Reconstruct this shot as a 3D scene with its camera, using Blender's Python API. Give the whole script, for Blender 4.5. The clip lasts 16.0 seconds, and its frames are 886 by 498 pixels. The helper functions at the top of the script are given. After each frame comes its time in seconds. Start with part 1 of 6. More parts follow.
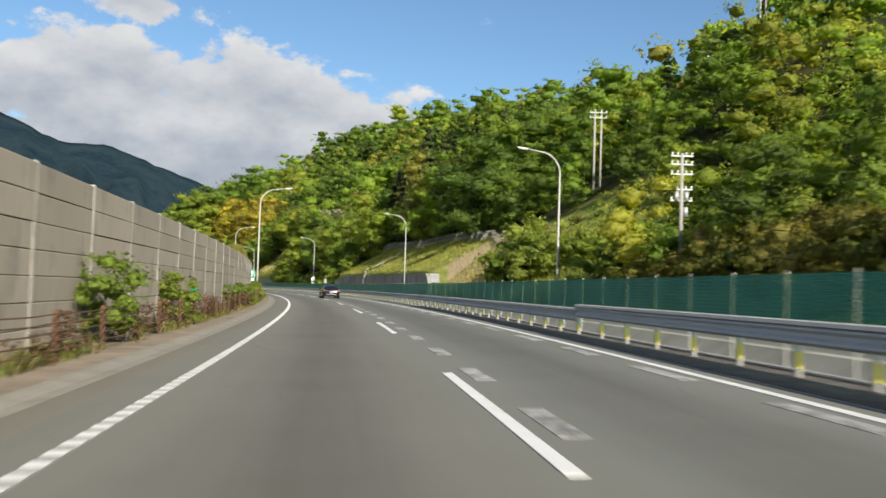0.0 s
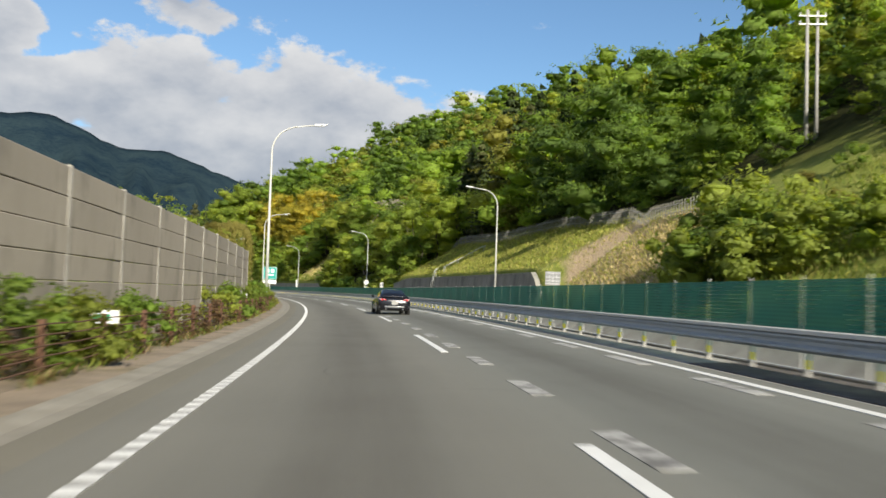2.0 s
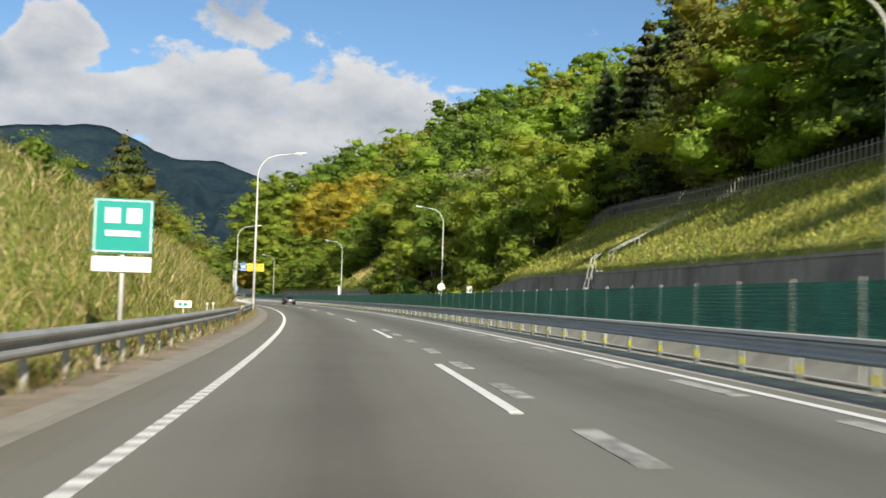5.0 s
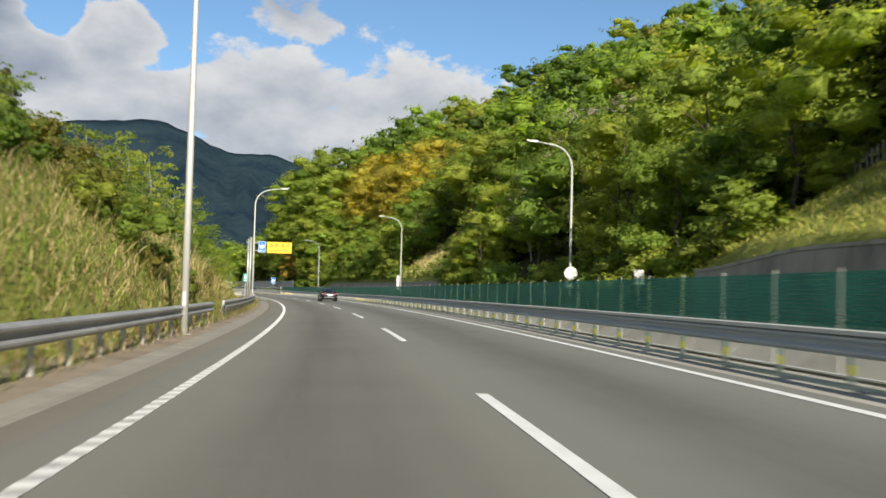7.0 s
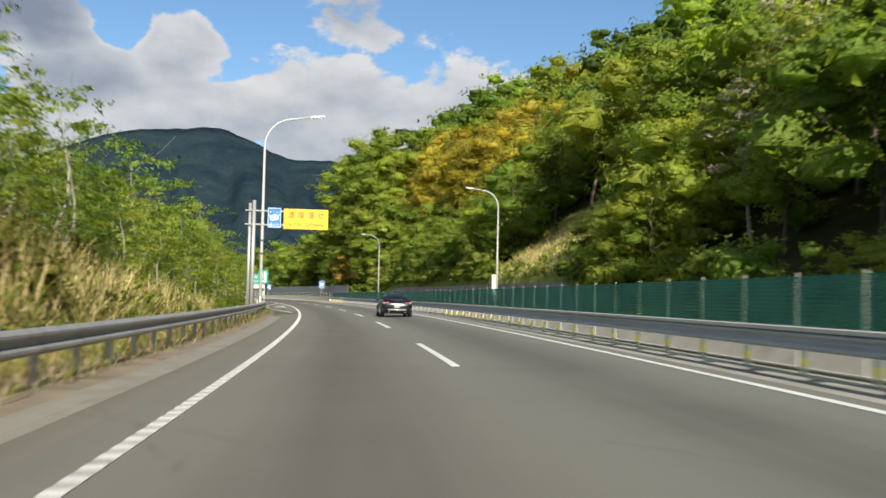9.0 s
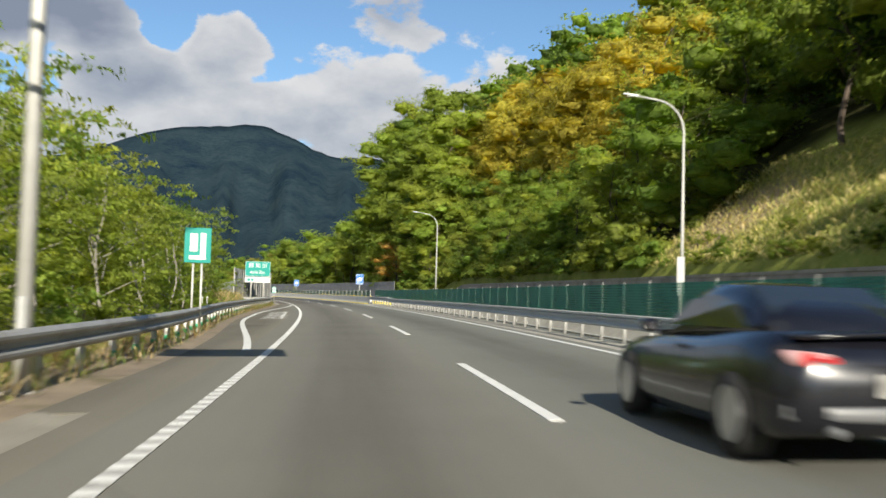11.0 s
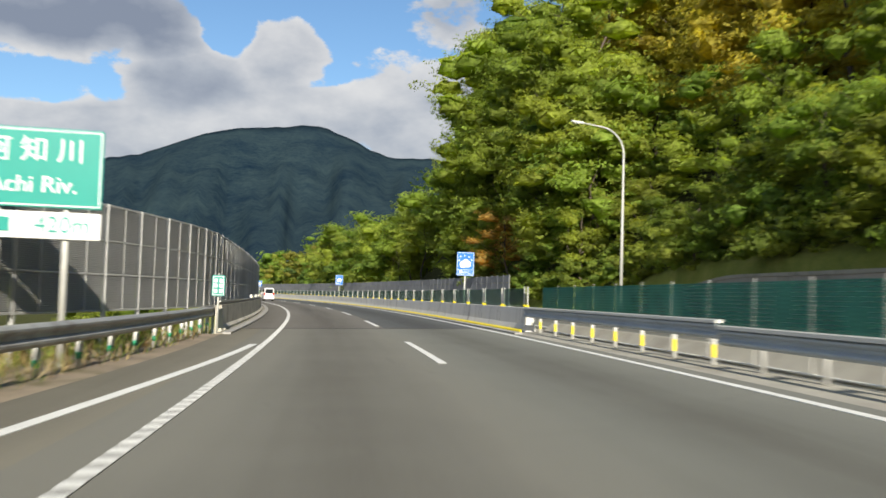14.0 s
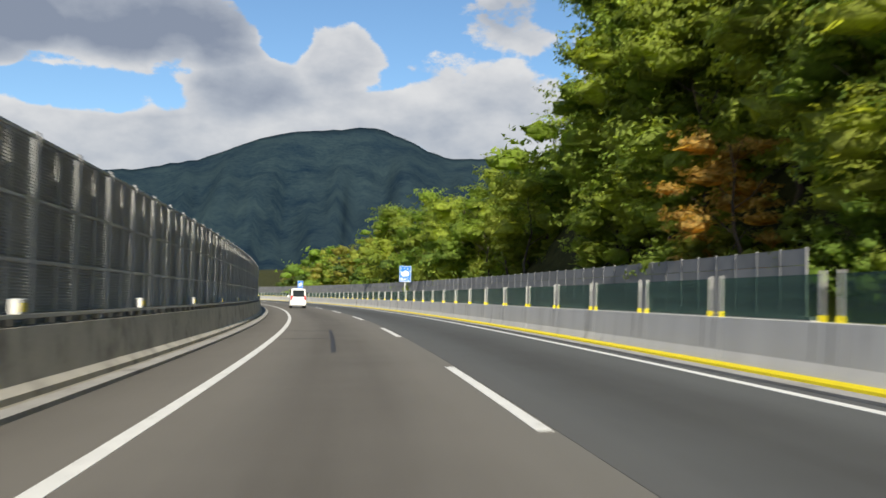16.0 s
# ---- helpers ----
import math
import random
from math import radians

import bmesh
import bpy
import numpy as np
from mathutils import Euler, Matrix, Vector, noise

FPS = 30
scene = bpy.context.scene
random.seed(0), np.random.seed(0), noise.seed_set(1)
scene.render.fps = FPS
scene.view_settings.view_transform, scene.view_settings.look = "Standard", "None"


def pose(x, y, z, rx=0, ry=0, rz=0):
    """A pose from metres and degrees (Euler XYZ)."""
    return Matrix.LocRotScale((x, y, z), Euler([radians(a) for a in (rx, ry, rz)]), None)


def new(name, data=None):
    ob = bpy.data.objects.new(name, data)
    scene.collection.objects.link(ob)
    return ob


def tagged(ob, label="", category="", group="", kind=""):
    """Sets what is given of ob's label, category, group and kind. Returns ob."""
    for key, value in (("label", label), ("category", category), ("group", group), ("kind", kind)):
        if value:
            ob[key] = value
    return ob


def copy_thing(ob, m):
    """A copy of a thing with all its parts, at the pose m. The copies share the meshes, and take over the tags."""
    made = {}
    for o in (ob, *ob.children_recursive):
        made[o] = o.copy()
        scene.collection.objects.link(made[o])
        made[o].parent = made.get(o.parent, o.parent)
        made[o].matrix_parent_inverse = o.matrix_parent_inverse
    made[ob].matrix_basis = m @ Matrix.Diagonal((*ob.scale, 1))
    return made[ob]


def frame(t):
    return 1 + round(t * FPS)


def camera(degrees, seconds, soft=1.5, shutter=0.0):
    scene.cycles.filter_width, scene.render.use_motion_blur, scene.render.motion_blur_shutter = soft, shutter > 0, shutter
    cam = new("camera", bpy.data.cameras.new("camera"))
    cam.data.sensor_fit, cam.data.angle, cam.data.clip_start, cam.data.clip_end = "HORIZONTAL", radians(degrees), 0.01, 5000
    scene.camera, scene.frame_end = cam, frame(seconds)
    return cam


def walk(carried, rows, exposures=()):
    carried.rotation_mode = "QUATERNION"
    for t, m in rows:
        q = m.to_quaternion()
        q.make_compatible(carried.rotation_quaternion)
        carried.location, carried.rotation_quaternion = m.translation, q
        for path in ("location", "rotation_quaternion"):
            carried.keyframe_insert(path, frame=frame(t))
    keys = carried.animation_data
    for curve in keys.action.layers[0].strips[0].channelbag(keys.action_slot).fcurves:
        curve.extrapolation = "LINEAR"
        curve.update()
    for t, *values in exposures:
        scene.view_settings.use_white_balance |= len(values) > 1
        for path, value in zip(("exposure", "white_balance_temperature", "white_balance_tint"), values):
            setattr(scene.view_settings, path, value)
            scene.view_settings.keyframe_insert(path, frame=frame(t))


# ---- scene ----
cam = camera(50.35, 16.0, soft=1.6, shutter=0.35)
# seconds, x, y, z, pitch, roll, yaw
PATH = [
    (0.0, 0.00, -0.00, 1.261, 2.51, -1.88, 0.01),
    (0.5, -1.20, 11.24, 1.245, 2.59, -1.83, 1.02),
    (1.0, -2.56, 22.47, 1.243, 2.42, -1.92, 1.80),
    (1.5, -4.08, 33.70, 1.246, 2.44, -2.29, 2.59),
    (2.0, -5.72, 44.92, 1.268, 2.72, -1.89, 3.36),
    (2.5, -7.47, 56.14, 1.246, 2.73, -1.97, 3.84),
    (3.0, -9.32, 67.35, 1.243, 2.60, -1.92, 4.18),
    (3.5, -11.26, 78.57, 1.244, 2.60, -1.90, 4.62),
    (4.0, -13.32, 89.77, 1.244, 3.00, -1.71, 5.22),
    (4.5, -15.50, 100.97, 1.244, 3.17, -1.60, 5.91),
    (5.0, -17.82, 112.15, 1.244, 3.17, -1.55, 6.62),
    (5.5, -20.28, 123.32, 1.244, 3.00, -1.52, 7.34),
    (6.0, -22.90, 134.46, 1.242, 2.59, -1.49, 8.10),
    (6.5, -25.69, 145.58, 1.244, 2.72, -1.57, 8.97),
    (7.0, -28.66, 156.66, 1.241, 2.69, -1.46, 9.93),
    (7.5, -31.82, 167.71, 1.220, 2.83, -1.37, 10.90),
    (8.0, -35.15, 178.72, 1.242, 2.86, -1.23, 11.85),
    (8.5, -38.67, 189.70, 1.241, 2.85, -1.16, 12.77),
    (9.0, -42.35, 200.64, 1.223, 2.97, -1.20, 13.59),
    (9.5, -46.18, 211.55, 1.244, 3.18, -1.35, 14.30),
    (10.0, -50.14, 222.43, 1.244, 3.23, -1.44, 14.93),
    (10.5, -54.24, 233.27, 1.244, 3.14, -1.49, 15.51),
    (11.0, -58.45, 244.09, 1.244, 2.87, -1.54, 16.08),
    (11.5, -62.78, 254.88, 1.242, 2.31, -1.61, 16.70),
    (12.0, -67.24, 265.64, 1.263, 2.92, -1.66, 17.36),
    (12.5, -71.81, 276.40, 1.245, 2.98, -1.42, 17.86),
    (13.0, -76.50, 287.15, 1.237, 2.91, -1.49, 18.30),
    (13.5, -81.32, 297.91, 1.242, 2.84, -1.81, 18.86),
    (14.0, -86.27, 308.68, 1.250, 2.95, -1.73, 19.54),
    (14.5, -91.38, 319.45, 1.245, 3.11, -1.64, 20.34),
    (15.0, -96.65, 330.21, 1.244, 3.15, -1.41, 21.19),
    (15.5, -102.11, 340.97, 1.251, 3.20, -1.45, 22.03),
    (16.0, -107.76, 351.70, 1.211, 3.00, -1.14, 23.09),
]
walk(cam, [(t, pose(x, y, z, 90 + p, r, yaw)) for t, x, y, z, p, r, yaw in PATH])

# ---------------------------------------------------------------- road line
# The road's own coordinates: s metres along, d metres to the right of the left lane's middle.
BANK = 0.024
BEND = (0.16660, -0.09559, -0.18639, 1.21239, -0.27051)
ROAD_X = -0.269
S_LO, S_HI, S_END = -90, 1000, 425


def bend_at(s):
    """Heading in degrees, left positive."""
    def curve(q):
        u = (q - 185) / 185
        return 20 + 10 * (((((BEND[0] * u + BEND[1]) * u + BEND[2]) * u + BEND[3]) * u) + BEND[4])
    q = min(max(s, 0), S_END)
    h = curve(q)
    if s > S_END:
        h += (s - S_END) * 0.068
    if s < 0:
        h += s * (curve(1) - curve(0))
    return h


LINE = []
_x = _y = 0.0
for _s in range(S_LO, S_HI + 1):
    LINE.append((_x, _y))
    _h = radians(bend_at(_s + 0.5))
    _x, _y = _x - math.sin(_h), _y + math.cos(_h)
_o = LINE[-S_LO]
LINE = np.array([(a - _o[0] + ROAD_X, b - _o[1]) for a, b in LINE])
HEAD = np.array([radians(bend_at(q)) for q in range(S_LO, S_HI + 1)])
S_ALL = np.arange(S_LO, S_HI + 1)


def road(s, d, z=0.0):
    """World place of (s, d), z metres over the banked road surface."""
    x, y, h = np.interp(s, S_ALL, LINE[:, 0]), np.interp(s, S_ALL, LINE[:, 1]), np.interp(s, S_ALL, HEAD)
    return Vector((x + d * math.cos(h), y + d * math.sin(h), BANK * max(-6, min(d, 20)) + z))


def road_turn(s):
    return float(np.interp(s, S_ALL, HEAD))


def at_road(s, d, z=0.0, turn=0.0):
    """Pose at (s, d): local y runs along the road, x to the right."""
    return Matrix.Translation(road(s, d, z)) @ Matrix.Rotation(road_turn(s) + radians(turn), 4, "Z")

# ---------------------------------------------------------------- light
SUN_TO = Vector((6.3, -11.9, 6.7)).normalized()
sun = new("sun", bpy.data.lights.new("sun", "SUN"))
sun.data.energy, sun.data.angle, sun.data.color = 5.0, radians(0.55), (1.0, 0.92, 0.77)
sun.matrix_world = SUN_TO.to_track_quat("Z", "Y").to_matrix().to_4x4()
scene.view_settings.exposure = 0.75


class Nodes:
    """Short hand for wiring shader nodes."""

    def __init__(self, tree):
        self.tree = tree
        tree.nodes.clear()

    def __call__(self, kind, inputs=None, **props):
        n = self.tree.nodes.new("ShaderNode" + kind)
        if "operation" in props:
            n.operation = props["operation"]
        if "use_clamp" in props:
            n.use_clamp = props["use_clamp"]
        if "data_type" in props:
            n.data_type, n.blend_type = props["data_type"], props["blend_type"]
        if "feature" in props:
            n.feature = props["feature"]
        if "attribute_name" in props:
            n.attribute_name = props["attribute_name"]
        if "interpolation_type" in props:
            n.interpolation_type = props["interpolation_type"]
        for k, v in (inputs or {}).items():
            if isinstance(v, bpy.types.NodeSocket):
                self.tree.links.new(v, n.inputs[k])
            else:
                n.inputs[k].default_value = v
        return n

    def math(self, op, a, b=0.0, c=0.0, clamp=False):
        return self("Math", {0: a, 1: b, 2: c}, operation=op, use_clamp=clamp).outputs[0]

    def ramp(self, fac, stops):
        n = self("ValToRGB", {0: fac})
        el = n.color_ramp.elements
        while len(el) < len(stops):
            el.new(0.5)
        for e, (p, col) in zip(el, stops):
            e.position, e.color = p, (*col, 1) if len(col) == 3 else col
        return n.outputs[0]

    def mix(self, fac, a, b, blend="MIX"):
        n = self("Mix", data_type="RGBA", blend_type=blend)
        for sock, v in ((n.inputs[0], fac), (n.inputs[6], a), (n.inputs[7], b)):
            if isinstance(v, bpy.types.NodeSocket):
                self.tree.links.new(v, sock)
            else:
                sock.default_value = v if isinstance(v, float) else (*v, 1)
        return n.outputs[2]

    def noise(self, vec, scale, detail=4, rough=0.55):
        return self("TexNoise", {"Vector": vec, "Scale": scale, "Detail": detail, "Roughness": rough}).outputs[0]


def build_world():
    world = bpy.data.worlds.new("sky")
    scene.world = world
    world.use_nodes = True
    n = Nodes(world.node_tree)
    sky = n("TexSky")
    sky.sky_type, sky.sun_disc, sky.altitude = "NISHITA", False, 600
    sky.sun_elevation, sky.sun_rotation = math.asin(SUN_TO.z), math.atan2(SUN_TO.x, SUN_TO.y)
    sky.air_density, sky.dust_density, sky.ozone_density = 1.0, 0.1, 1.4
    way = n("TexCoord").outputs["Generated"]
    sep = n("SeparateXYZ", {0: way}).outputs
    elev = n.math("MULTIPLY", n.math("ARCSINE", sep[2]), 57.3)
    azim = n.math("MULTIPLY", n.math("ARCTAN2", n.math("MULTIPLY", sep[0], -1.0), sep[1]), 57.3)
    # heaped clouds: a field in azimuth and elevation, flat undersides
    def field(da, de):
        return n("CombineXYZ", {0: n.math("MULTIPLY_ADD", azim, 0.075, da), 1: n.math("MULTIPLY_ADD", elev, 0.125, de), 2: 3.7}).outputs[0]

    spot = field(0.0, 0.0)
    puff = n.noise(spot, 1.6, 10, 0.60)
    puff_up = n.noise(field(0.03, 0.14), 1.6, 4, 0.5)
    cell = n("TexVoronoi", {"Vector": n("MixRGB", {0: 0.12, 1: spot, 2: n("TexNoise", {"Vector": spot, "Scale": 4.0, "Detail": 6.0}).outputs[1]}).outputs[0], "Scale": 4.5}, feature="SMOOTH_F1").outputs[0]
    warp = n("MixRGB", {0: 0.10, 1: spot, 2: n("TexNoise", {"Vector": spot, "Scale": 9.0, "Detail": 5.0}).outputs[1]}).outputs[0]
    knob = n("TexVoronoi", {"Vector": warp, "Scale": 11.0}, feature="SMOOTH_F1").outputs[0]
    lumps = n.math("MULTIPLY_ADD", knob, -0.13, n.math("MULTIPLY_ADD", cell, -0.15, 0.10))
    # the bank's top climbs from 10.5 degrees on the right to 14 on the left
    top = n("MapRange", {0: azim, 1: -2.0, 2: 13.0, 3: 11.7, 4: 15.0}).outputs[0]
    over = n.math("SUBTRACT", elev, top)
    bias = n("MapRange", {0: over, 1: -3.2, 2: 1.6, 3: 0.25, 4: -0.25}).outputs[0]
    edge = n("MapRange", {0: azim, 1: -9.0, 2: -1.0, 3: -0.4, 4: 0.0}).outputs[0]
    # unseen broken cloud added outside the view ahead, to brighten surfaces in shade
    aside = n("MapRange", {0: n.math("ABSOLUTE", n.math("SUBTRACT", azim, 12.0)), 1: 48.0, 2: 75.0, 3: 0.0, 4: 0.34}).outputs[0]
    aside = n.math("MULTIPLY", aside, n("MapRange", {0: elev, 1: 4.0, 2: 20.0, 3: 0.6, 4: 1.0}).outputs[0])
    bias = n.math("ADD", n.math("ADD", bias, edge), aside)
    grey = 0.0
    # single clouds (+) and blue gaps (-): azimuth, elevation, half width, half height, gain, greyness
    for az, el, w, h, gain, dull in ((17.5, 17.0, 5.5, 2.2, 0.34, 0.30), (29.4, 14.6, 2.9, 1.9, 0.34, 0.0), (35.6, 12.3, 3.4, 2.2, 0.30, 0.10), (42.0, 15.6, 8.5, 2.4, 0.42, 0.58),
                                     (50.0, 14.5, 4.0, 2.2, 0.30, 0.4), (44.0, 11.4, 6.5, 1.2, -0.38, 0.0), (33.0, 15.2, 1.6, 1.5, -0.30, 0.0), (26.0, 16.2, 2.4, 1.6, -0.25, 0.0), (27.2, 13.0, 1.8, 0.8, -0.16, 0.0), (39.3, 13.4, 1.5, 1.6, -0.2, 0.0)):
        dx = n.math("DIVIDE", n.math("SUBTRACT", azim, az), w)
        dy = n.math("DIVIDE", n.math("SUBTRACT", elev, el), h)
        near = n.math("SUBTRACT", 1.35, n.math("ADD", n.math("MULTIPLY", dx, dx), n.math("MULTIPLY", dy, dy)), clamp=True)
        bias = n.math("MULTIPLY_ADD", near, gain, bias)
        if dull:
            grey = n.math("MULTIPLY_ADD", near, dull, grey)
    fray = n.math("MULTIPLY_ADD", n.noise(spot, 9.0, 8, 0.65), 0.34, -0.17)
    dens = n.math("ADD", n.math("ADD", n.math("MULTIPLY_ADD", puff, 1.25, -0.125), bias), n.math("ADD", lumps, fray))
    cover = n("MapRange", {0: dens, 1: 0.475, 2: 0.60, 3: 0.0, 4: 1.0}, interpolation_type="SMOOTHSTEP").outputs[0]
    deep = n("MapRange", {0: over, 1: -1.0, 2: -8.0, 3: 0.0, 4: 0.15}).outputs[0]
    shade = n.math("ADD", n.math("SUBTRACT", puff_up, puff), n.math("MULTIPLY_ADD", cell, 0.07, n.math("MULTIPLY", knob, 0.09)))
    heart = n("MapRange", {0: dens, 1: 0.56, 2: 1.0, 3: 0.0, 4: 0.34}).outputs[0]
    folds = n("MapRange", {0: shade, 1: -0.12, 2: 0.20, 3: -0.10, 4: 0.42}).outputs[0]
    thick = n.math("ADD", n.math("ADD", heart, folds), n.math("ADD", deep, grey), clamp=True)
    tone = n.ramp(thick, [(0.0, (1.0, 0.99, 0.97)), (0.3, (0.80, 0.81, 0.83)), (0.62, (0.53, 0.57, 0.64)), (1.0, (0.30, 0.345, 0.44))])
    clear = n("Background", {"Color": n.mix(1.0, sky.outputs[0], (0.74, 0.90, 1.0), "MULTIPLY"), "Strength": 0.078})
    cloud = n("Background", {"Color": tone, "Strength": 0.49})
    both = n("MixShader", {0: n.math("MULTIPLY", cover, 0.96), 1: clear.outputs[0], 2: cloud.outputs[0]})
    n("OutputWorld", {0: both.outputs[0]})


build_world()

# ---------------------------------------------------------------- materials


def surface(name, base, dark=0.75, light=1.15, scale=3.0, fine=60.0, rough=0.85, bump=0.2, metal=0.0, coord="Object",
            stain=None, spread=0.0, spec=0.4, stretch=None, island=False):
    """A painted or mineral surface: base colour with two scales of variation, an optional stain and bump."""
    m = bpy.data.materials.new(name)
    m.use_nodes = True
    n = Nodes(m.node_tree)
    vec = n("TexCoord").outputs[coord]
    if stretch:
        vec = n("Mapping", {"Vector": vec, "Scale": stretch}).outputs[0]
    big = n.noise(vec, scale, 5)
    small = n.noise(vec, fine, 3)
    value = n.math("ADD", n.math("MULTIPLY", big, 0.65), n.math("MULTIPLY", small, 0.35))
    col = n.ramp(value, [(0.3, tuple(c * dark for c in base)), (0.7, tuple(min(c * light, 1) for c in base))])
    if spread:
        rnd = n("NewGeometry").outputs["Random Per Island"] if island else n("ObjectInfo").outputs["Random"]
        gain = n("MapRange", {0: rnd, 3: 1 - spread, 4: 1 + spread}).outputs[0]
        col = n.mix(1.0, col, n("CombineColor", {0: gain, 1: gain, 2: gain}).outputs[0], "MULTIPLY")
    if stain:
        scol, sscale, low, high = stain
        spotty = n("MapRange", {0: n.noise(vec, sscale, 6, 0.65), 1: low, 2: high}).outputs[0]
        col = n.mix(spotty, col, scol)
    shader = n("BsdfPrincipled", {"Base Color": col, "Roughness": n("MapRange", {0: small, 3: max(rough - 0.12, 0.05), 4: min(rough + 0.1, 1)}).outputs[0],
                                  "Metallic": metal, "Specular IOR Level": spec})
    if bump:
        b = n("Bump", {"Height": n.math("ADD", small, n.math("MULTIPLY", big, 0.5)), "Strength": bump, "Distance": 0.01})
        n.tree.links.new(b.outputs[0], shader.inputs["Normal"])
    n("OutputMaterial", {0: shader.outputs[0]})
    return m


def asphalt(name, base, brown=0.0, cracks=True):
    """Worn asphalt; the mapping runs in metres across (u) and along (v) the road."""
    m = bpy.data.materials.new(name)
    m.use_nodes = True
    n = Nodes(m.node_tree)
    uv = n("TexCoord").outputs["UV"]
    long = n("Mapping", {"Vector": uv, "Scale": (1.0, 0.03, 1.0)}).outputs[0]
    streak = n.noise(long, 1.5, 5)
    blot = n.noise(uv, 0.35, 6, 0.6)
    grain = n.noise(uv, 45.0, 3, 0.7)
    u = n("SeparateXYZ", {0: uv}).outputs[0]
    oil = n.math("MULTIPLY", n.math("COSINE", n.math("MULTIPLY", u, 2 * math.pi / 3.66)), 0.30)
    v = n.math("ADD", n.math("ADD", n.math("MULTIPLY", streak, 0.62), n.math("MULTIPLY", blot, 0.5)), n.math("SUBTRACT", n.math("MULTIPLY", grain, 0.25), oil))
    col = n.ramp(v, [(0.30, tuple(c * k for c, k in zip(base, (0.66, 0.64, 0.62)))), (0.62, base), (0.95, tuple(c * 1.28 for c in base))])
    # the nearside lane is browner, the overtaking lane greyer
    side = n("MapRange", {0: u, 1: 1.2, 2: 2.6}).outputs[0]
    col = n.mix(1.0, col, n.mix(side, (1.03, 1.0, 0.95), (0.98, 1.01, 1.0)), "MULTIPLY")
    cell = n("TexVoronoi", {"Vector": uv, "Scale": 120.0})
    col = n.mix(n.math("MULTIPLY", cell.outputs[0], 0.35), col, tuple(c * 1.8 for c in base))
    if cracks:
        warp = n("MixRGB", {0: 0.25, 1: uv, 2: n("TexNoise", {"Vector": uv, "Scale": 0.8, "Detail": 5.0}).outputs[1]}).outputs[0]
        net = n("TexVoronoi", {"Vector": warp, "Scale": 0.22}, feature="DISTANCE_TO_EDGE").outputs[0]
        line = n("MapRange", {0: net, 1: 0.0, 2: 0.004, 3: 0.5, 4: 0.0}).outputs[0]
        line = n.math("MULTIPLY", line, n("MapRange", {0: blot, 1: 0.52, 2: 0.62}).outputs[0])
        col = n.mix(line, col, tuple(c * 0.35 for c in base))
    shader = n("BsdfPrincipled", {"Base Color": col, "Roughness": 0.88, "Specular IOR Level": 0.3})
    b = n("Bump", {"Height": n.math("ADD", grain, cell.outputs[0]), "Strength": 0.35, "Distance": 0.004})
    n.tree.links.new(b.outputs[0], shader.inputs["Normal"])
    n("OutputMaterial", {0: shader.outputs[0]})
    return m


def leaves(name, base, vary=0.35, warm=(0.16, 0.15, 0.03), through_light=0.5, per="object", tufts=1.0):
    """Foliage: matte leaves that let some light through; hue varies from plant to plant and leaf to leaf."""
    m = bpy.data.materials.new(name)
    m.use_nodes = True
    n = Nodes(m.node_tree)
    if per == "tint":
        col = n("Attribute", attribute_name="tint").outputs["Color"]
    else:
        rnd = n("ObjectInfo").outputs["Random"]
        col = n.mix(n("MapRange", {0: rnd, 3: 0.0, 4: 0.75}).outputs[0], base, warm)
        own = n("MapRange", {0: n.math("FRACT", n.math("MULTIPLY", rnd, 7.31)), 3: 0.78, 4: 1.16}).outputs[0]
        col = n.mix(1.0, col, n("CombineColor", {0: own, 1: own, 2: own}).outputs[0], "MULTIPLY")
    gain = n("MapRange", {0: n("NewGeometry").outputs["Random Per Island"], 3: 1 - vary, 4: 1 + vary}).outputs[0]
    col = n.mix(1.0, col, n("CombineColor", {0: gain, 1: gain, 2: n.math("MULTIPLY", gain, 0.9)}).outputs[0], "MULTIPLY")
    # noise tufts within the leafy masses: hollows of the bump darker, raised parts lighter
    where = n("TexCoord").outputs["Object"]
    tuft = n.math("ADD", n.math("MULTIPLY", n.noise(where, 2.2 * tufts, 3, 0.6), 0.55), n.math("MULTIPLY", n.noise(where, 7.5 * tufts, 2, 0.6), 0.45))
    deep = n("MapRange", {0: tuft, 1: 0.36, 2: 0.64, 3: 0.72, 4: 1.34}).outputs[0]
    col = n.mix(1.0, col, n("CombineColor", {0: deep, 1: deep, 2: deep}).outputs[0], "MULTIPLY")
    relief = n("Bump", {"Height": tuft, "Strength": 0.9, "Distance": 0.5 / tufts})
    skin = n("BsdfPrincipled", {"Base Color": col, "Roughness": 0.55, "Specular IOR Level": 0.3, "Normal": relief.outputs[0]})
    glow = n("BsdfTranslucent", {"Color": n.mix(1.0, col, (1.7, 1.6, 0.8), "MULTIPLY")})
    both = n("MixShader", {0: through_light, 1: skin.outputs[0], 2: glow.outputs[0]})
    n("OutputMaterial", {0: both.outputs[0]})
    return m


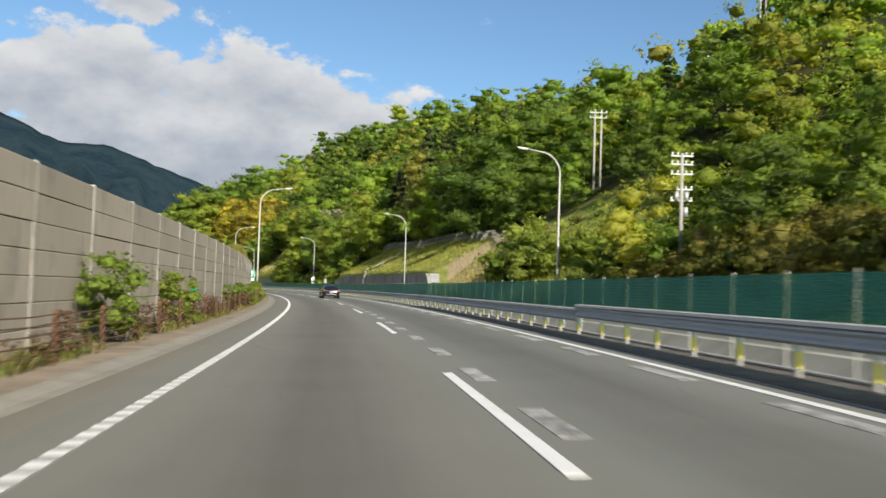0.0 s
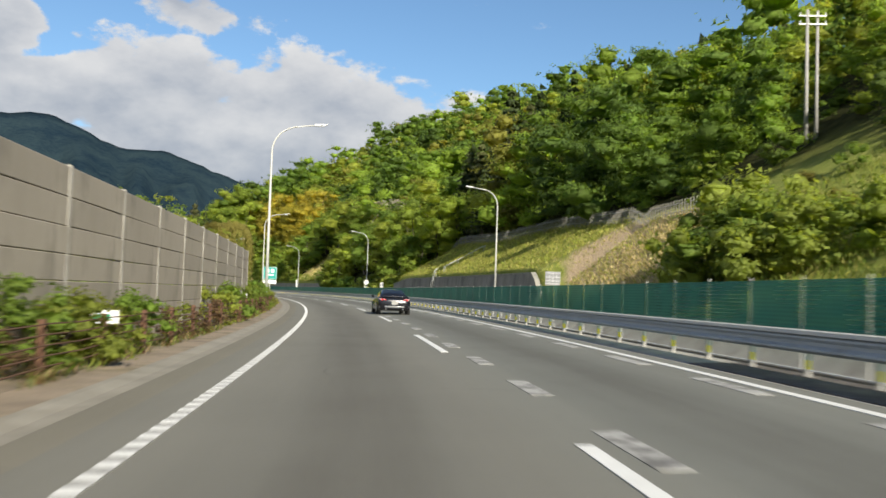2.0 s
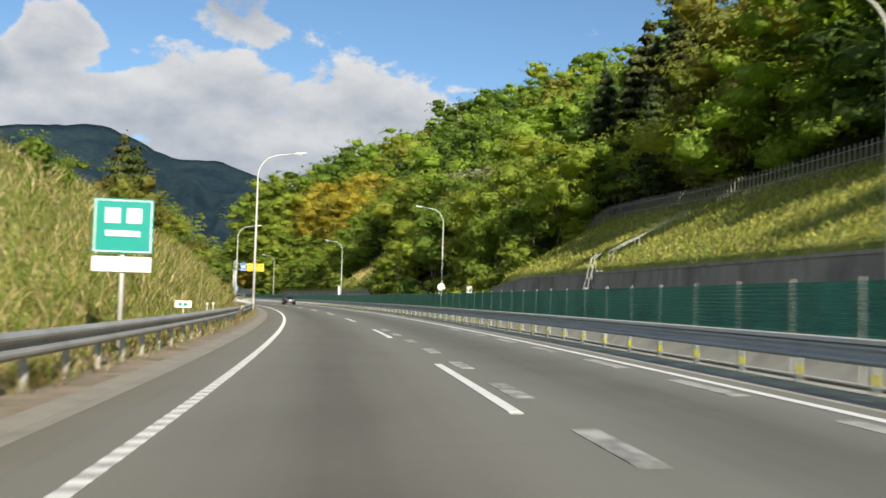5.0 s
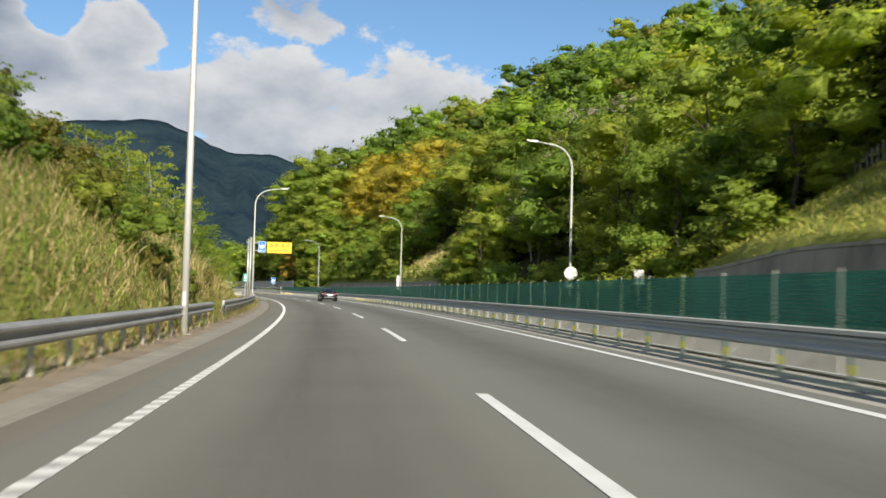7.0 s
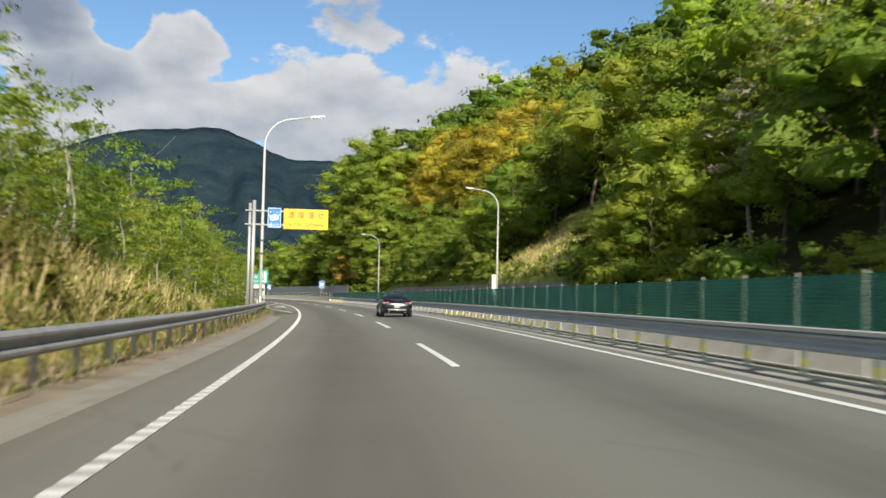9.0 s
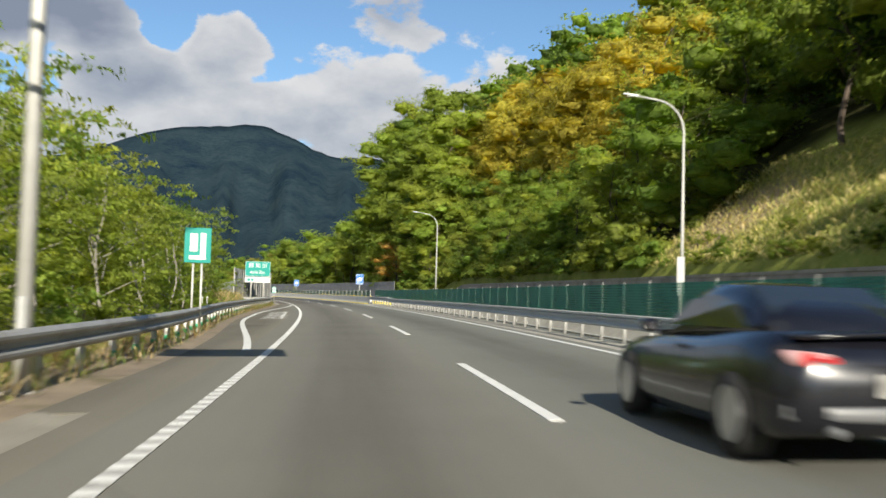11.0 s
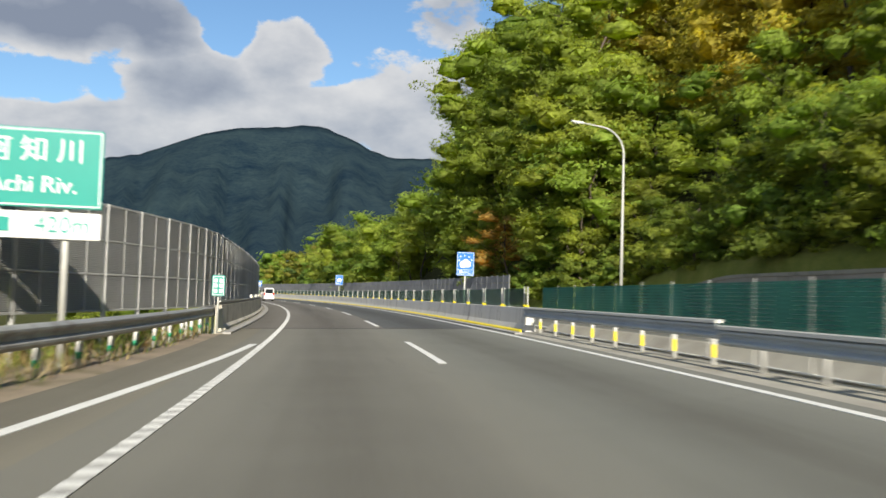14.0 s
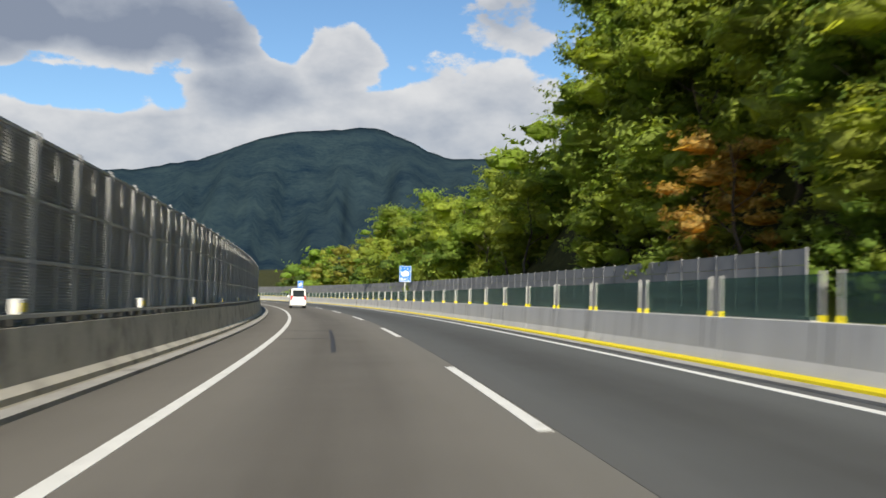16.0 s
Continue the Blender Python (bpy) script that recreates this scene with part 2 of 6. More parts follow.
def screen_net(name, base, clear, lines=14.0, rough=0.6):
    """A fine see-through net or tinted sheet with horizontal wires."""
    m = bpy.data.materials.new(name)
    m.use_nodes = True
    n = Nodes(m.node_tree)
    uv = n("TexCoord").outputs["Object"]
    z = n("SeparateXYZ", {0: uv}).outputs[2]
    wire = n.math("MULTIPLY_ADD", n.math("SINE", n.math("MULTIPLY", z, lines * 6.28)), 0.5, 0.5)
    cloudy = n.noise(uv, 0.7, 5)
    col = n.ramp(cloudy, [(0.3, tuple(c * 0.8 for c in base)), (0.7, tuple(c * 1.2 for c in base))])
    skin = n("BsdfPrincipled", {"Base Color": col, "Roughness": rough, "Specular IOR Level": 0.4})
    open_part = n("BsdfTransparent", {"Color": (0.75, 0.95, 0.85, 1)})
    fac = n("MapRange", {0: n.math("ADD", n.math("MULTIPLY", wire, 0.6), n.math("MULTIPLY", cloudy, 0.4)), 3: clear + 0.09, 4: clear - 0.09}).outputs[0]
    both = n("MixShader", {0: fac, 1: skin.outputs[0], 2: open_part.outputs[0]})
    n("OutputMaterial", {0: both.outputs[0]})
    return m


ASPHALT = asphalt("asphalt", (0.124, 0.123, 0.108))
ASPHALT_NEW = asphalt("new_asphalt", (0.066, 0.067, 0.067), cracks=False)
ASPHALT_BRIDGE = asphalt("bridge_asphalt", (0.107, 0.102, 0.092), cracks=False)
TAR = surface("tar", (0.035, 0.033, 0.032), dark=0.7, light=1.4, scale=4, fine=40, rough=0.7, bump=0.1)
ASPHALT_EDGE = asphalt("shoulder_asphalt", (0.135, 0.128, 0.104))
CONCRETE_GUTTER = surface("gutter_concrete", (0.27, 0.25, 0.205), scale=1.2, fine=25, coord="Object", stain=((0.19, 0.17, 0.135), 1.4, 0.5, 0.8))
CONCRETE = surface("concrete", (0.34, 0.33, 0.31), scale=1.0, fine=30, stain=((0.16, 0.15, 0.13), 0.9, 0.52, 0.8))
CONCRETE_GREY = surface("grey_old_concrete", (0.27, 0.26, 0.225), scale=0.8, fine=22, stain=((0.11, 0.105, 0.09), 1.1, 0.5, 0.75), bump=0.35)
CONCRETE_OLD = surface("weathered_concrete", (0.45, 0.425, 0.365), scale=0.8, fine=22, stain=((0.15, 0.14, 0.12), 1.1, 0.5, 0.75), bump=0.35)
CONCRETE_PANEL = surface("panel_concrete", (0.30, 0.27, 0.22), dark=0.8, light=1.15, scale=0.7, fine=35, spread=0.10, bump=0.3,
                         stain=((0.13, 0.12, 0.10), 1.3, 0.52, 0.8), stretch=(1, 1, 0.35))
CONCRETE_CLEAN = surface("barrier_concrete", (0.58, 0.575, 0.56), dark=0.85, light=1.08, scale=0.9, fine=30, stain=((0.22, 0.21, 0.20), 1.3, 0.58, 0.72), bump=0.15, stretch=(1, 1, 0.10))
WALL_DARK = surface("dark_retaining_concrete", (0.27, 0.25, 0.22), scale=0.6, fine=15, stain=((0.13, 0.12, 0.105), 0.5, 0.45, 0.7), stretch=(1, 1, 0.3), bump=0.5)
STEEL = surface("galvanised_steel", (0.46, 0.47, 0.47), dark=0.85, light=1.1, scale=4, fine=50, rough=0.5, metal=0.55, bump=0.05)
STEEL_POST = surface("post_steel", (0.50, 0.50, 0.475), dark=0.85, light=1.1, scale=4, fine=50, rough=0.55, metal=0.25, bump=0.05)
STEEL_WALL = surface("wall_post_steel", (0.44, 0.42, 0.37), dark=0.8, light=1.15, scale=3, fine=40, rough=0.65, metal=0.1, bump=0.05, stain=((0.24, 0.22, 0.19), 2.0, 0.5, 0.7))
BEAM = surface("beam_steel", (0.34, 0.385, 0.43), dark=0.9, light=1.1, scale=0.8, fine=40, rough=0.6, metal=0.1, bump=0.05, stain=((0.16, 0.15, 0.14), 1.3, 0.58, 0.85))
BEAM_OLD = surface("dull_beam_steel", (0.36, 0.36, 0.35), dark=0.75, light=1.15, scale=0.8, fine=40, rough=0.6, metal=0.35, bump=0.08, stain=((0.12, 0.10, 0.08), 1.6, 0.52, 0.8))
RUST = surface("rusty_steel", (0.10, 0.052, 0.03), dark=0.6, light=1.5, scale=6, fine=60, rough=0.9, bump=0.3)
PAINT = surface("white_line_paint", (0.72, 0.72, 0.69), dark=0.82, light=1.05, scale=2.5, fine=30, rough=0.7, bump=0.1, stain=((0.30, 0.29, 0.27), 4.0, 0.60, 0.78))
PAINT_WORN = surface("worn_line_paint", (0.40, 0.395, 0.37), dark=0.7, light=1.1, scale=3.5, fine=25, rough=0.8, bump=0.1, stain=((0.17, 0.165, 0.155), 5.0, 0.46, 0.66))
PAINT_FAINT = surface("faded_line_paint", (0.38, 0.375, 0.35), dark=0.7, light=1.2, scale=2.5, fine=25, rough=0.8, bump=0.1, stain=((0.14, 0.135, 0.125), 3.0, 0.46, 0.60))
STREAK = surface("dark_streak", (0.13, 0.125, 0.115), dark=0.7, light=1.2, scale=6, fine=40, rough=0.9, bump=0.05)
YELLOW = surface("yellow_paint", (0.86, 0.70, 0.01), dark=0.9, light=1.05, scale=2, fine=40, rough=0.6, bump=0.05)
YELLOW_SIGN = surface("yellow_sign_face", (0.80, 0.44, 0.008), dark=0.95, light=1.03, scale=2, fine=40, rough=0.45, bump=0.0)
GREEN_SIGN = surface("green_sign_face", (0.0, 0.25, 0.21), dark=0.93, light=1.05, scale=2, fine=40, rough=0.4, bump=0.0)
BLUE_SIGN = surface("blue_sign_face", (0.01, 0.14, 0.52), dark=0.93, light=1.05, scale=2, fine=40, rough=0.4, bump=0.0)
WHITE_SIGN = surface("white_sign_face", (0.74, 0.75, 0.73), dark=0.93, light=1.03, scale=2, fine=40, rough=0.45, bump=0.0)
BLACK_PRINT = surface("black_print", (0.03, 0.03, 0.03), scale=2, fine=40, rough=0.6, bump=0.0)
GREEN_BAND = surface("green_reflector", (0.01, 0.28, 0.14), scale=2, fine=40, rough=0.35, bump=0.0)
GREEN_NET = screen_net("green_net", (0.030, 0.205, 0.155), 0.35)
GREY_LOUVRE = surface("grey_louvre", (0.47, 0.47, 0.46), dark=0.8, light=1.2, scale=0.8, fine=30, rough=0.6, metal=0.0, bump=0.1, spread=0.12)
GREY_SCREEN = surface("grey_screen", (0.20, 0.205, 0.215), dark=0.85, light=1.12, scale=0.6, fine=30, rough=0.6, metal=0.2, bump=0.1, spread=0.12)
GLASSY = screen_net("clear_sheet", (0.05, 0.09, 0.085), 0.5, 4.0, 0.25)
DIRT = surface("dry_verge_soil", (0.25, 0.20, 0.145), dark=0.6, light=1.35, scale=0.9, fine=14, bump=0.8, stain=((0.12, 0.105, 0.05), 0.8, 0.54, 0.70), coord="Object")
PAVING = surface("median_paving", (0.36, 0.345, 0.30), dark=0.75, light=1.12, scale=0.8, fine=25, bump=0.3, stain=((0.22, 0.20, 0.17), 0.9, 0.5, 0.75))
GRAVEL = surface("dark_gravel", (0.10, 0.09, 0.078), dark=0.5, light=1.7, scale=3.0, fine=35, bump=0.9)
BARK = surface("bark", (0.085, 0.065, 0.05), dark=0.6, light=1.5, scale=5, fine=30, bump=0.8)
BARK_PALE = surface("pale_bark", (0.27, 0.25, 0.22), dark=0.7, light=1.3, scale=5, fine=30, bump=0.6)


def ground_material():
    """Grass, dry straw and bare earth in patches; slopes carry more grass. Shade under the woods is painted in."""
    m = bpy.data.materials.new("hillside")
    m.use_nodes = True
    n = Nodes(m.node_tree)
    vec = n("TexCoord").outputs["Object"]
    a, b, c = n.noise(vec, 0.06, 6, 0.6), n.noise(vec, 0.6, 6, 0.65), n.noise(vec, 9.0, 4, 0.7)
    grass = n.ramp(n.math("ADD", n.math("MULTIPLY", b, 0.6), n.math("MULTIPLY", c, 0.4)),
                   [(0.3, (0.12, 0.16, 0.032)), (0.5, (0.24, 0.27, 0.06)), (0.72, (0.38, 0.36, 0.12))])
    straw = n.ramp(c, [(0.3, (0.30, 0.22, 0.14)), (0.7, (0.56, 0.44, 0.29))])
    patch = n("Attribute", attribute_name="bare").outputs["Fac"]
    where = n("MapRange", {0: n.math("ADD", n.math("MULTIPLY", a, 0.35), n.math("ADD", n.math("MULTIPLY", b, 0.35), patch)), 1: 0.62, 2: 0.86}).outputs[0]
    col = n.mix(where, grass, straw)
    # shade below the trees, put into the ground colour
    wood_shade = n("Attribute", attribute_name="wood_shade").outputs["Fac"]
    col = n.mix(wood_shade, col, n.ramp(b, [(0.3, (0.02, 0.024, 0.008)), (0.7, (0.06, 0.06, 0.02))]))
    shader = n("BsdfPrincipled", {"Base Color": col, "Roughness": 0.95, "Specular IOR Level": 0.1})
    bump = n("Bump", {"Height": n.math("ADD", c, b), "Strength": 1.0, "Distance": 0.12})
    n.tree.links.new(bump.outputs[0], shader.inputs["Normal"])
    n("OutputMaterial", {0: shader.outputs[0]})
    return m


def far_woods_material(name, low, high, scale):
    """Wooded mountainside a few kilometres off."""
    m = bpy.data.materials.new(name)
    m.use_nodes = True
    n = Nodes(m.node_tree)
    vec = n("TexCoord").outputs["Object"]
    vec = n("Mapping", {"Vector": vec, "Scale": (1.0, 1.0, 1.0)}).outputs[0]
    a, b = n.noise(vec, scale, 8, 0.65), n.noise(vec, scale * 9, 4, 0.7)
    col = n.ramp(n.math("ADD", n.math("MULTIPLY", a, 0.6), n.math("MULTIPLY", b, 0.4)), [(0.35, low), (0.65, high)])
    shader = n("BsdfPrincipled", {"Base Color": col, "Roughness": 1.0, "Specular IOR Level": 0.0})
    bump = n("Bump", {"Height": b, "Strength": 0.1, "Distance": 8.0})
    n.tree.links.new(bump.outputs[0], shader.inputs["Normal"])
    n("OutputMaterial", {0: shader.outputs[0]})
    return m


GROUND = ground_material()
# cloud shade and bluish haze are put into the mountain's base colours
MOUNTAIN = far_woods_material("cloud_shaded_mountain_woods", (0.008, 0.018, 0.032), (0.030, 0.050, 0.056), 0.007)

# ---------------------------------------------------------------- building helpers


def mesh_of(name, verts, faces, mats, uv=None, smooth=False, which=None):
    me = bpy.data.meshes.new(name)
    me.from_pydata([tuple(v) for v in verts], [], faces)
    for m in mats if isinstance(mats, (list, tuple)) else [mats]:
        me.materials.append(m)
    if uv is not None:
        layer = me.uv_layers.new(name="metres")
        flat = np.array([uv[i] for f in faces for i in f], dtype=np.float32).ravel()
        layer.data.foreach_set("uv", flat)
    if which is not None:
        me.polygons.foreach_set("material_index", which)
    if smooth:
        me.polygons.foreach_set("use_smooth", [True] * len(me.polygons))
    me.update()
    return me


def part(name, me, parent=None, m=None, label=""):
    """Links a mesh (or bmesh-made mesh) as one object under a thing or part. m: its pose in the world."""
    ob = new(name, me)
    if m is not None:
        ob.matrix_world = m
    if parent is not None:
        ob.parent = parent
        ob.matrix_parent_inverse = parent.matrix_world.inverted() if parent.matrix_world != Matrix.Identity(4) else Matrix.Identity(4)
    if label:
        ob["label"] = label
    return ob


def root(name, m, label, category, group="", kind=""):
    ob = new(name)
    ob.matrix_world = m
    ob.empty_display_size = 0.2
    bpy.context.view_layer.update()
    return tagged(ob, label, category, group, kind)


def sub(name, me, parent, m=Matrix.Identity(4), label=""):
    """A part placed in its parent's own axes."""
    ob = new(name, me)
    ob.parent = parent
    ob.matrix_local = m
    if label:
        ob["label"] = label
    return ob


def box_data(name, x0, x1, y0, y1, z0, z1, mat, bevel=0.0):
    bm = bmesh.new()
    bmesh.ops.create_cube(bm, size=1.0)
    for v in bm.verts:
        v.co = Vector((x0 + (v.co.x + 0.5) * (x1 - x0), y0 + (v.co.y + 0.5) * (y1 - y0), z0 + (v.co.z + 0.5) * (z1 - z0)))
    if bevel:
        bmesh.ops.bevel(bm, geom=bm.edges[:], offset=bevel, segments=1, affect="EDGES")
    me = bpy.data.meshes.new(name)
    bm.to_mesh(me)
    bm.free()
    me.materials.append(mat)
    return me


def tube_data(name, points, radii, mat, sides=10):
    """A round tube along points."""
    verts, faces = [], []
    pts = [Vector(p) for p in points]
    for i, p in enumerate(pts):
        run = (pts[min(i + 1, len(pts) - 1)] - pts[max(i - 1, 0)]).normalized()
        side = run.orthogonal().normalized() if i == 0 else (side - run * side.dot(run)).normalized()
        over = run.cross(side)
        r = radii[i] if isinstance(radii, (list, tuple)) else radii
        for k in range(sides):
            a = 2 * math.pi * k / sides
            verts.append(p + side * (r * math.cos(a)) + over * (r * math.sin(a)))
    for i in range(len(pts) - 1):
        for k in range(sides):
            a, b = i * sides + k, i * sides + (k + 1) % sides
            faces.append((a, b, b + sides, a + sides))
    faces.append(tuple(range(sides))[::-1])
    faces.append(tuple(range((len(pts) - 1) * sides, len(pts) * sides)))
    return mesh_of(name, verts, faces, mat, smooth=True)


def disc_data(name, radius, depth, mat, sides=24):
    verts, faces = [], []
    for y in (-depth / 2, depth / 2):
        verts += [(radius * math.cos(2 * math.pi * k / sides), y, radius * math.sin(2 * math.pi * k / sides)) for k in range(sides)]
    faces = [tuple(range(sides)), tuple(range(2 * sides - 1, sides - 1, -1))]
    faces += [(k, sides + k, sides + (k + 1) % sides, (k + 1) % sides) for k in range(sides)]
    return mesh_of(name, verts, faces, mat)


def ribbon_data(name, outline, s0, s1, step, mat, smooth=False):
    """Sweeps a closed outline of (d, z over the road) along the road. The outline may be a function of s."""
    steps = max(2, int(math.ceil((s1 - s0) / step)) + 1)
    verts, uv, faces = [], [], []
    for i in range(steps):
        s = s0 + (s1 - s0) * i / (steps - 1)
        prof = outline(s) if callable(outline) else outline
        n = len(prof)
        for d, z in prof:
            verts.append(road(s, d, z))
            uv.append((d + z, s))
    for i in range(steps - 1):
        for k in range(n):
            a, b = i * n + k, i * n + (k + 1) % n
            faces.append((a, b, b + n, a + n))
    faces.append(tuple(range(n)))
    faces.append(tuple(range((steps - 1) * n, steps * n))[::-1])
    return mesh_of(name, verts, faces, mat, uv, smooth)


def band_data(name, d0, d1, z, s0, s1, mat, thick=0.012, step=3.0):
    return ribbon_data(name, [(d0, z - thick), (d0, z), (d1, z), (d1, z - thick)], s0, s1, step, mat)


def letters(name, text, size, mat, depth=0.004):
    """Flat lettering, standing in the x-z plane, centred, facing -y."""
    cu = bpy.data.curves.new(name, "FONT")
    cu.body, cu.size, cu.align_x, cu.align_y, cu.extrude = text, size, "CENTER", "CENTER", depth
    ob = bpy.data.objects.new(name, cu)
    scene.collection.objects.link(ob)
    me = bpy.data.meshes.new_from_object(ob.evaluated_get(bpy.context.evaluated_depsgraph_get()))
    bpy.data.objects.remove(ob)
    bpy.data.curves.remove(cu)
    me.transform(Matrix.Rotation(radians(90), 4, "X"))
    me.materials.clear()
    me.materials.append(mat)
    return me


# ---------------------------------------------------------------- ground


def ease(x, a, b):
    t = min(max((x - a) / (b - a), 0.0), 1.0)
    return t * t * (3 - 2 * t)


def ground_height(s, d):
    """Height of the land at (s, d) over the datum."""
    if -5.3 <= d <= 20.2:
        return BANK * d - 0.12
    if d > 20.2:
        base = BANK * 20 + 0.1
        x = d - 20.2
        # foot of the hill: a cut behind a retaining wall from s = 128 to 208, steep woods further on
        wall = ease(s, 129, 133) * (1 - ease(s, 203, 216)) * 3.0 + ease(s, 268, 290) * (1 - ease(s, 372, 392)) * 2.2
        wall *= ease(x, 0.3, 0.75)
        steep = 0.46 + 0.27 * ease(s, 92, 106) * (1 - ease(s, 128, 133)) + 0.10 * ease(s, 70, 150) + 0.22 * ease(s, 215, 300) + 0.30 * ease(s, 350, 420)
        fall = 1 - 0.82 * ease(s, 452, 500)
        first = min(x, 34.0) * steep * fall
        rest = max(x - 34.0, 0.0)
        second = 62.0 * (1 - math.exp(-rest / 95.0)) * 1.0 * (fall + 0.02)
        second -= 7.0 * ease(s, 150, 200) * (1 - ease(s, 452, 500)) * ease(d, 52, 80)
        # the spur's steep brow over the bridge head
        first += 6.0 * ease(s, 396, 424) * (1 - ease(s, 450, 474)) * ease(d, 21.5, 31) * (1 - ease(d, 34, 58))
        second += 9.0 * ease(s, 225, 320) * (1 - ease(s, 440, 500)) * ease(d, 70, 108)
        wave = (noise.noise(Vector((s * 0.018, d * 0.025, 1.3))) * 4.0 + noise.noise(Vector((s * 0.06, d * 0.07, 5.1))) * 1.2) * ease(x, 4, 40)
        return base + wall + first + second + wave
    x = -5.3 - d
    base = BANK * -5.3 - 0.12
    bank = ease(s, 124, 146) * (1 - ease(s, 206, 262))
    up = bank * 8.6 * (1 - math.exp(-max(x - 0.3, 0) / 5.0)) + 1.6 * ease(x, 6, 30) * (1 - ease(s, 300, 330))
    down = -9.0 * ease(s, 336, 362) * ease(x, 0.2, 5.0)
    wave = noise.noise(Vector((s * 0.05, d * 0.06, 9.0))) * 0.9 * ease(x, 2, 12)
    return base + up + down + wave


def far_side(s, d):
    return Vector((road(s, 0).x + d * math.cos(road_turn(s)), road(s, 0).y + d * math.sin(road_turn(s)), ground_height(s, d)))


def build_ground():
    ds = [-700, -500, -350, -250, -180, -130, -100, -80, -64, -52, -43, -36, -30, -25, -21, -18, -15.5, -13.2, -11.2, -9.5, -8.1, -7.0, -6.2, -5.7, -5.3]
    ds += [-2, 3, 8, 14, 19, 20.2, 20.45, 20.7, 21, 21.4, 22, 23, 24.5, 26.2, 28, 30, 32.5, 35, 38, 41.5, 45, 49, 53, 58, 64, 71, 79, 88, 98, 110, 124, 140, 160, 190, 230, 280, 340, 420]
    ss = [q for q in range(-90, 560, 3)] + [q for q in range(560, 1000, 20)]
    verts = [far_side(s, d) for s in ss for d in ds]
    n = len(ds)
    faces = [(i * n + k, i * n + k + 1, (i + 1) * n + k + 1, (i + 1) * n + k) for i in range(len(ss) - 1) for k in range(n - 1)]
    me = mesh_of("ground", verts, faces, GROUND, smooth=True)
    bare, wood_shade = [], []
    for s in ss:
        for d in ds:
            b = 0.0
            if d > 20:
                b = 0.85 * ease(s, 100, 108) * (1 - ease(s, 126, 140)) * ease(d, 21, 24) * (1 - ease(d, 29, 34))
                b += 0.9 * max(0.0, 1 - math.hypot((s - 308) / 9, (d - 25.5) / 6))
                b += 0.5 * max(0.0, 1 - math.hypot((s - 328) / 7, (d - 27) / 6))
            elif d < -5:
                b = 0.25 * ease(s, 190, 215) * (1 - ease(d, -16, -9))
            bare.append(b)
            # painted shade: darkens the ground among trees so the gaps read dark
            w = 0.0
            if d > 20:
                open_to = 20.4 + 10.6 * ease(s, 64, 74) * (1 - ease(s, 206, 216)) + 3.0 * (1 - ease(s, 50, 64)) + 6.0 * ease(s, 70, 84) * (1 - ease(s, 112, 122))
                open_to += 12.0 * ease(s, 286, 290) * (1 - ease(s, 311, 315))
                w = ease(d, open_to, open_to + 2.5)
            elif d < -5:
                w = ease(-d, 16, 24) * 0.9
            wood_shade.append(w)
    for key, values in (("bare", bare), ("wood_shade", wood_shade)):
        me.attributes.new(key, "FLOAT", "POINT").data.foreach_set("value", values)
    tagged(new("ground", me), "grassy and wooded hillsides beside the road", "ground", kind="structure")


build_ground()


def build_mountains():
    """Two far ridges, about three kilometres off; their cloud shade is in the material's colour."""
    # azimuth (left positive), elevation of the crest, both in degrees
    crest = [(-40, 3.0), (-20, 3.0), (-5, 3.2), (6, 3.9), (12, 5.2), (15.1, 6.2), (18.3, 7.3), (20.0, 8.0), (22.9, 8.0), (24.3, 8.55), (25.9, 9.35), (27.6, 9.75),
             (29.6, 9.4), (31.4, 9.35), (33.5, 8.85), (35, 8.3), (36.6, 7.5), (38.5, 7.15), (41, 6.6), (44, 6.6), (50, 6.0), (58, 5.0), (80, 4.0)]
    az = np.linspace(-40, 80, 241)
    el = np.interp(az, [c[0] for c in crest], [c[1] for c in crest])
    el = np.convolve(np.pad(el, 2, mode="edge"), [0.1, 0.2, 0.4, 0.2, 0.1], mode="valid")
    eye = Vector((-45, 180, 1.2))
    el = el + 0.04
    rows = 30
    verts, faces = [], []
    for j in range(rows):
        u = j / (rows - 1)
        dist = 1500 + 2000 * u
        for a, e in zip(az, el):
            top = 3500 * math.tan(radians(e))
            x, y = -math.sin(radians(a)), math.cos(radians(a))
            rough = noise.fractal(Vector((x * dist * 0.004, y * dist * 0.004, 2.0)), 1.0, 2.0, 6) * 30 * math.sin(math.pi * min(u * 1.02, 1)) ** 0.7
            fine = (noise.noise(Vector((a * 0.55 + u * 1.2, u * 0.6, 0.3))) * 90 + noise.noise(Vector((a * 1.3 - u, u * 0.8, 7.3))) * 40) * math.sin(math.pi * u) + noise.noise(Vector((a * 3.1, 0.0, 4.3))) * 9 * u
            z = -60 + (top + 60) * (u ** 1.25) + rough * (0.3 + u) * 0.7 + fine
            verts.append(eye + Vector((x * dist, y * dist, z - 1.2)))
    for a, e in zip(az, el):
        verts.append(eye + Vector((-math.sin(radians(a)) * 4200, math.cos(radians(a)) * 4200, -100)))
    n = len(az)
    for j in range(rows):
        for k in range(n - 1):
            faces.append((j * n + k, j * n + k + 1, (j + 1) * n + k + 1, (j + 1) * n + k))
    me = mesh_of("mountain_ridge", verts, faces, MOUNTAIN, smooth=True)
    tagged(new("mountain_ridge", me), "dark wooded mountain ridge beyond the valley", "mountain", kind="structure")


build_mountains()

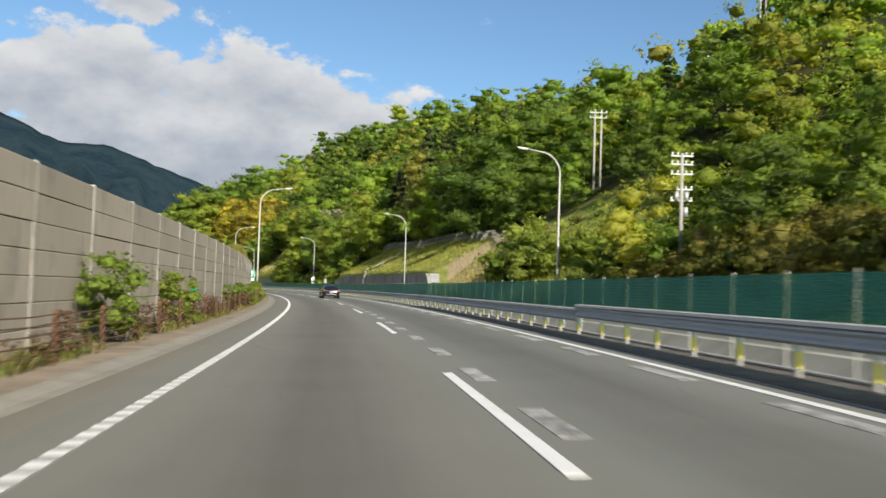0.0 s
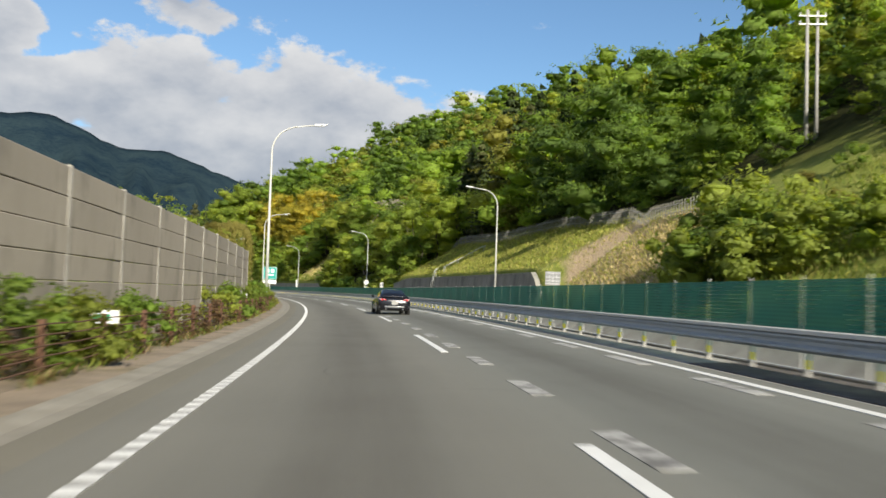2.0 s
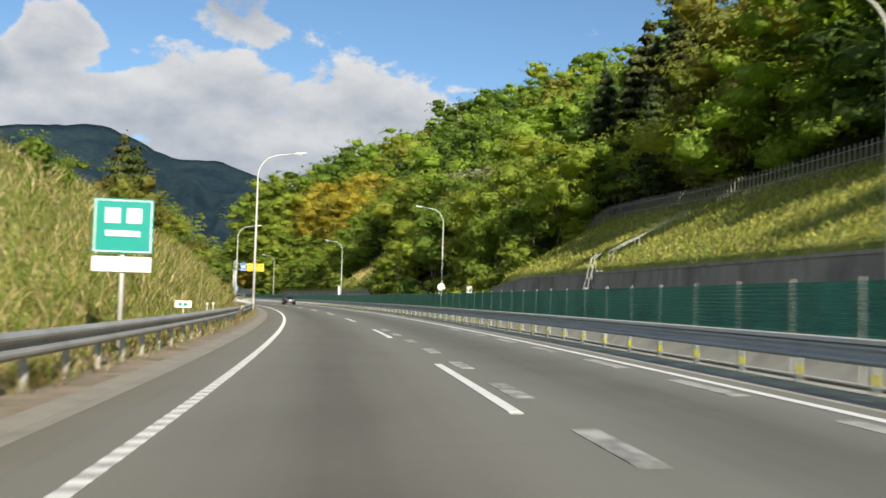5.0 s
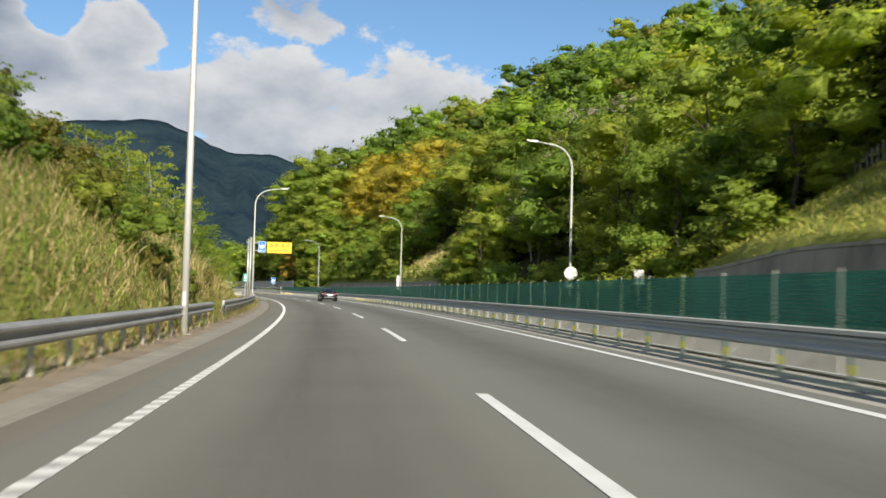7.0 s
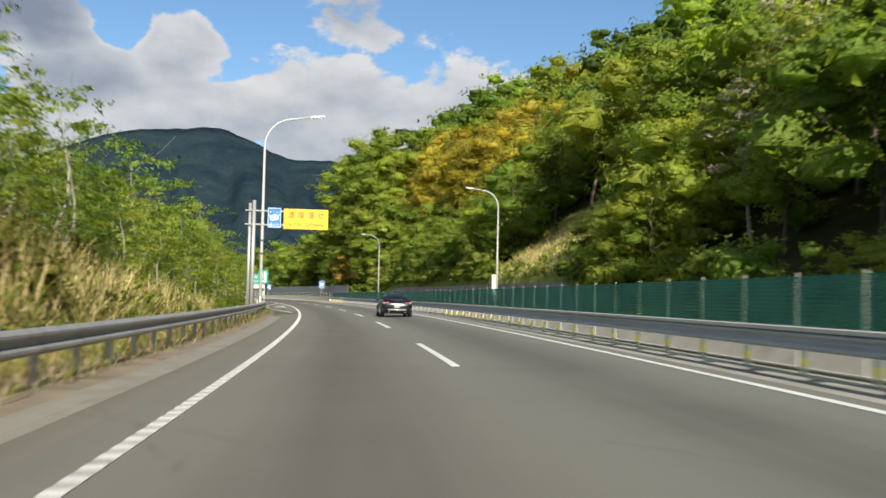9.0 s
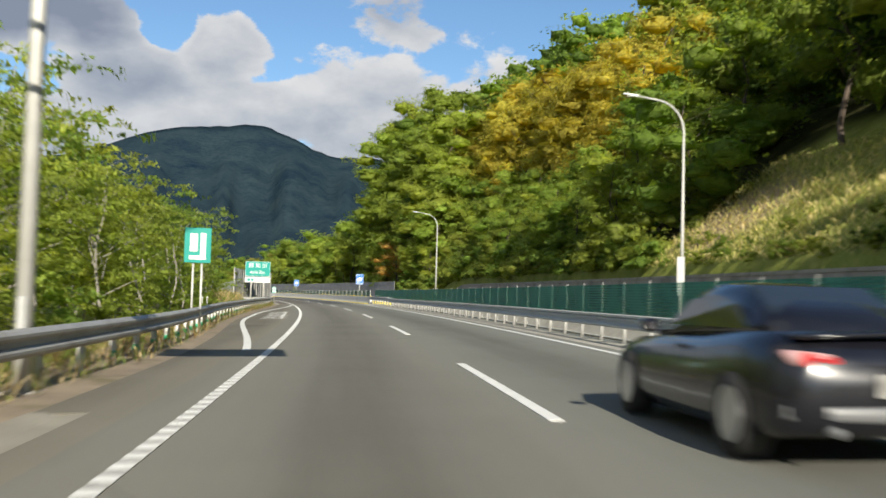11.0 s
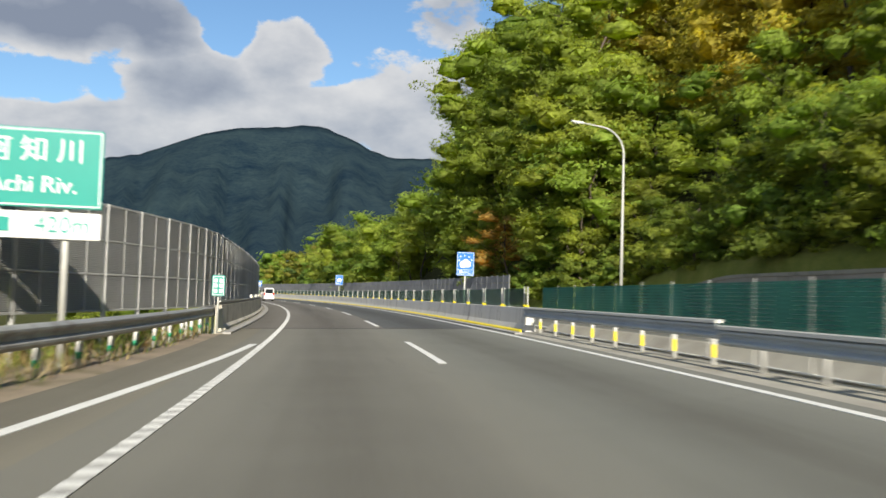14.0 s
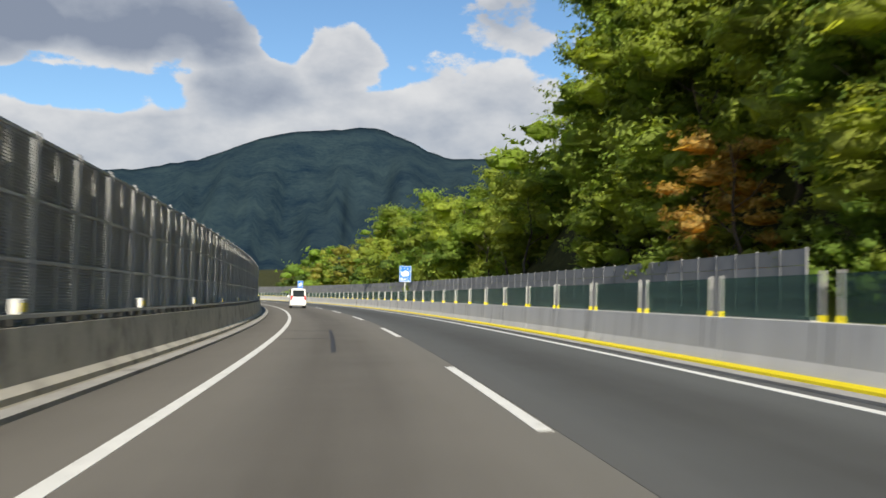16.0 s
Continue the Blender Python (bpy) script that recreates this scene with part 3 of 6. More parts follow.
# ---------------------------------------------------------------- carriageways
road_ob = tagged(part("road", ribbon_data("road", [(-2.42, -0.3), (-2.42, 0), (5.95, 0), (5.95, -0.3)], -85, 700, 3, ASPHALT)),
                 "worn grey asphalt carriageway with two lanes", "road", kind="structure")
tagged(part("road_new_surface", ribbon_data("road_new_surface", lambda s: [(1.98, 0.001), (1.98, 0.005), (5.9, 0.005), (5.9, 0.001)], 357, 560, 3, ASPHALT_NEW)),
       "darker fresh asphalt in the overtaking lane", "road", kind="structure")
tagged(part("bridge_lane", ribbon_data("bridge_lane", [(-3.13, 0.001), (-3.13, 0.004), (1.975, 0.004), (1.975, 0.001)], 357, 560, 3, ASPHALT_BRIDGE)),
       "brownish grey asphalt of the lane over the bridge", "road", kind="structure")
tagged(part("tar_seam", band_data("tar_seam", -0.16, -0.04, 0.0065, 390.7, 403.9, TAR, 0.002, 1.0)), "dark tar seam along the lane", "tar seam", kind="structure")
for q in (397.5, 403.6):
    tagged(part("tar_seam", band_data("tar_seam", -1.62, -0.17, 0.0065, q, q + 0.22, TAR, 0.002, 0.22)), "dark tar seam across the lane", "tar seam", kind="structure")
tagged(part("joint_seam", band_data("joint_seam", -3.1, 5.9, 0.0068, 356.7, 357.0, TAR, 0.003, 0.3)), "dark expansion joint across the road", "joint", kind="structure")
tagged(part("opposite_road", ribbon_data("opposite_road", [(7.75, -0.3), (7.75, 0.02), (18.6, 0.02), (18.6, -0.3)], -85, 700, 4, ASPHALT)),
       "asphalt of the opposite carriageway", "road", kind="structure")


def bay_edge(s):
    """Left edge of the paved shoulder: a lay-by opens between s = 262 and 345."""
    return -3.45 - 1.25 * ease(s, 268, 300) * (1 - ease(s, 312, 347))


tagged(part("gutter", ribbon_data("gutter", [(-3.45, -0.3), (-3.45, 0.015), (-3.33, 0.012), (-3.12, -0.02), (-2.86, 0.0), (-2.86, -0.3)], -85, 262, 3, CONCRETE_GUTTER)),
       "stained concrete drainage gutter beside the lane", "gutter", kind="structure")
tagged(part("shoulder_strip", ribbon_data("shoulder_strip", [(-2.86, -0.3), (-2.86, 0.0), (-2.42, 0.0), (-2.42, -0.3)], -85, 262, 3, ASPHALT_EDGE)),
       "narrow asphalt shoulder beside the edge line", "shoulder", kind="structure")
tagged(part("shoulder", ribbon_data("shoulder", lambda s: [(bay_edge(s), -0.3), (bay_edge(s), 0.0), (-2.42, 0.0), (-2.42, -0.3)], 262, 700, 2, ASPHALT_EDGE)),
       "asphalt shoulder widening into a lay-by", "shoulder", kind="structure")
tagged(part("verge", ribbon_data("verge", lambda s: [(-5.6, -0.3), (-5.6, -0.05 + 0.05 * noise.noise(Vector((s * 0.5, 0, 0)))), (-4.6, 0.03 + 0.04 * noise.noise(Vector((s * 0.7, 3, 0)))),
                                                      (-4.0, 0.02), (bay_edge(s) + 0.0, 0.0), (bay_edge(s), -0.3)] if s < 270 else
                                 [(-6.4, -0.3), (-6.4, -0.05), (bay_edge(s) - 0.6, 0.03), (bay_edge(s) - 0.3, 0.02), (bay_edge(s), 0.0), (bay_edge(s), -0.3)], -85, 262, 1.0, DIRT)),
       "dry earth verge with sparse weeds", "verge", kind="structure")
tagged(part("lay_by_verge", ribbon_data("lay_by_verge", lambda s: [(bay_edge(s) - 2.2, -0.4), (bay_edge(s) - 2.2, -0.06), (bay_edge(s) - 0.5, 0.02), (bay_edge(s), 0.0), (bay_edge(s), -0.4)], 262, 352, 1.0, DIRT)),
       "dry earth verge along the lay-by", "verge", kind="structure")
tagged(part("median_strip", ribbon_data("median_strip", [(5.95, -0.3), (5.95, 0.0), (6.3, -0.01), (6.75, 0.0), (7.75, 0.0), (7.75, -0.3)], -85, 700, 2, PAVING)),
       "pale concrete strip under the median guardrail", "median", kind="structure")
tagged(part("gravel_strip", ribbon_data("gravel_strip", [(6.02, -0.1), (6.02, 0.012), (6.5, 0.014), (7.1, 0.018), (7.1, -0.1)], -85, 62, 2, GRAVEL)),
       "dark gravel drifted along the median kerb", "gravel", kind="structure")

# ---------------------------------------------------------------- lines on the road
part_line = tagged(part("edge_line", band_data("edge_line", -1.865, -1.71, 0.008, -85, 366, PAINT_WORN, 0.010)), "worn white edge line with raised ribs", "line", kind="structure")
tagged(part("edge_line_smooth", band_data("edge_line_smooth", -1.87, -1.70, 0.009, 366, 640, PAINT, 0.011)), "solid white edge line", "line", kind="structure")
tagged(part("edge_line_right", band_data("edge_line_right", 5.42, 5.58, 0.010, -85, 640, PAINT, 0.012)), "solid white edge line beside the median", "line", kind="structure")
tagged(part("opposite_edge_line", band_data("opposite_edge_line", 8.3, 8.46, 0.030, -85, 640, PAINT, 0.012)), "white edge line of the opposite carriageway", "line", kind="structure")


def build_ribs():
    verts, faces = [], []
    s = -5.0
    while s < 366:
        a = len(verts)
        for q, z in ((s, 0.009), (s + 0.04, 0.017), (s + 0.19, 0.017), (s + 0.23, 0.009)):
            verts += [road(q, -1.868, z), road(q, -1.707, z)]
        faces += [(a, a + 1, a + 3, a + 2), (a + 2, a + 3, a + 5, a + 4), (a + 4, a + 5, a + 7, a + 6)]
        s += 0.45
    ob = part("line_ribs", mesh_of("line_ribs", verts, faces, PAINT))
    tagged(ob, "raised white rumble ribs on the edge line", "rumble line", kind="stuff")


build_ribs()
DASH_END, DASH_STEP = 13.8, 19.6
for k in range(-3, 32):
    e = DASH_END + DASH_STEP * k
    tagged(part("lane_dash", band_data("lane_dash", 1.79, 1.94, 0.010, e - 7.6, e, PAINT, 0.012, 2.0)), "white lane dash, slightly worn", "lane dash", "lane dashes", "structure")
    if e < 168:
        for j in range(4):
            q = e - 6.0 + j * 4.9
            if q < 152:
                tagged(part("guide_dash", band_data("guide_dash", 2.13, 2.40, 0.007, q, q + 1.9, PAINT_FAINT, 0.009, 1.0)), "faded broad guide dash beside the lane line", "lane dash", "guide dashes", "structure")
                tagged(part("guide_dash", band_data("guide_dash", 4.98, 5.25, 0.007, q, q + 2.3, PAINT_WORN if j % 2 else PAINT_FAINT, 0.009, 1.0)), "worn white guide dash beside the edge line", "lane dash", "guide dashes", "structure")


def bay_line(s):
    return -1.95 - 2.45 * ease(s, 264, 301) * (1 - ease(s, 308, 351))


tagged(part("lay_by_line", ribbon_data("lay_by_line", lambda s: [(bay_line(s) - 0.09, -0.002), (bay_line(s) - 0.09, 0.009), (bay_line(s) + 0.09, 0.009), (bay_line(s) + 0.09, -0.002)], 273, 346, 1.5, PAINT)),
       "white line swinging out round the lay-by", "line", kind="structure")
rng = random.Random(4)
k = 0
for cell in range(4):
    s0 = 298.5 + cell * 4.1
    strokes = [(s0 + 0.35 + j * 0.72, s0 + 0.55 + j * 0.72 + rng.uniform(0, 0.1), rng.uniform(-3.75, -3.35), rng.uniform(-2.75, -2.35)) for j in range(5)]
    strokes += [(s0 + rng.uniform(0.2, 1.0), s0 + rng.uniform(2.6, 3.7), -3.6 + j * 0.42 + rng.uniform(-0.1, 0.1), -3.46 + j * 0.42) for j in range(3)]
    for q0, q1, d0, d1 in strokes:
        k += 1
        tagged(part("worn_marking", band_data("worn_marking", min(d0, d1 - 0.1), d1, 0.006 + 0.0003 * k, q0, q1, PAINT_WORN if k % 4 else PAINT, 0.004, 0.8)),
               "worn white painted stroke in the lay-by", "road marking", "worn lay-by markings", "structure")

# ---------------------------------------------------------------- noise wall of concrete planks (left, s = -30 to 99)
WALL_D, WALL_TOP, BAY = -5.2, 3.42, 4.1


def build_noise_wall():
    wall = root("wall_noise_barrier", Matrix.Identity(4), "grey concrete plank noise wall between steel posts", "wall", kind="structure")
    post = bpy.data.meshes.new("post")
    bm = bmesh.new()
    for x0, x1, y0, y1 in ((-0.075, -0.062, -0.075, 0.075), (0.062, 0.075, -0.075, 0.075), (-0.062, 0.062, -0.006, 0.006)):
        vs = [bm.verts.new((x, y, z)) for z in (-0.3, WALL_TOP + 0.03) for x, y in ((x0, y0), (x1, y0), (x1, y1), (x0, y1))]
        for f in ((3, 2, 1, 0), (4, 5, 6, 7), (0, 1, 5, 4), (1, 2, 6, 5), (2, 3, 7, 6), (3, 0, 4, 7)):
            bm.faces.new([vs[k] for k in f])
    bm.to_mesh(post)
    bm.free()
    post.materials.append(STEEL_WALL)
    heights = [0.0, 0.46, 0.93, 1.40, 1.87, 2.36, 2.88, WALL_TOP]
    planks = []
    for a, b in zip(heights, heights[1:]):
        planks.append(box_data("plank", -0.06, 0.06, -BAY / 2 + 0.02, BAY / 2 - 0.02, a + 0.006, b - 0.006, CONCRETE_PANEL, 0.012))
    s = 99.3
    k = 0
    while s > -34:
        part("post", post, wall, at_road(s, WALL_D, 0), "pale steel post")
        for me in planks:
            turn = rng.uniform(-0.25, 0.25)
            part("plank", me, wall, at_road(s - BAY / 2, WALL_D + rng.uniform(-0.012, 0.012), 0, turn))
        s -= BAY
        k += 1
    part("post", post, wall, at_road(s, WALL_D, 0), "pale steel post")


build_noise_wall()

# ---------------------------------------------------------------- rusty cable fence on the left verge


def build_cable_fence():
    fence = root("cable_fence", at_road(50, -4.15), "rusty brown cable guard fence on the dry verge", "fence")
    post = box_data("fence_post", -0.045, 0.045, -0.06, 0.06, -0.25, 0.86, RUST, 0.01)
    s = -12.0
    while s < 124:
        sub("fence_post", post, fence, fence.matrix_world.inverted() @ at_road(s, -4.15 + rng.uniform(-0.03, 0.03), 0, rng.uniform(-4, 4)))
        s += 3.05
    for z in (0.24, 0.38, 0.52, 0.66, 0.80):
        pts = [fence.matrix_world.inverted() @ road(q, -4.09, z - 0.02 * math.sin(math.pi * ((q + 12) % 3.05) / 3.05)) for q in np.arange(-12, 124.2, 1.525)]
        sub("cable", tube_data("cable", pts, 0.012, RUST, 5), fence)


build_cable_fence()

# ---------------------------------------------------------------- guardrails


def beam_outline(d, z, side, height=0.35, depth=0.09):
    """A corrugated rail; side +1 faces the right, -1 the left."""
    pts = [(0.0, 0.0), (0.45, 0.06), (1.0, 0.17), (1.0, 0.27), (0.35, 0.42), (0.35, 0.58), (1.0, 0.73), (1.0, 0.83), (0.45, 0.94), (0.0, 1.0)]
    out = [(d + side * depth * a, z + height * b) for a, b in pts]
    back = [(d + side * (depth * a - 0.012), z + height * b) for a, b in pts[::-1]]
    return out + back


def build_median_rail(s0, s1, step_up, label, post_mat=STEEL_POST):
    rail = root("median_guardrail", at_road((s0 + s1) / 2, 6.62), label, "guardrail", "median guardrails")
    inv = rail.matrix_world.inverted()
    beam = ribbon_data("beam", beam_outline(6.60, 0.405 + step_up, -1, 0.305, 0.10), s0, s1, 2, BEAM)
    beam.transform(inv)
    sub("beam", beam, rail)
    cap = ribbon_data("top_edge", [(6.475, 0.69 + step_up), (6.485, 0.745 + step_up), (6.62, 0.755 + step_up), (6.62, 0.70 + step_up)], s0, s1, 2, STEEL_POST)
    cap.transform(inv)
    sub("top_edge", cap, rail)
    post = tube_data("rail_post", [(0, 0, -0.25), (0, 0, 0.70 + step_up)], 0.05, post_mat, 10)
    mark = box_data("reflector_band", -0.050, 0.020, -0.060, -0.044, 0.13, 0.27 + step_up, YELLOW, 0.004)
    arm = box_data("bracket", -0.30, 0.0, -0.04, 0.04, 0.46 + step_up, 0.62 + step_up, STEEL_POST, 0.005)
    s = s0 + 1.0
    while s < s1:
        p = sub("rail_post", post, rail, inv @ at_road(s, 6.88))
        if s < 262 or s > 338:
            sub("reflector_band", mark, p, Matrix.Identity(4), "yellow reflective strip")
        sub("bracket", arm, p, Matrix.Identity(4))
        s += 2.0


build_median_rail(-40, 24.2, 0.10, "raised grey steel median guardrail on posts with yellow bands")
build_median_rail(24.2, 262, 0.0, "grey steel median guardrail on posts with yellow bands")
build_median_rail(262, 338, 0.0, "grey steel median guardrail on plain dull posts", BEAM_OLD)
build_median_rail(338, 354.0, 0.10, "raised grey steel guardrail ending at the concrete barrier")


def build_plinth():
    thing = root("median_kerb", at_road(150, 7.3), "low pale concrete kerb with an added white edge strip behind the guardrail", "kerb", kind="structure")
    inv = thing.matrix_world.inverted()
    s = -40.0
    while s < 354:
        e = min(s + 2.0, 354)
        me = ribbon_data("kerb_block", [(7.22, -0.2), (7.225, 0.055), (7.25, 0.07), (7.54, 0.29), (7.74, 0.30), (7.745, -0.2)], s + 0.008, e - 0.008, 1.0, PAVING)
        me.transform(inv)
        sub("kerb_block", me, thing)
        s = e
    # a white tube stands in for the sunlit upper edge of the kerb
    pipe = tube_data("pipe", [inv @ road(q, 7.20, 0.055) for q in np.arange(-40, 354, 3)], 0.022, PAINT, 6)
    sub("pipe", pipe, thing, label="added white strip for the kerb's sunlit edge")


build_plinth()


def build_green_fence(s0, s1, d, base, top, group):
    fence = root("green_screen_fence", at_road((s0 + s1) / 2, d), "dark green anti-glare net screen on pale posts", "fence", group)
    inv = fence.matrix_world.inverted()
    post = box_data("screen_post", 0.032, 0.050, -0.008, 0.008, -0.2, top + 0.06, STEEL_POST, 0.003)
    gap = 2.0
    s = s0
    while s < s1 - 0.5:
        sub("screen_post", post, fence, inv @ at_road(s, d))
        e = min(s + gap, s1)
        me = ribbon_data("net_panel", [(d + 0.02, base), (d + 0.02, top), (d + 0.026, top), (d + 0.026, base)], s + 0.04, e - 0.04, 1.0, GREEN_NET)
        me.transform(inv)
        sub("net_panel", me, fence)
        s = e


build_green_fence(-40, 130, 7.15, 0.56, 1.52, "green screens")
build_green_fence(130, 354, 7.15, 0.56, 1.52, "green screens")

# ---------------------------------------------------------------- concrete median barrier further on


def build_median_barrier():
    wall = root("median_barrier", at_road(430, 6.6), "clean pale concrete barrier with a yellow painted foot", "barrier", kind="structure")
    inv = wall.matrix_world.inverted()
    post = box_data("screen_post", -0.018, 0.018, -0.020, 0.020, 0.80, 1.55, STEEL_POST, 0.006)
    foot = box_data("post_foot", -0.04, 0.04, -0.03, 0.03, 0.80, 0.92, YELLOW, 0.01)
    streak = mesh_of("rust_streak", [(-0.14, -0.02, 0.80), (-0.14, 0.02, 0.80), (-0.176, 0.016, 0.28), (-0.176, -0.016, 0.28)], [(0, 3, 2, 1)], STREAK)
    s, n = 354.0, 0
    while s < 610:
        e = s + 4.0
        me = ribbon_data("barrier_block", [(6.45, -0.2), (6.48, 0.0), (6.56, 0.26), (6.60, 0.82), (6.86, 0.82), (6.90, 0.26), (7.0, -0.2)], s + 0.012, e - 0.012, 2.0, CONCRETE_CLEAN)
        me.transform(inv)
        sub("barrier_block", me, wall)
        me = ribbon_data("painted_foot", [(6.40, -0.02), (6.41, 0.035), (6.46, 0.085), (6.477, 0.075), (6.455, -0.02)], s, e, 2.0, YELLOW)
        me.transform(inv)
        sub("painted_foot", me, wall, label="yellow painted foot")
        for q in (s + 0.35, s + 0.85):
            p = sub("screen_post", post, wall, inv @ at_road(q, 6.73))
            sub("post_foot", foot, p, label="yellow post foot")
            sub("rust_streak", streak, wall, inv @ at_road(q, 6.73), label="dark stain below a post")
        me = ribbon_data("tinted_sheet", [(6.725, 0.84), (6.725, 1.5), (6.733, 1.5), (6.733, 0.84)], s + 0.88, s + 4.32, 2.0, GLASSY)
        me.transform(inv)
        sub("tinted_sheet", me, wall)
        s = e
    me = band_data("barrier_kerb", 5.80, 6.05, 0.05, 352, 610, CONCRETE, 0.2, 3)
    tagged(part("barrier_kerb", me), "pale concrete kerb along the median barrier", "kerb", kind="structure")


build_median_barrier()


def build_far_screen():
    """Tall grey screen on the far side of the opposite carriageway."""
    wall = root("far_noise_screen", at_road(480, 18.2), "tall grey louvred noise screen across the opposite carriageway", "noise screen", kind="structure")
    inv = wall.matrix_world.inverted()
    post = box_data("screen_post", -0.05, 0.05, -0.04, 0.04, -0.2, 3.05, GREY_SCREEN, 0.008)
    s = 404.6
    while s < 640:
        sub("screen_post", post, wall, inv @ at_road(s, 18.2))
        for z0, z1 in ((0.35, 1.0), (1.02, 1.67), (1.69, 2.34), (2.36, 3.0)):
            me = ribbon_data("screen_panel", [(18.17, z0), (18.17, z1), (18.25, z1), (18.25, z0)], s + 0.08, s + 1.92, 2.0, GREY_SCREEN)
            me.transform(inv)
            sub("screen_panel", me, wall)
        s += 2.0
    me = ribbon_data("base_wall", [(18.0, -0.3), (18.0, 0.36), (18.4, 0.36), (18.4, -0.3)], 404, 640, 4, CONCRETE)
    me.transform(inv)
    sub("base_wall", me, wall)


build_far_screen()

# ---------------------------------------------------------------- left guardrails


def rail_d(s):
    return bay_edge(s) - 0.62


def build_left_rail(s0, s1, gap, label, band=None):
    rail = root("roadside_guardrail", at_road((s0 + s1) / 2, rail_d((s0 + s1) / 2)), label, "guardrail", "roadside guardrails")
    inv = rail.matrix_world.inverted()
    me = ribbon_data("beam", lambda s: beam_outline(rail_d(s), 0.46, 1, 0.36, 0.10), s0, s1, 2, BEAM_OLD)
    me.transform(inv)
    sub("beam", me, rail)
    post = tube_data("rail_post", [(0, 0, -0.3), (0, 0, 0.80)], 0.06, STEEL_POST, 10)
    mark = tube_data("reflector_band", [(0, 0, 0.16), (0, 0, 0.27)], 0.0625, GREEN_BAND, 10)
    cap = ribbon_data("end_cap", beam_outline(rail_d(s0), 0.46, 1, 0.36, 0.10), s0 - 0.5, s0, 0.5, BEAM_OLD)
    cap.transform(inv)
    sub("end_cap", cap, rail)
    s = s0 + 0.5
    while s < s1:
        p = sub("rail_post", post, rail, inv @ at_road(s, rail_d(s) - 0.08))
        if band and s > 268:
            sub("reflector_band", mark, p, Matrix.Identity(4), "green reflective band")
        s += gap


build_left_rail(124, 162.4, 2.0, "dull grey steel guardrail in front of weeds")
build_left_rail(166.8, 194.6, 2.0, "dull grey steel guardrail below the overgrown bank")
build_left_rail(200.0, 356.5, 2.0, "dull grey steel guardrail bending round the lay-by", True)

# ---------------------------------------------------------------- left barrier and louvred screen (bridge)


def screen_d(s):
    return -7.1 + 3.1 * ease(s, 333, 356)


def build_left_barrier():
    wall = root("left_barrier", at_road(430, -3.7), "weathered concrete bridge barrier with a rail on top", "barrier", kind="structure")
    inv = wall.matrix_world.inverted()
    s = 355.0
    while s < 600:
        e = s + 8.0
        me = ribbon_data("barrier_block", [(-3.95, -0.4), (-3.95, 0.86), (-3.73, 0.86), (-3.69, 0.20), (-3.58, 0.11), (-3.57, -0.4)], s + 0.01, e - 0.01, 2.0, CONCRETE_OLD)
        me.transform(inv)
        sub("barrier_block", me, wall)
        s = e
    kerb = band_data("kerb", -3.40, -3.14, 0.062, 352, 600, CONCRETE, 0.25, 2)
    tagged(part("kerb", kerb), "pale worn concrete kerb beside the lane", "kerb", kind="structure")
    tagged(part("kerb_walk", band_data("kerb_walk", -3.6, -3.41, 0.03, 352, 600, CONCRETE_GUTTER, 0.25, 2)), "stained concrete strip behind the kerb", "kerb", kind="structure")
    me = ribbon_data("rail", [(-3.90, 0.96), (-3.90, 1.01), (-3.78, 1.01), (-3.78, 0.96)], 355, 600, 2, STEEL)
    me.transform(inv)
    sub("rail", me, wall)
    stub = box_data("rail_foot", -0.04, 0.04, -0.10, 0.10, 0.87, 0.965, CONCRETE, 0.008)
    s = 355.3
    while s < 470:
        sub("rail_foot", stub, wall, inv @ at_road(s, -3.84))
        s += 0.8
    lamp_box = box_data("marker_box", -0.07, 0.07, -0.12, 0.12, 1.0, 1.20, STEEL_POST, 0.02)
    face = box_data("marker_face", 0.068, 0.075, -0.10, 0.10, 1.04, 1.15, YELLOW, 0.0)
    s = 375.0
    while s < 470:
        p = sub("marker_box", lamp_box, wall, inv @ at_road(s, -3.84))
        sub("marker_face", face, p, label="yellow reflector face")
        s += 7.0


build_left_barrier()


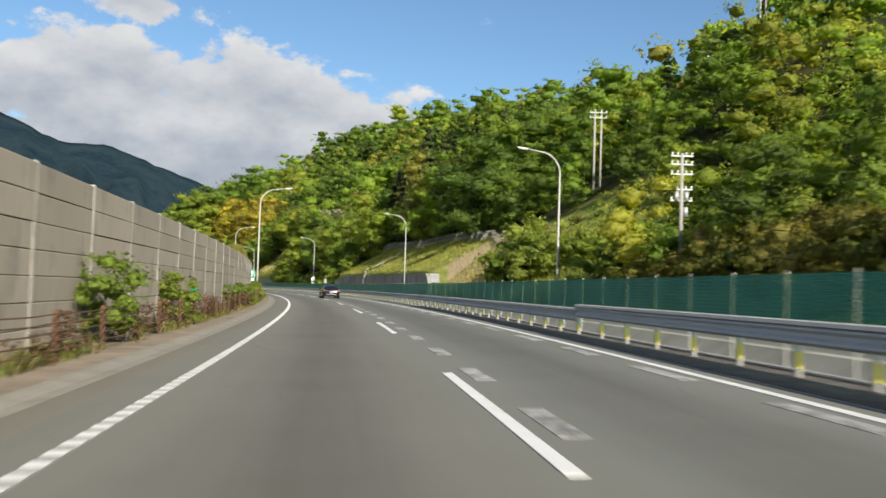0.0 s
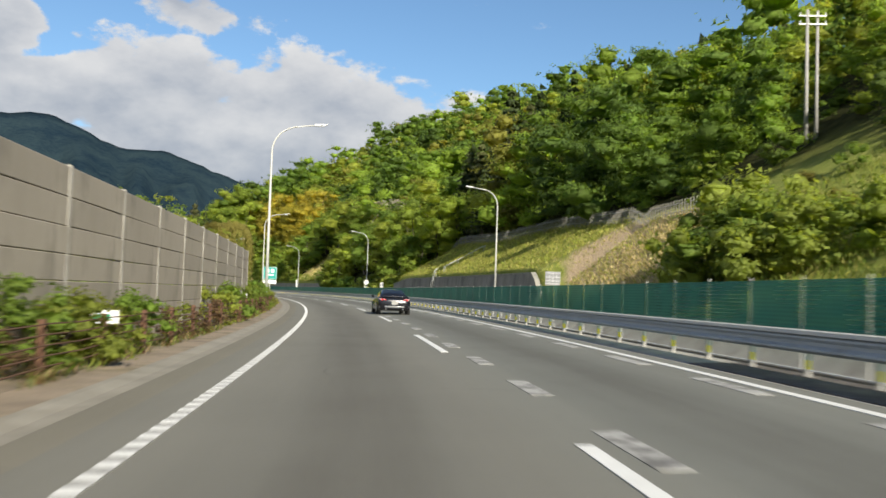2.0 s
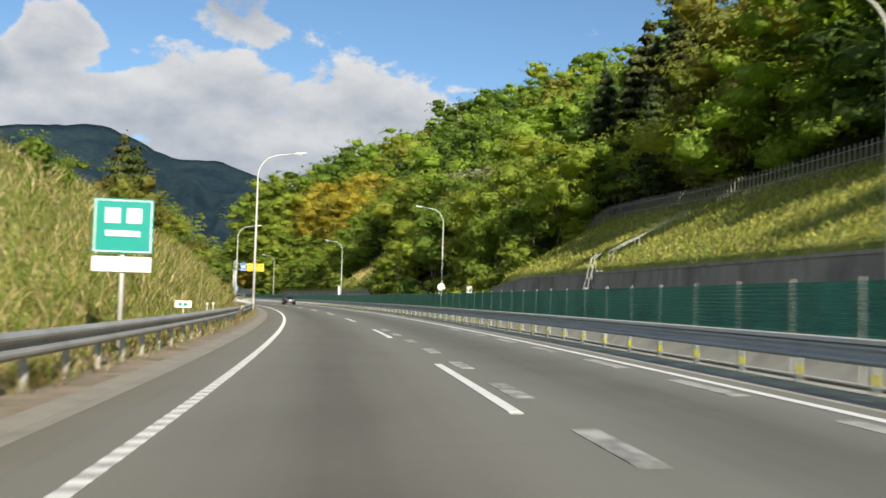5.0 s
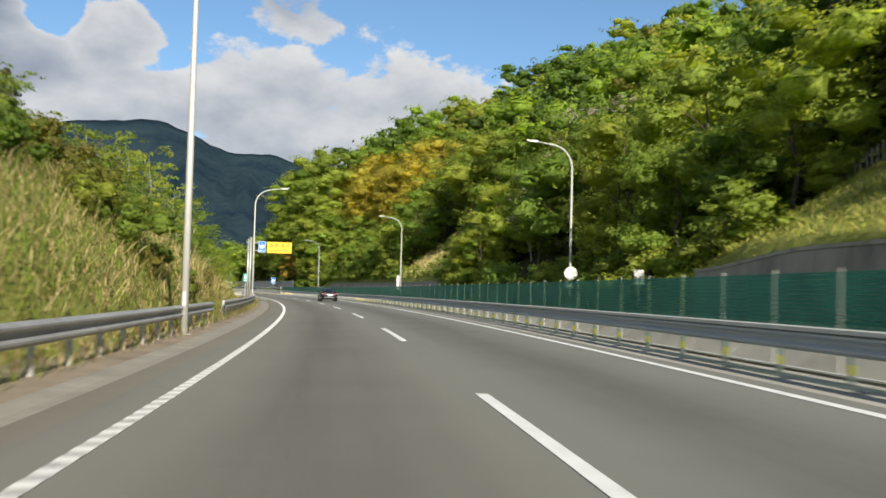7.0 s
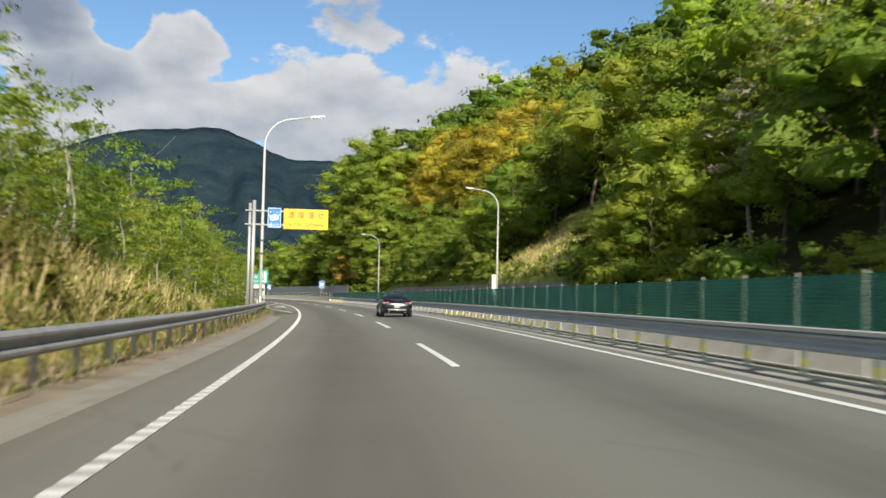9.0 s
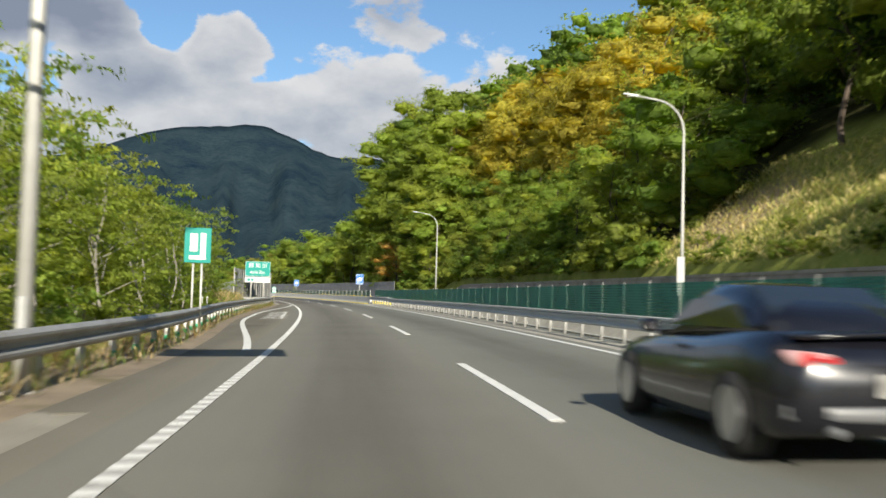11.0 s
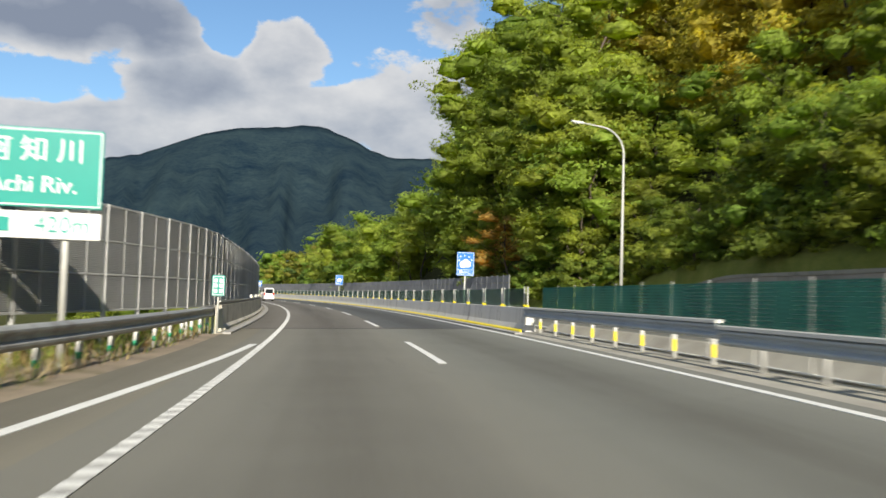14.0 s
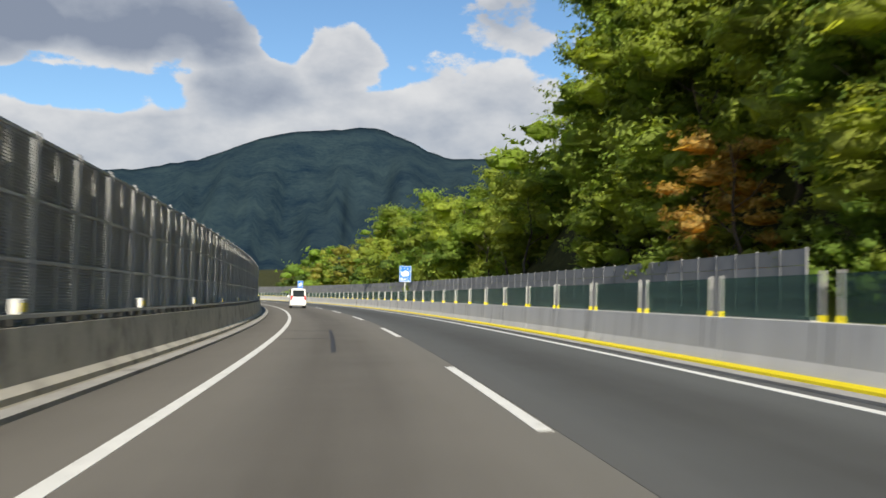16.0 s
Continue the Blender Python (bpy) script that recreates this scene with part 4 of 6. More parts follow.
def build_left_screen():
    wall = root("louvred_screen", at_road(430, -4.0), "tall dark grey louvred noise screen along the bridge", "noise screen", kind="structure")
    inv = wall.matrix_world.inverted()
    post = bpy.data.meshes.new("screen_post")
    bm = bmesh.new()
    for x0, x1, y0, y1 in ((-0.05, -0.04, -0.032, 0.032), (0.03, 0.04, -0.032, 0.032), (-0.04, 0.03, -0.006, 0.006)):
        vs = [bm.verts.new((x, y, z)) for z in (-0.4, 3.33) for x, y in ((x0, y0), (x1, y0), (x1, y1), (x0, y1))]
        for f in ((3, 2, 1, 0), (4, 5, 6, 7), (0, 1, 5, 4), (1, 2, 6, 5), (2, 3, 7, 6), (3, 0, 4, 7)):
            bm.faces.new([vs[k] for k in f])
    bm.to_mesh(post)
    bm.free()
    post.materials.append(GREY_LOUVRE)
    # one panel: 60 slanted slats in one frame
    verts, faces = [], []
    w, z0, z1 = 1.86, 0.86, 3.28
    for k in range(58):
        z = z0 + (z1 - z0) * (k + 0.5) / 58
        a = len(verts)
        verts += [(0.028, -w / 2, z - 0.015), (0.028, w / 2, z - 0.015), (-0.012, w / 2, z + 0.014), (-0.012, -w / 2, z + 0.014)]
        faces.append((a, a + 1, a + 2, a + 3))
    for y0, y1, za, zb in ((-w / 2, w / 2, z0 - 0.04, z0), (-w / 2, w / 2, z1, z1 + 0.04), (-w / 2, w / 2, 1.66, 1.70), (-w / 2, w / 2, 2.46, 2.50), (-0.02, 0.02, z0, z1)):
        a = len(verts)
        verts += [(x, y, z) for z in (za, zb) for x, y in ((-0.03, y0), (0.032, y0), (0.032, y1), (-0.03, y1))]
        for f in ((3, 2, 1, 0), (4, 5, 6, 7), (0, 1, 5, 4), (1, 2, 6, 5), (2, 3, 7, 6), (3, 0, 4, 7)):
            faces.append(tuple(a + q for q in f))
    a = len(verts)
    verts += [(-0.045, -w / 2, z0), (-0.045, w / 2, z0), (-0.045, w / 2, z1), (-0.045, -w / 2, z1)]
    faces.append((a, a + 1, a + 2, a + 3))
    panel = mesh_of("slat_panel", verts, faces, GREY_LOUVRE)
    clamp = box_data("top_bolt", -0.03, 0.03, -0.05, 0.05, 3.33, 3.38, GREY_SCREEN, 0.01)
    s = 333.0
    while s < 560:
        d = screen_d(s)
        skew = -math.degrees(math.atan2(screen_d(s + 2) - screen_d(s), 2.0))
        sub("screen_post", post, wall, inv @ at_road(s, d, 0, skew))
        sub("slat_panel", panel, wall, inv @ at_road(s + 1.0, (d + screen_d(s + 2)) / 2, 0, skew))
        if s > 356:
            sub("top_bolt", clamp, wall, inv @ at_road(s, d, 0))
        s += 2.0


build_left_screen()

# ---------------------------------------------------------------- retaining walls on the right


def build_retaining(s0, s1, top, label):
    wall = root("retaining_wall", at_road((s0 + s1) / 2, 20.2), label, "retaining wall", "retaining walls", "structure")
    inv = wall.matrix_world.inverted()
    s = s0
    while s < s1:
        e = min(s + 5.0, s1)
        me = ribbon_data("wall_block", lambda q: [(19.85, -0.4), (20.25, top(q)), (20.6, top(q)), (20.9, -0.4)], s + 0.015, e - 0.015, 1.25, WALL_DARK)
        me.transform(inv)
        sub("wall_block", me, wall)
        me = ribbon_data("coping", lambda q: [(20.2, top(q)), (20.2, top(q) + 0.16), (20.68, top(q) + 0.16), (20.68, top(q))], s + 0.01, e - 0.01, 1.25, CONCRETE_GREY)
        me.transform(inv)
        sub("coping", me, wall)
        s = e


build_retaining(131, 208, lambda s: 3.0 * ease(s, 129.5, 133.5) * (1 - 0.25 * ease(s, 196, 208)), "dark stained concrete retaining wall below the grass slope")
build_retaining(276, 380, lambda s: 2.1 * ease(s, 274, 284) * (1 - ease(s, 366, 384)) + 0.1, "dark mossy retaining wall below the woods")

# ---------------------------------------------------------------- street lamps


def build_lamp(name, side, label, group):
    """A tall tapered pole whose arm bends over the road; side +1: arm to the right."""
    lamp = root(name, Matrix.Identity(4), label, "street lamp", group)
    pts, rad = [(0, 0, -0.2), (0, 0, 5.0), (0, 0, 10.4)], [0.11, 0.095, 0.07]
    for k in range(1, 9):
        a = radians(90 * k / 8 * 0.90)
        pts.append((side * 1.75 * (1 - math.cos(a)), 0, 10.4 + 1.75 * math.sin(a)))
        rad.append(0.068 - 0.002 * k)
    pts.append((side * 2.85, 0, 12.33))
    rad.append(0.045)
    sub("pole", tube_data("pole", pts, rad, STEEL_POST, 12), lamp)
    bm = bmesh.new()
    bmesh.ops.create_cube(bm, size=1.0)
    for v in bm.verts:
        t = v.co.x + 0.5
        v.co = Vector(((2.75 + 0.85 * t) * 1.0, v.co.y * (0.26 - 0.06 * t), 12.31 + 0.10 * t + v.co.z * (0.13 - 0.05 * t)))
    bmesh.ops.bevel(bm, geom=bm.edges[:], offset=0.025, segments=2, affect="EDGES")
    head = bpy.data.meshes.new("lamp_head")
    if side < 0:
        for v in bm.verts:
            v.co.x = -v.co.x
        bmesh.ops.reverse_faces(bm, faces=bm.faces[:])
    bm.to_mesh(head)
    bm.free()
    head.materials.append(STEEL)
    h = sub("lamp_head", head, lamp)
    sub("diffuser", box_data("diffuser", min(side * 2.95, side * 3.45), max(side * 2.95, side * 3.45), -0.08, 0.08, 12.265, 12.285, WHITE_SIGN, 0.005), h)
    sub("base_plate", box_data("base_plate", -0.22, 0.22, -0.22, 0.22, -0.05, 0.03, CONCRETE, 0.01), lamp)
    sub("hatch", box_data("hatch", -0.055, 0.055, -0.118, -0.09, 0.8, 1.2, STEEL, 0.01), lamp)
    return lamp


left_lamp = build_lamp("street_lamp", 1, "tall pale steel street lamp with a curved arm", "street lamps")
left_lamp.matrix_world = at_road(108.4, -4.42)
for s, d in ((186.4, -3.95), (264.0, -4.2)):
    copy_thing(left_lamp, at_road(s, d))
right_lamp = build_lamp("street_lamp", -1, "tall pale steel street lamp across the carriageways", "street lamps")
right_lamp.matrix_world = at_road(73.2, 19.4, 0.05)
for s in (144.2, 227.7, 302.5, 380.6):
    copy_thing(right_lamp, at_road(s, 19.4, 0.05))

# ---------------------------------------------------------------- signs


def bars(parent, mat, rows):
    """Plain bars in place of writing that cannot be read: x, z, width, height."""
    for x, z, w, h in rows:
        sub("bar", box_data("bar", x - w / 2, x + w / 2, -0.036, -0.022, z - h / 2, z + h / 2, mat), parent)


def sign_plate(parent, x, z, w, h, mat, edge=None, name="panel"):
    p = sub(name, box_data(name, x - w / 2, x + w / 2, -0.02, 0.02, z - h / 2, z + h / 2, mat, 0.008), parent)
    if edge:
        for nm, a, b, c, d in (("rim", x - w / 2 + 0.03, x + w / 2 - 0.03, z + h / 2 - 0.05, z + h / 2 - 0.03), ("rim", x - w / 2 + 0.03, x + w / 2 - 0.03, z - h / 2 + 0.03, z - h / 2 + 0.05),
                               ("rim", x - w / 2 + 0.03, x - w / 2 + 0.05, z - h / 2 + 0.05, z + h / 2 - 0.05), ("rim", x + w / 2 - 0.05, x + w / 2 - 0.03, z - h / 2 + 0.05, z + h / 2 - 0.05)):
            sub(nm, box_data(nm, a, b, -0.028, -0.019, c, d, edge), p)
    return p


def word(parent, text, size, mat, x, z):
    sub("lettering", letters("lettering", text, size, mat), parent, Matrix.Translation((x, -0.026, z)))


def build_signs():
    # green sign with white writing, by the rail start
    s = root("green_direction_sign", at_road(134.2, -4.58, 0, 4), "green direction sign with white writing on a post", "sign")
    sub("post", tube_data("post", [(0, 0.09, -0.2), (0, 0.09, 3.3)], 0.05, STEEL_POST), s)
    p = sign_plate(s, 0, 2.76, 1.22, 1.16, GREEN_SIGN, WHITE_SIGN)
    bars(p, WHITE_SIGN, [(-0.22, 2.98, 0.3, 0.32), (0.22, 2.98, 0.3, 0.32), (0.0, 2.6, 0.7, 0.12)])
    sign_plate(s, 0, 1.95, 1.2, 0.32, WHITE_SIGN, None, "lower_panel")
    # river sign
    s = root("river_sign", at_road(338.8, -5.30, 0, 6), "green river name sign above a white distance plate", "sign")
    for x in (-0.55, 0.55):
        sub("post", tube_data("post", [(x, 0.09, -0.3), (x, 0.09, 3.9)], 0.06, STEEL_POST), s)
    p = sign_plate(s, 0, 3.38, 2.24, 1.36, GREEN_SIGN, WHITE_SIGN)
    word(p, "阿 知 川", 0.46, WHITE_SIGN, 0, 3.66)
    word(p, "Achi Riv.", 0.40, WHITE_SIGN, 0, 3.08)
    q = sign_plate(s, 0, 2.40, 2.24, 0.46, WHITE_SIGN, None, "distance_plate")
    word(q, "420m", 0.40, GREEN_SIGN, 0.5, 2.40)
    bars(q, GREEN_SIGN, [(-0.78, 2.40, 0.26, 0.24), (-0.46, 2.40, 0.26, 0.24)])
    # overhanging warning sign
    s = root("overhead_warning_sign", at_road(260.7, -4.55), "yellow slow down sign and blue plate on a cantilever post", "sign")
    sub("post", tube_data("post", [(0, 0.1, -0.3), (0, 0.1, 6.75)], [0.12, 0.10], STEEL, 14), s)
    sub("post", tube_data("post", [(-0.24, 0.25, -0.3), (-0.24, 0.25, 6.6)], [0.10, 0.085], STEEL, 12), s)
    for z in (5.35, 6.15):
        sub("arm", tube_data("arm", [(-0.5, 0.1, z), (4.2, 0.1, z)], 0.05, STEEL_POST), s)
    p = sign_plate(s, 2.97, 5.72, 2.55, 1.17, YELLOW_SIGN, None, "yellow_panel")
    word(p, "速 度 落 せ", 0.44, BLACK_PRINT, 2.97, 5.93)
    word(p, "SLOW  DOWN", 0.30, BLACK_PRINT, 2.97, 5.38)
    p = sign_plate(s, 1.16, 5.76, 0.78, 1.18, BLUE_SIGN, WHITE_SIGN, "blue_panel")
    quiet_plate(p, 1.16, 5.76, 0.78, 1.18)
    # quiet signs over the median
    for at, d, z in ((373.2, 7.72, 2.95), (446.0, 7.72, 2.95), (536.0, 7.72, 2.95)):
        s = root("quiet_sign", at_road(at, d), "blue quiet driving sign with a white pictogram on a post", "sign", "quiet signs")
        sub("post", tube_data("post", [(0, 0.08, -0.2), (0, 0.08, z + 0.6)], 0.045, STEEL_POST), s)
        p = sign_plate(s, 0, z, 0.97, 1.30, BLUE_SIGN, WHITE_SIGN, "blue_panel")
        quiet_plate(p, 0, z, 0.97, 1.30)
    # small kilometre marker
    s = root("marker_sign", at_road(352.8, -3.66), "small green marker sign with white writing on a post", "sign")
    sub("post", tube_data("post", [(0, 0.05, -0.2), (0, 0.05, 1.9)], 0.03, STEEL_POST), s)
    p = sign_plate(s, 0, 1.50, 0.40, 0.66, GREEN_SIGN, WHITE_SIGN)
    bars(p, WHITE_SIGN, [(-0.08, 1.66, 0.1, 0.12), (0.08, 1.66, 0.1, 0.12), (-0.08, 1.5, 0.1, 0.12), (0.08, 1.5, 0.1, 0.12), (-0.08, 1.33, 0.1, 0.12), (0.08, 1.33, 0.1, 0.12)])
    # lay-by sign
    s = root("lay_by_sign", at_road(281.5, -4.62, 0, 6), "green lay-by sign with a white symbol on two posts", "sign")
    for x in (-0.12, 0.14):
        sub("post", tube_data("post", [(x, 0.07, -0.3), (x, 0.07, 2.4)], 0.035, STEEL_POST), s)
    p = sign_plate(s, 0, 2.72, 0.80, 1.08, GREEN_SIGN, None)
    bars(p, WHITE_SIGN, [(-0.12, 2.80, 0.22, 0.55), (0.16, 2.74, 0.16, 0.72), (0, 2.34, 0.5, 0.12)])
    # plates seen from behind on the far side
    s = root("sign_back", at_road(121.7, 18.8), "grey sign back with cross ribs on two posts", "sign")
    for x in (-0.35, 0.35):
        sub("post", tube_data("post", [(x, 0.08, -0.2), (x, 0.08, 2.95)], 0.045, STEEL_POST), s)
    p = sign_plate(s, 0, 2.4, 1.30, 1.16, GREY_SCREEN, None)
    for z in (1.95, 2.2, 2.5, 2.85):
        sub("rib", box_data("rib", -0.66, 0.66, -0.06, -0.021, z - 0.02, z + 0.02, STEEL, 0.004), p)
    for x in (-0.3, 0.0, 0.3):
        sub("rib", box_data("rib", x - 0.02, x + 0.02, -0.075, -0.061, 1.85, 2.95, STEEL, 0.004), p)
    s = root("sign_back", at_road(213.5, 19.2), "small grey sign back with cross ribs beside the wall", "sign")
    sub("post", tube_data("post", [(0, 0.08, -0.2), (0, 0.08, 2.5)], 0.045, STEEL_POST), s)
    p = sign_plate(s, 0, 2.05, 0.6, 0.9, STEEL, None)
    for z in (1.8, 2.05, 2.3):
        sub("rib", box_data("rib", -0.31, 0.31, -0.06, -0.021, z - 0.02, z + 0.02, STEEL, 0.004), p)
    # round sign back on its own post
    s = root("round_sign", at_road(226.6, 19.05), "round pale sign back on a post by the lamp", "sign")
    sub("post", tube_data("post", [(0, 0.06, -0.2), (0, 0.06, 3.0)], 0.04, STEEL_POST), s)
    sub("disc", disc_data("disc", 0.50, 0.03, STEEL, 28), s, Matrix.Translation((0.05, 0, 2.5)))
    sub("lower_panel", box_data("lower_panel", -0.3, 0.35, -0.02, 0.02, 1.45, 1.9, STEEL, 0.008), s)
    # tall narrow grey board near the sandy patch
    s = root("tall_board", at_road(301.0, 18.7), "tall narrow grey board on the far verge", "sign")
    sub("panel", box_data("panel", -0.22, 0.22, -0.03, 0.03, 1.2, 3.3, STEEL, 0.01), s)
    sub("post", tube_data("post", [(0, 0.07, -0.2), (0, 0.07, 3.2)], 0.045, STEEL_POST), s)


def quiet_plate(p, x, z, w, h):
    k = w / 0.97
    word(p, "静かに", 0.25 * k, WHITE_SIGN, x, z - h / 2 + 0.17 * k)
    sub("rim", box_data("rim", x - w / 2 + 0.04, x + w / 2 - 0.04, -0.028, -0.019, z - h / 2 + 0.33 * k, z - h / 2 + 0.345 * k, WHITE_SIGN), p)
    for cx, cz, r in ((-0.12, -0.02, 0.20), (0.12, 0.0, 0.19), (0.02, 0.12, 0.15)):
        sub("pictogram", disc_data("pictogram", r * k, 0.012, WHITE_SIGN, 18), p, Matrix.Translation((x + cx * k, -0.026, z + cz * k)))
    for cx, cz in ((-0.28, 0.40), (-0.05, 0.46), (0.2, 0.38), (-0.36, 0.18), (0.33, 0.22)):
        for a in (0, 60, 120):
            sub("snow_mark", box_data("snow_mark", -0.05 * k, 0.05 * k, -0.004, 0.004, -0.010 * k, 0.010 * k, WHITE_SIGN), p,
                Matrix.Translation((x + cx * k, -0.025, z + cz * k)) @ Matrix.Rotation(radians(a), 4, "Y"))


build_signs()


def delineators():
    """Small marker posts and plates on the left verge."""
    s = root("marker_post", at_road(35.0, -4.75), "white marker post with a green cap in a bush", "marker post")
    sub("stem", tube_data("stem", [(0, 0, -0.2), (0, 0, 0.95)], 0.11, WHITE_SIGN, 14), s)
    sub("cap", tube_data("cap", [(0, 0, 0.95), (0, 0, 1.18)], [0.115, 0.11], GREEN_BAND, 14), s)
    for at, d, z in ((62.5, -4.5, 0.75), (147.0, -5.0, 1.0)):
        s = root("small_plate", at_road(at, d), "small white plate with green writing on a stake", "sign", "small plates")
        sub("stake", tube_data("stake", [(0, 0.04, -0.2), (0, 0.04, z + 0.1)], 0.025, STEEL_POST, 8), s)
        p = sub("panel", box_data("panel", -0.28, 0.28, -0.012, 0.012, z - 0.1, z + 0.14, WHITE_SIGN, 0.006), s)
        bars(p, GREEN_BAND, [(-0.1, z + 0.02, 0.12, 0.1), (0.08, z + 0.02, 0.12, 0.1)])
    for at, d in ((93.5, -4.75), (93.9, -4.55), (151.0, -4.6), (151.3, -4.4), (299.0, -6.5), (299.3, -6.3)):
        s = root("reflector_stake", at_road(at, d), "round pale road reflector on a thin stake", "reflector", "reflector stakes")
        sub("stake", tube_data("stake", [(0, 0.03, -0.3), (0, 0.03, 1.02)], 0.025, STEEL_POST, 8), s)
        sub("lens", disc_data("lens", 0.05, 0.03, STEEL_POST, 16), s, Matrix.Translation((0, 0, 1.02)))


delineators()

# ---------------------------------------------------------------- plants


def quads_mesh(name, verts, mats, tint=None, normals=None, corners=4):
    """A mesh of loose leaves with so many corners each."""
    count = len(verts) // corners
    me = bpy.data.meshes.new(name)
    me.vertices.add(len(verts))
    me.vertices.foreach_set("co", np.asarray(verts, dtype=np.float32).ravel())
    me.loops.add(len(verts))
    me.loops.foreach_set("vertex_index", np.arange(len(verts), dtype=np.int32))
    me.polygons.add(count)
    me.polygons.foreach_set("loop_start", np.arange(0, corners * count, corners, dtype=np.int32))
    me.polygons.foreach_set("loop_total", np.full(count, corners, dtype=np.int32))
    me.materials.append(mats)
    if tint is not None:
        col = me.color_attributes.new("tint", "FLOAT_COLOR", "POINT")
        rgba = np.ones((len(verts), 4), dtype=np.float32)
        rgba[:, :3] = np.repeat(tint, corners, axis=0)
        col.data.foreach_set("color", rgba.ravel())
    me.update(calc_edges=True)
    if normals is not None:
        me.normals_split_custom_set_from_vertices(normals if len(normals) == len(verts) else np.repeat(normals, corners, axis=0))
    return me


def crown_mesh(crown, mats):
    return quads_mesh("crown", crown[0], mats, None, crown[1], 3)


def leaf_tips(gen, centres, lean, size, droop=0.0, broadness=0.36):
    """Pointed three-cornered leaves at centres, facing about lean."""
    n = len(centres)
    face = lean + gen.normal(0, 0.40, (n, 3))
    face /= np.linalg.norm(face, axis=1, keepdims=True) + 1e-9
    along = gen.normal(0, 1, (n, 3))
    along[:, 2] -= droop
    along -= face * (along * face).sum(1, keepdims=True)
    along /= np.linalg.norm(along, axis=1, keepdims=True) + 1e-9
    across = np.cross(face, along)
    length = size * gen.uniform(0.6, 1.35, (n, 1))
    q = np.stack([centres - along * length * 0.42 - across * length * broadness, centres + along * length * 0.66, centres - along * length * 0.42 + across * length * broadness], axis=1)
    turned = np.cross(q[:, 1] - q[:, 0], q[:, 2] - q[:, 0])
    flip = (turned * face).sum(1) < 0
    q[flip] = q[flip][:, ::-1]
    return q.reshape(-1, 3)


def ball(level):
    """Corners of a round triangle net, three to a triangle."""
    bm = bmesh.new()
    bmesh.ops.create_icosphere(bm, subdivisions=level, radius=1.0)
    out = np.array([v.co[:] for f in bm.faces for v in f.verts])
    bm.free()
    return out


BALLS = {1: ball(1), 2: ball(2)}


def bough_mass(gen, mid, r, level):
    """The closed leafy mass inside a bough: a lumpy, dented form."""
    w = BALLS[level]
    a, b, c = gen.uniform(0, 6.28, 3)
    dent = 0.52 * (1 + 0.17 * np.sin(w[:, :1] * 5.1 + a) * np.cos(w[:, 1:2] * 4.3 + b) + 0.13 * np.sin(w[:, 2:3] * 7.7 + w[:, :1] * 6.1 + c))
    n = w / r * r[0]
    n = n / np.linalg.norm(n, axis=1, keepdims=True)
    v = (w * r * dent).reshape(-1, 3, 3)
    heart = v.mean(1, keepdims=True)
    v = heart * gen.uniform(0.90, 1.08, (len(v), 1, 1)) + (v - heart) * gen.uniform(1.1, 1.4, v.shape) + gen.normal(0, 0.04, v.shape) * r[0]
    n = n.reshape(-1, 3, 3) + gen.normal(0, 0.2, v.shape)
    n = n.reshape(-1, 3)
    return mid + v.reshape(-1, 3), n / np.linalg.norm(n, axis=1, keepdims=True)


def broad_crown(gen, height, wide, count, size, low=0.28, flat=0.55, lobes=11, spray=7, inner=2, fat=1.0):
    """Leaf masses of a broadleaved tree: uneven boughs, each a lump clad in sprays of leaves over a closed
    mass inside, with gaps between. inner: fineness of that mass. Gives corners (in threes) and their soft normals."""
    out_v, out_n = [], []
    share = gen.dirichlet(np.full(lobes, 8.0))
    for k in range(lobes):
        up = low + (0.93 - low) * ((k + gen.uniform(0, 1)) / lobes)
        reach = wide * (0.58 * math.sqrt(max(0.05, 1 - ((up - 0.48) / 0.60) ** 2)))
        a = gen.uniform(0, 2 * math.pi) + k * 2.4
        off = reach * gen.uniform(0.35, 0.95)
        mid = np.array([math.cos(a) * off, math.sin(a) * off, up * height])
        r = np.array([1, 1, flat * gen.uniform(0.8, 1.2)]) * wide * gen.uniform(0.17, 0.32) * fat
        if inner:
            v, m = bough_mass(gen, mid, r, inner)
            out_v.append(v)
            out_n.append(m)
        for tufts, each, far, near, big, wideness in ((max(3, int(count * share[k] / spray)), spray, 1.12, 0.58, size, 0.38),):
            w = gen.normal(0, 1, (tufts, 3))
            w /= np.linalg.norm(w, axis=1, keepdims=True)
            w[:, 2] = np.where(w[:, 2] < -0.35, -w[:, 2] * 0.8, w[:, 2])
            rad = gen.uniform(near, far, (tufts, 1))
            lump = 1 + 0.25 * np.sin(w[:, :1] * 7 + k) * np.cos(w[:, 1:2] * 6 + 2 * k)
            c = mid + w * r * rad * lump
            soft = w / r * r[0] + np.array([0, 0, 0.2])
            soft /= np.linalg.norm(soft, axis=1, keepdims=True)
            soft = np.repeat(soft + gen.normal(0, 0.16, (tufts, 3)), each, axis=0) + gen.normal(0, 0.10, (tufts * each, 3))
            soft /= np.linalg.norm(soft, axis=1, keepdims=True)
            c = np.repeat(c, each, axis=0)
            if each > 1:
                c = c + gen.normal(0, 1, c.shape) * np.array([1, 1, 0.4]) * size * 0.9
            out_v.append(leaf_tips(gen, c, soft, big, 0.0, wideness))
            out_n.append(np.repeat(soft, 3, axis=0))
    return np.concatenate(out_v), np.concatenate(out_n)


